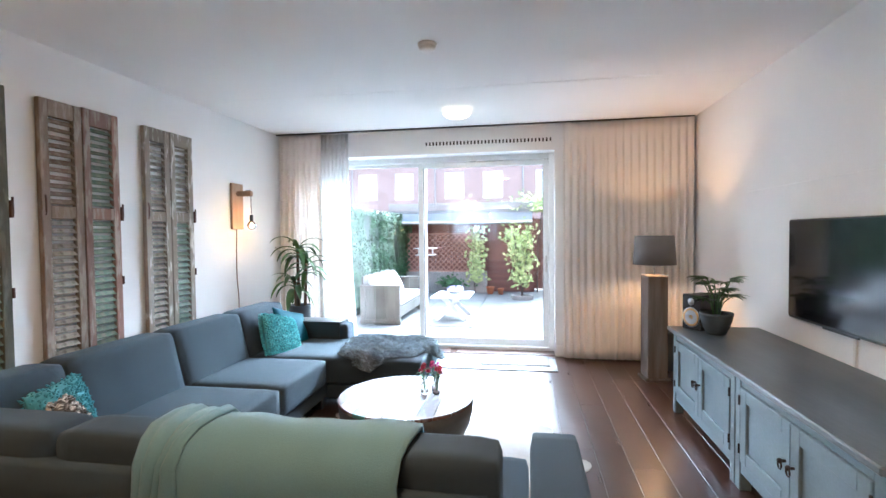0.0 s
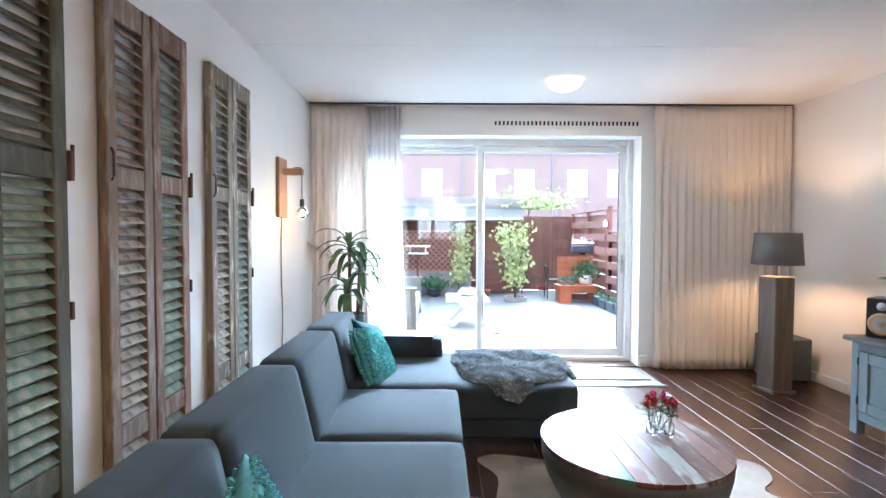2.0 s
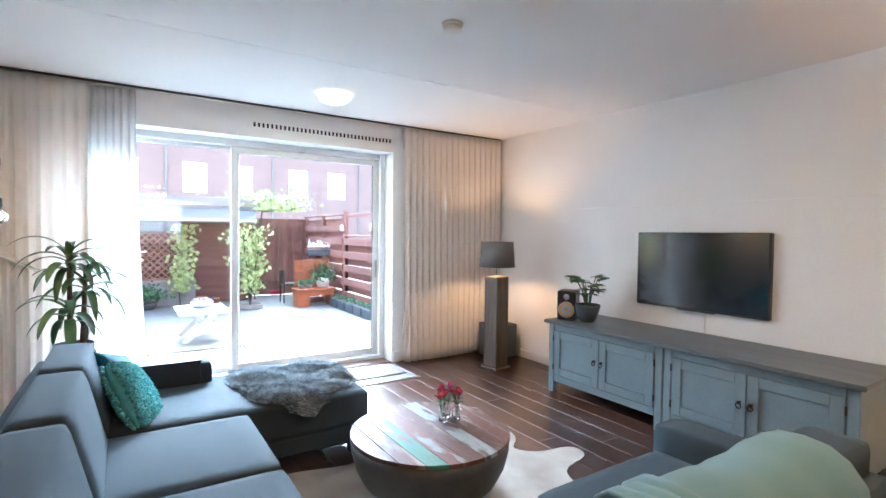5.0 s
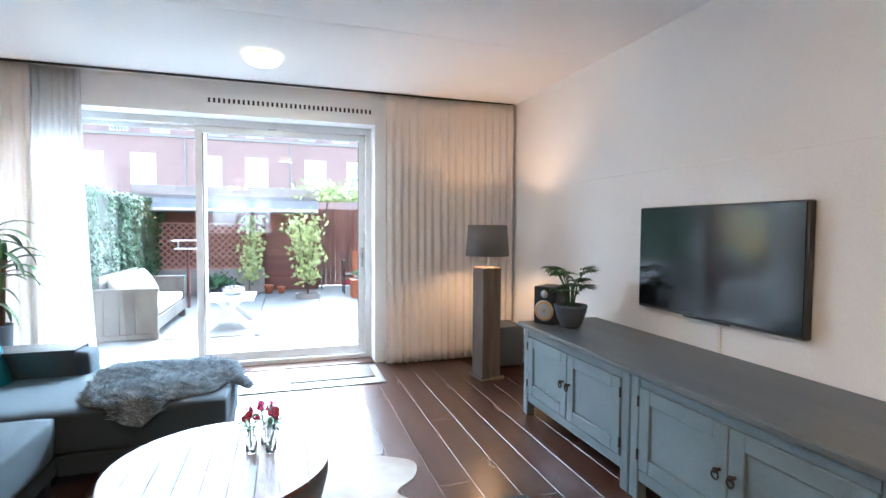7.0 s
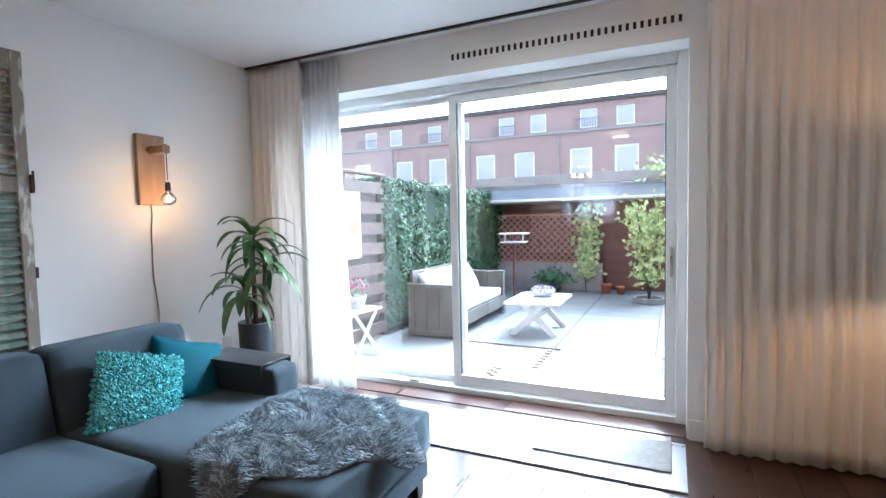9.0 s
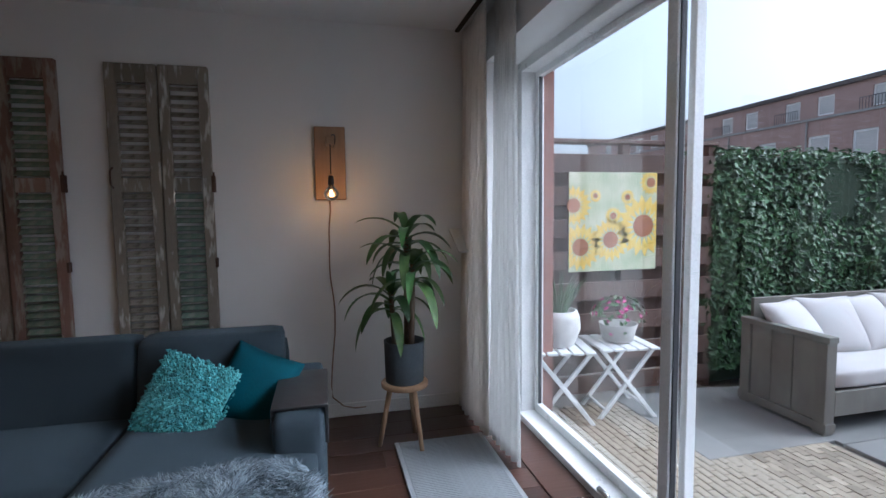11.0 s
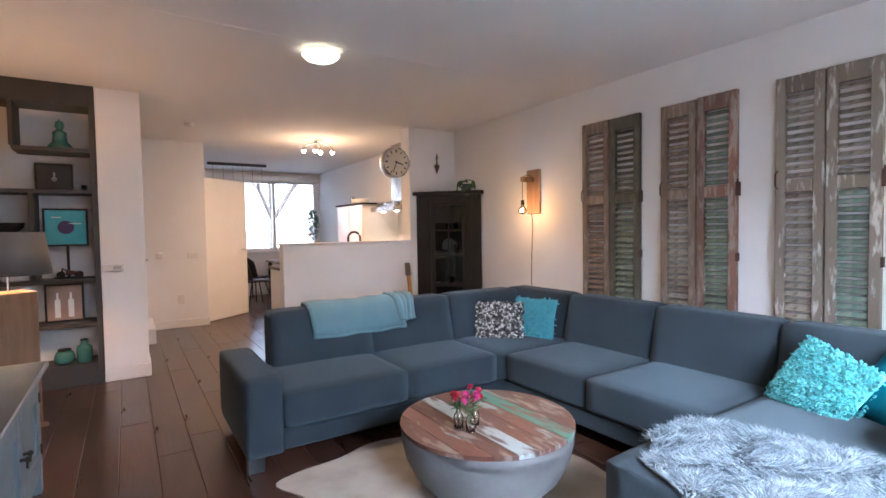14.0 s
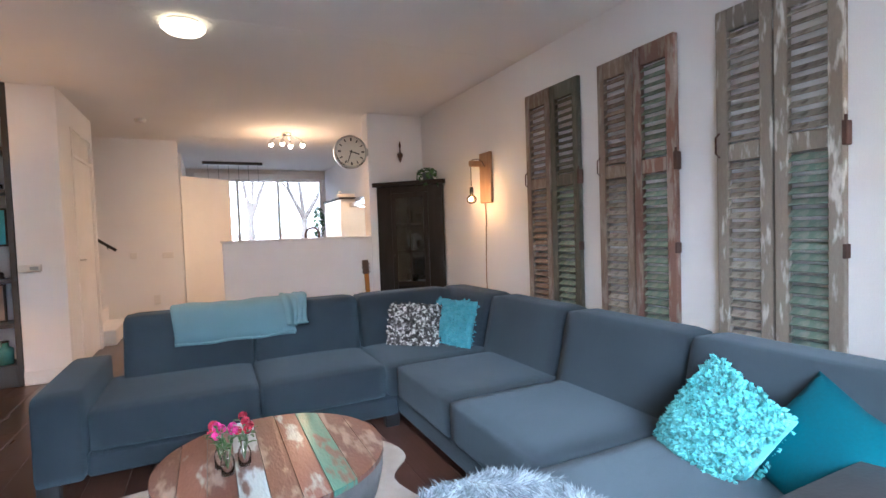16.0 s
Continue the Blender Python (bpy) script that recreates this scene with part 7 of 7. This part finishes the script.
# ---- the terrace of houses beyond ----
YH = 28.0
hs_ = thing("terraced_houses", (0, YH, G), "long red-brick terrace with white windows beyond the gardens", "building")
wins = []
x = -46.0
while x < 40:
    wins.append((x, x + 1.35, 3.75, 5.6))
    wins.append((x + 2.65, x + 4.0, 3.75, 5.6))
    x += 6.2
ups = []
x = -46.0
while x < 40:
    ups.append((x + 1.55, x + 2.6, 6.85, 8.0))
    ups.append((x + 3.7, x + 4.75, 6.85, 8.0))
    x += 5.3
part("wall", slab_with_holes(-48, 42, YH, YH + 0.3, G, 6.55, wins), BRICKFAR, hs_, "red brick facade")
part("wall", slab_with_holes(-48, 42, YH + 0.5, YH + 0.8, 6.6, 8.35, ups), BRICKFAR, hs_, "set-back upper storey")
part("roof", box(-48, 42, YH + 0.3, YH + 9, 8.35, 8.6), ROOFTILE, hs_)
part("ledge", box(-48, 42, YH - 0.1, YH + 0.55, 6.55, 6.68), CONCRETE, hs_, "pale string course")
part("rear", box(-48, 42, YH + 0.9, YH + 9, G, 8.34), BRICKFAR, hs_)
fm1 = bmesh.new()
box(-0.675, 0.675, 0.08, 0.14, -0.925, -0.80, 0, fm1)
box(-0.675, 0.675, 0.08, 0.14, 0.80, 0.925, 0, fm1)
box(-0.675, -0.55, 0.08, 0.14, -0.80, 0.80, 0, fm1)
box(0.55, 0.675, 0.08, 0.14, -0.80, 0.80, 0, fm1)
FM = link("window_frame", fm1, TRIM)
PM = link("pane", box(-0.55, 0.55, 0.11, 0.13, -0.80, 0.80), WINDARK)
fm2 = bmesh.new()
box(-0.525, 0.525, 0.08, 0.14, -0.575, -0.49, 0, fm2)
box(-0.525, 0.525, 0.08, 0.14, 0.49, 0.575, 0, fm2)
box(-0.525, -0.44, 0.08, 0.14, -0.49, 0.49, 0, fm2)
box(0.44, 0.525, 0.08, 0.14, -0.49, 0.49, 0, fm2)
FM2 = link("window_frame", fm2, TRIM)
PM2 = link("pane", box(-0.44, 0.44, 0.11, 0.13, -0.49, 0.49), WINDARK)
for group_, fm_, pm_, dy in ((wins, FM, PM, 0), (ups, FM2, PM2, 0.5)):
    for x0, x1, z0, z1 in group_:
        w_ = piece("window", fm_, hs_, ((x0 + x1) / 2, YH + dy, (z0 + z1) / 2))
        p_ = new("pane", pm_)
        p_.parent = w_
for x in range(-44, 42, 6):
    part("drainpipe", rod((x + 4.75, YH - 0.08, G), (x + 4.75, YH - 0.08, 6.5), 0.05, seg=8), CONCRETE, hs_)
for x0, x1, z0, z1 in ups[::2]:
    rb_ = box(x0 - 0.3, x1 + 0.3, YH - 0.05, YH - 0.02, 7.31, 7.35)
    for k in range(11):
        xb = x0 - 0.28 + k * (x1 - x0 + 0.56) / 10
        box(xb - 0.012, xb + 0.012, YH - 0.045, YH - 0.025, 6.68, 7.31, 0, rb_)
    part("balcony_rail", rb_, GREYFRAME, hs_, "slim dark balcony rail")
# street side
sb_ = thing("street_houses", (0, -34, -0.12), "low pale and brick houses across the street", "building")
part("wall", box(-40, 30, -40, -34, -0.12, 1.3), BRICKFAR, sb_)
part("wall", box(-40, 30, -40, -34.05, 1.42, 5.6), WALL, sb_, "pale rendered upper storey")
part("ledge", box(-40, 30, -34.05, -33.85, 1.30, 1.42), ZINC, sb_, "grey ledge above the brick base")
for k in range(9):
    part("window", box(-26 + k * 5, -23.6 + k * 5, -34.04, -33.98, 0.3, 1.2), WINDARK, sb_)


def bare_tree(x, y, h, seed):
    t = thing("street_tree", (x, y, -0.12), "bare branching street tree before the window", "tree")
    r_ = random.Random(seed)
    tb_ = bmesh.new()
    ends = []

    def grow(p, d, ln, rad, depth):
        q = p + d * ln
        rod(p, q, rad, rad * 0.7, 6, tb_)
        if depth == 0:
            ends.append(q)
            return
        for _ in range(3):
            nd = (d + Vector((r_.uniform(-0.8, 0.8), r_.uniform(-0.8, 0.8), r_.uniform(-0.1, 0.5)))).normalized()
            grow(q, nd, ln * 0.72, rad * 0.6, depth - 1)

    grow(Vector((x, y, -0.12)), Vector((0, 0, 1)), h, 0.16, 4)
    part("trunk", tb_, BAMBOO, t)
    part("crown", leaf_mass(500, 0.16, lambda q: ((lambda c_: (c_ + Vector((q.gauss(0, 0.35), q.gauss(0, 0.35), q.gauss(0, 0.3))), (q.gauss(0, 1), q.gauss(0, 1), 1)))(q.choice(ends))), seed), SHEDWOOD, t, "sparse reddish leaves")


bare_tree(0.9, -20.2, 2.0, 3)
bare_tree(-0.9, -19.4, 1.9, 5)

# ---- floor planks ----
PLW = 0.188
meshes = {}
for i in range(26):
    x0 = 0.0 + i * PLW
    wdt = min(PLW, EX - x0)
    if wdt < 0.03:
        break
    y = 0.0 - (0.7 if i % 3 == 0 else 0.0) - rng.uniform(0.0, 0.9)
    cuts = [0.0]
    while y > YB + 0.4:
        cuts.append(y)
        y -= rng.choice((2.0, 2.4, 1.8))
    cuts.append(YB)
    for a_, b2 in zip(cuts, cuts[1:]):
        ln = round(a_ - b2, 2)
        key = (round(wdt, 3), ln)
        if key not in meshes:
            meshes[key] = link("plank", box(-wdt / 2 + 0.0009, wdt / 2 - 0.0009, -ln / 2 + 0.0006, ln / 2 - 0.0006, -0.014, 0.0, 0.0016), FLOORWOOD)
        piece("plank", meshes[key], floor, (x0 + wdt / 2, (a_ + b2) / 2, 0.0))
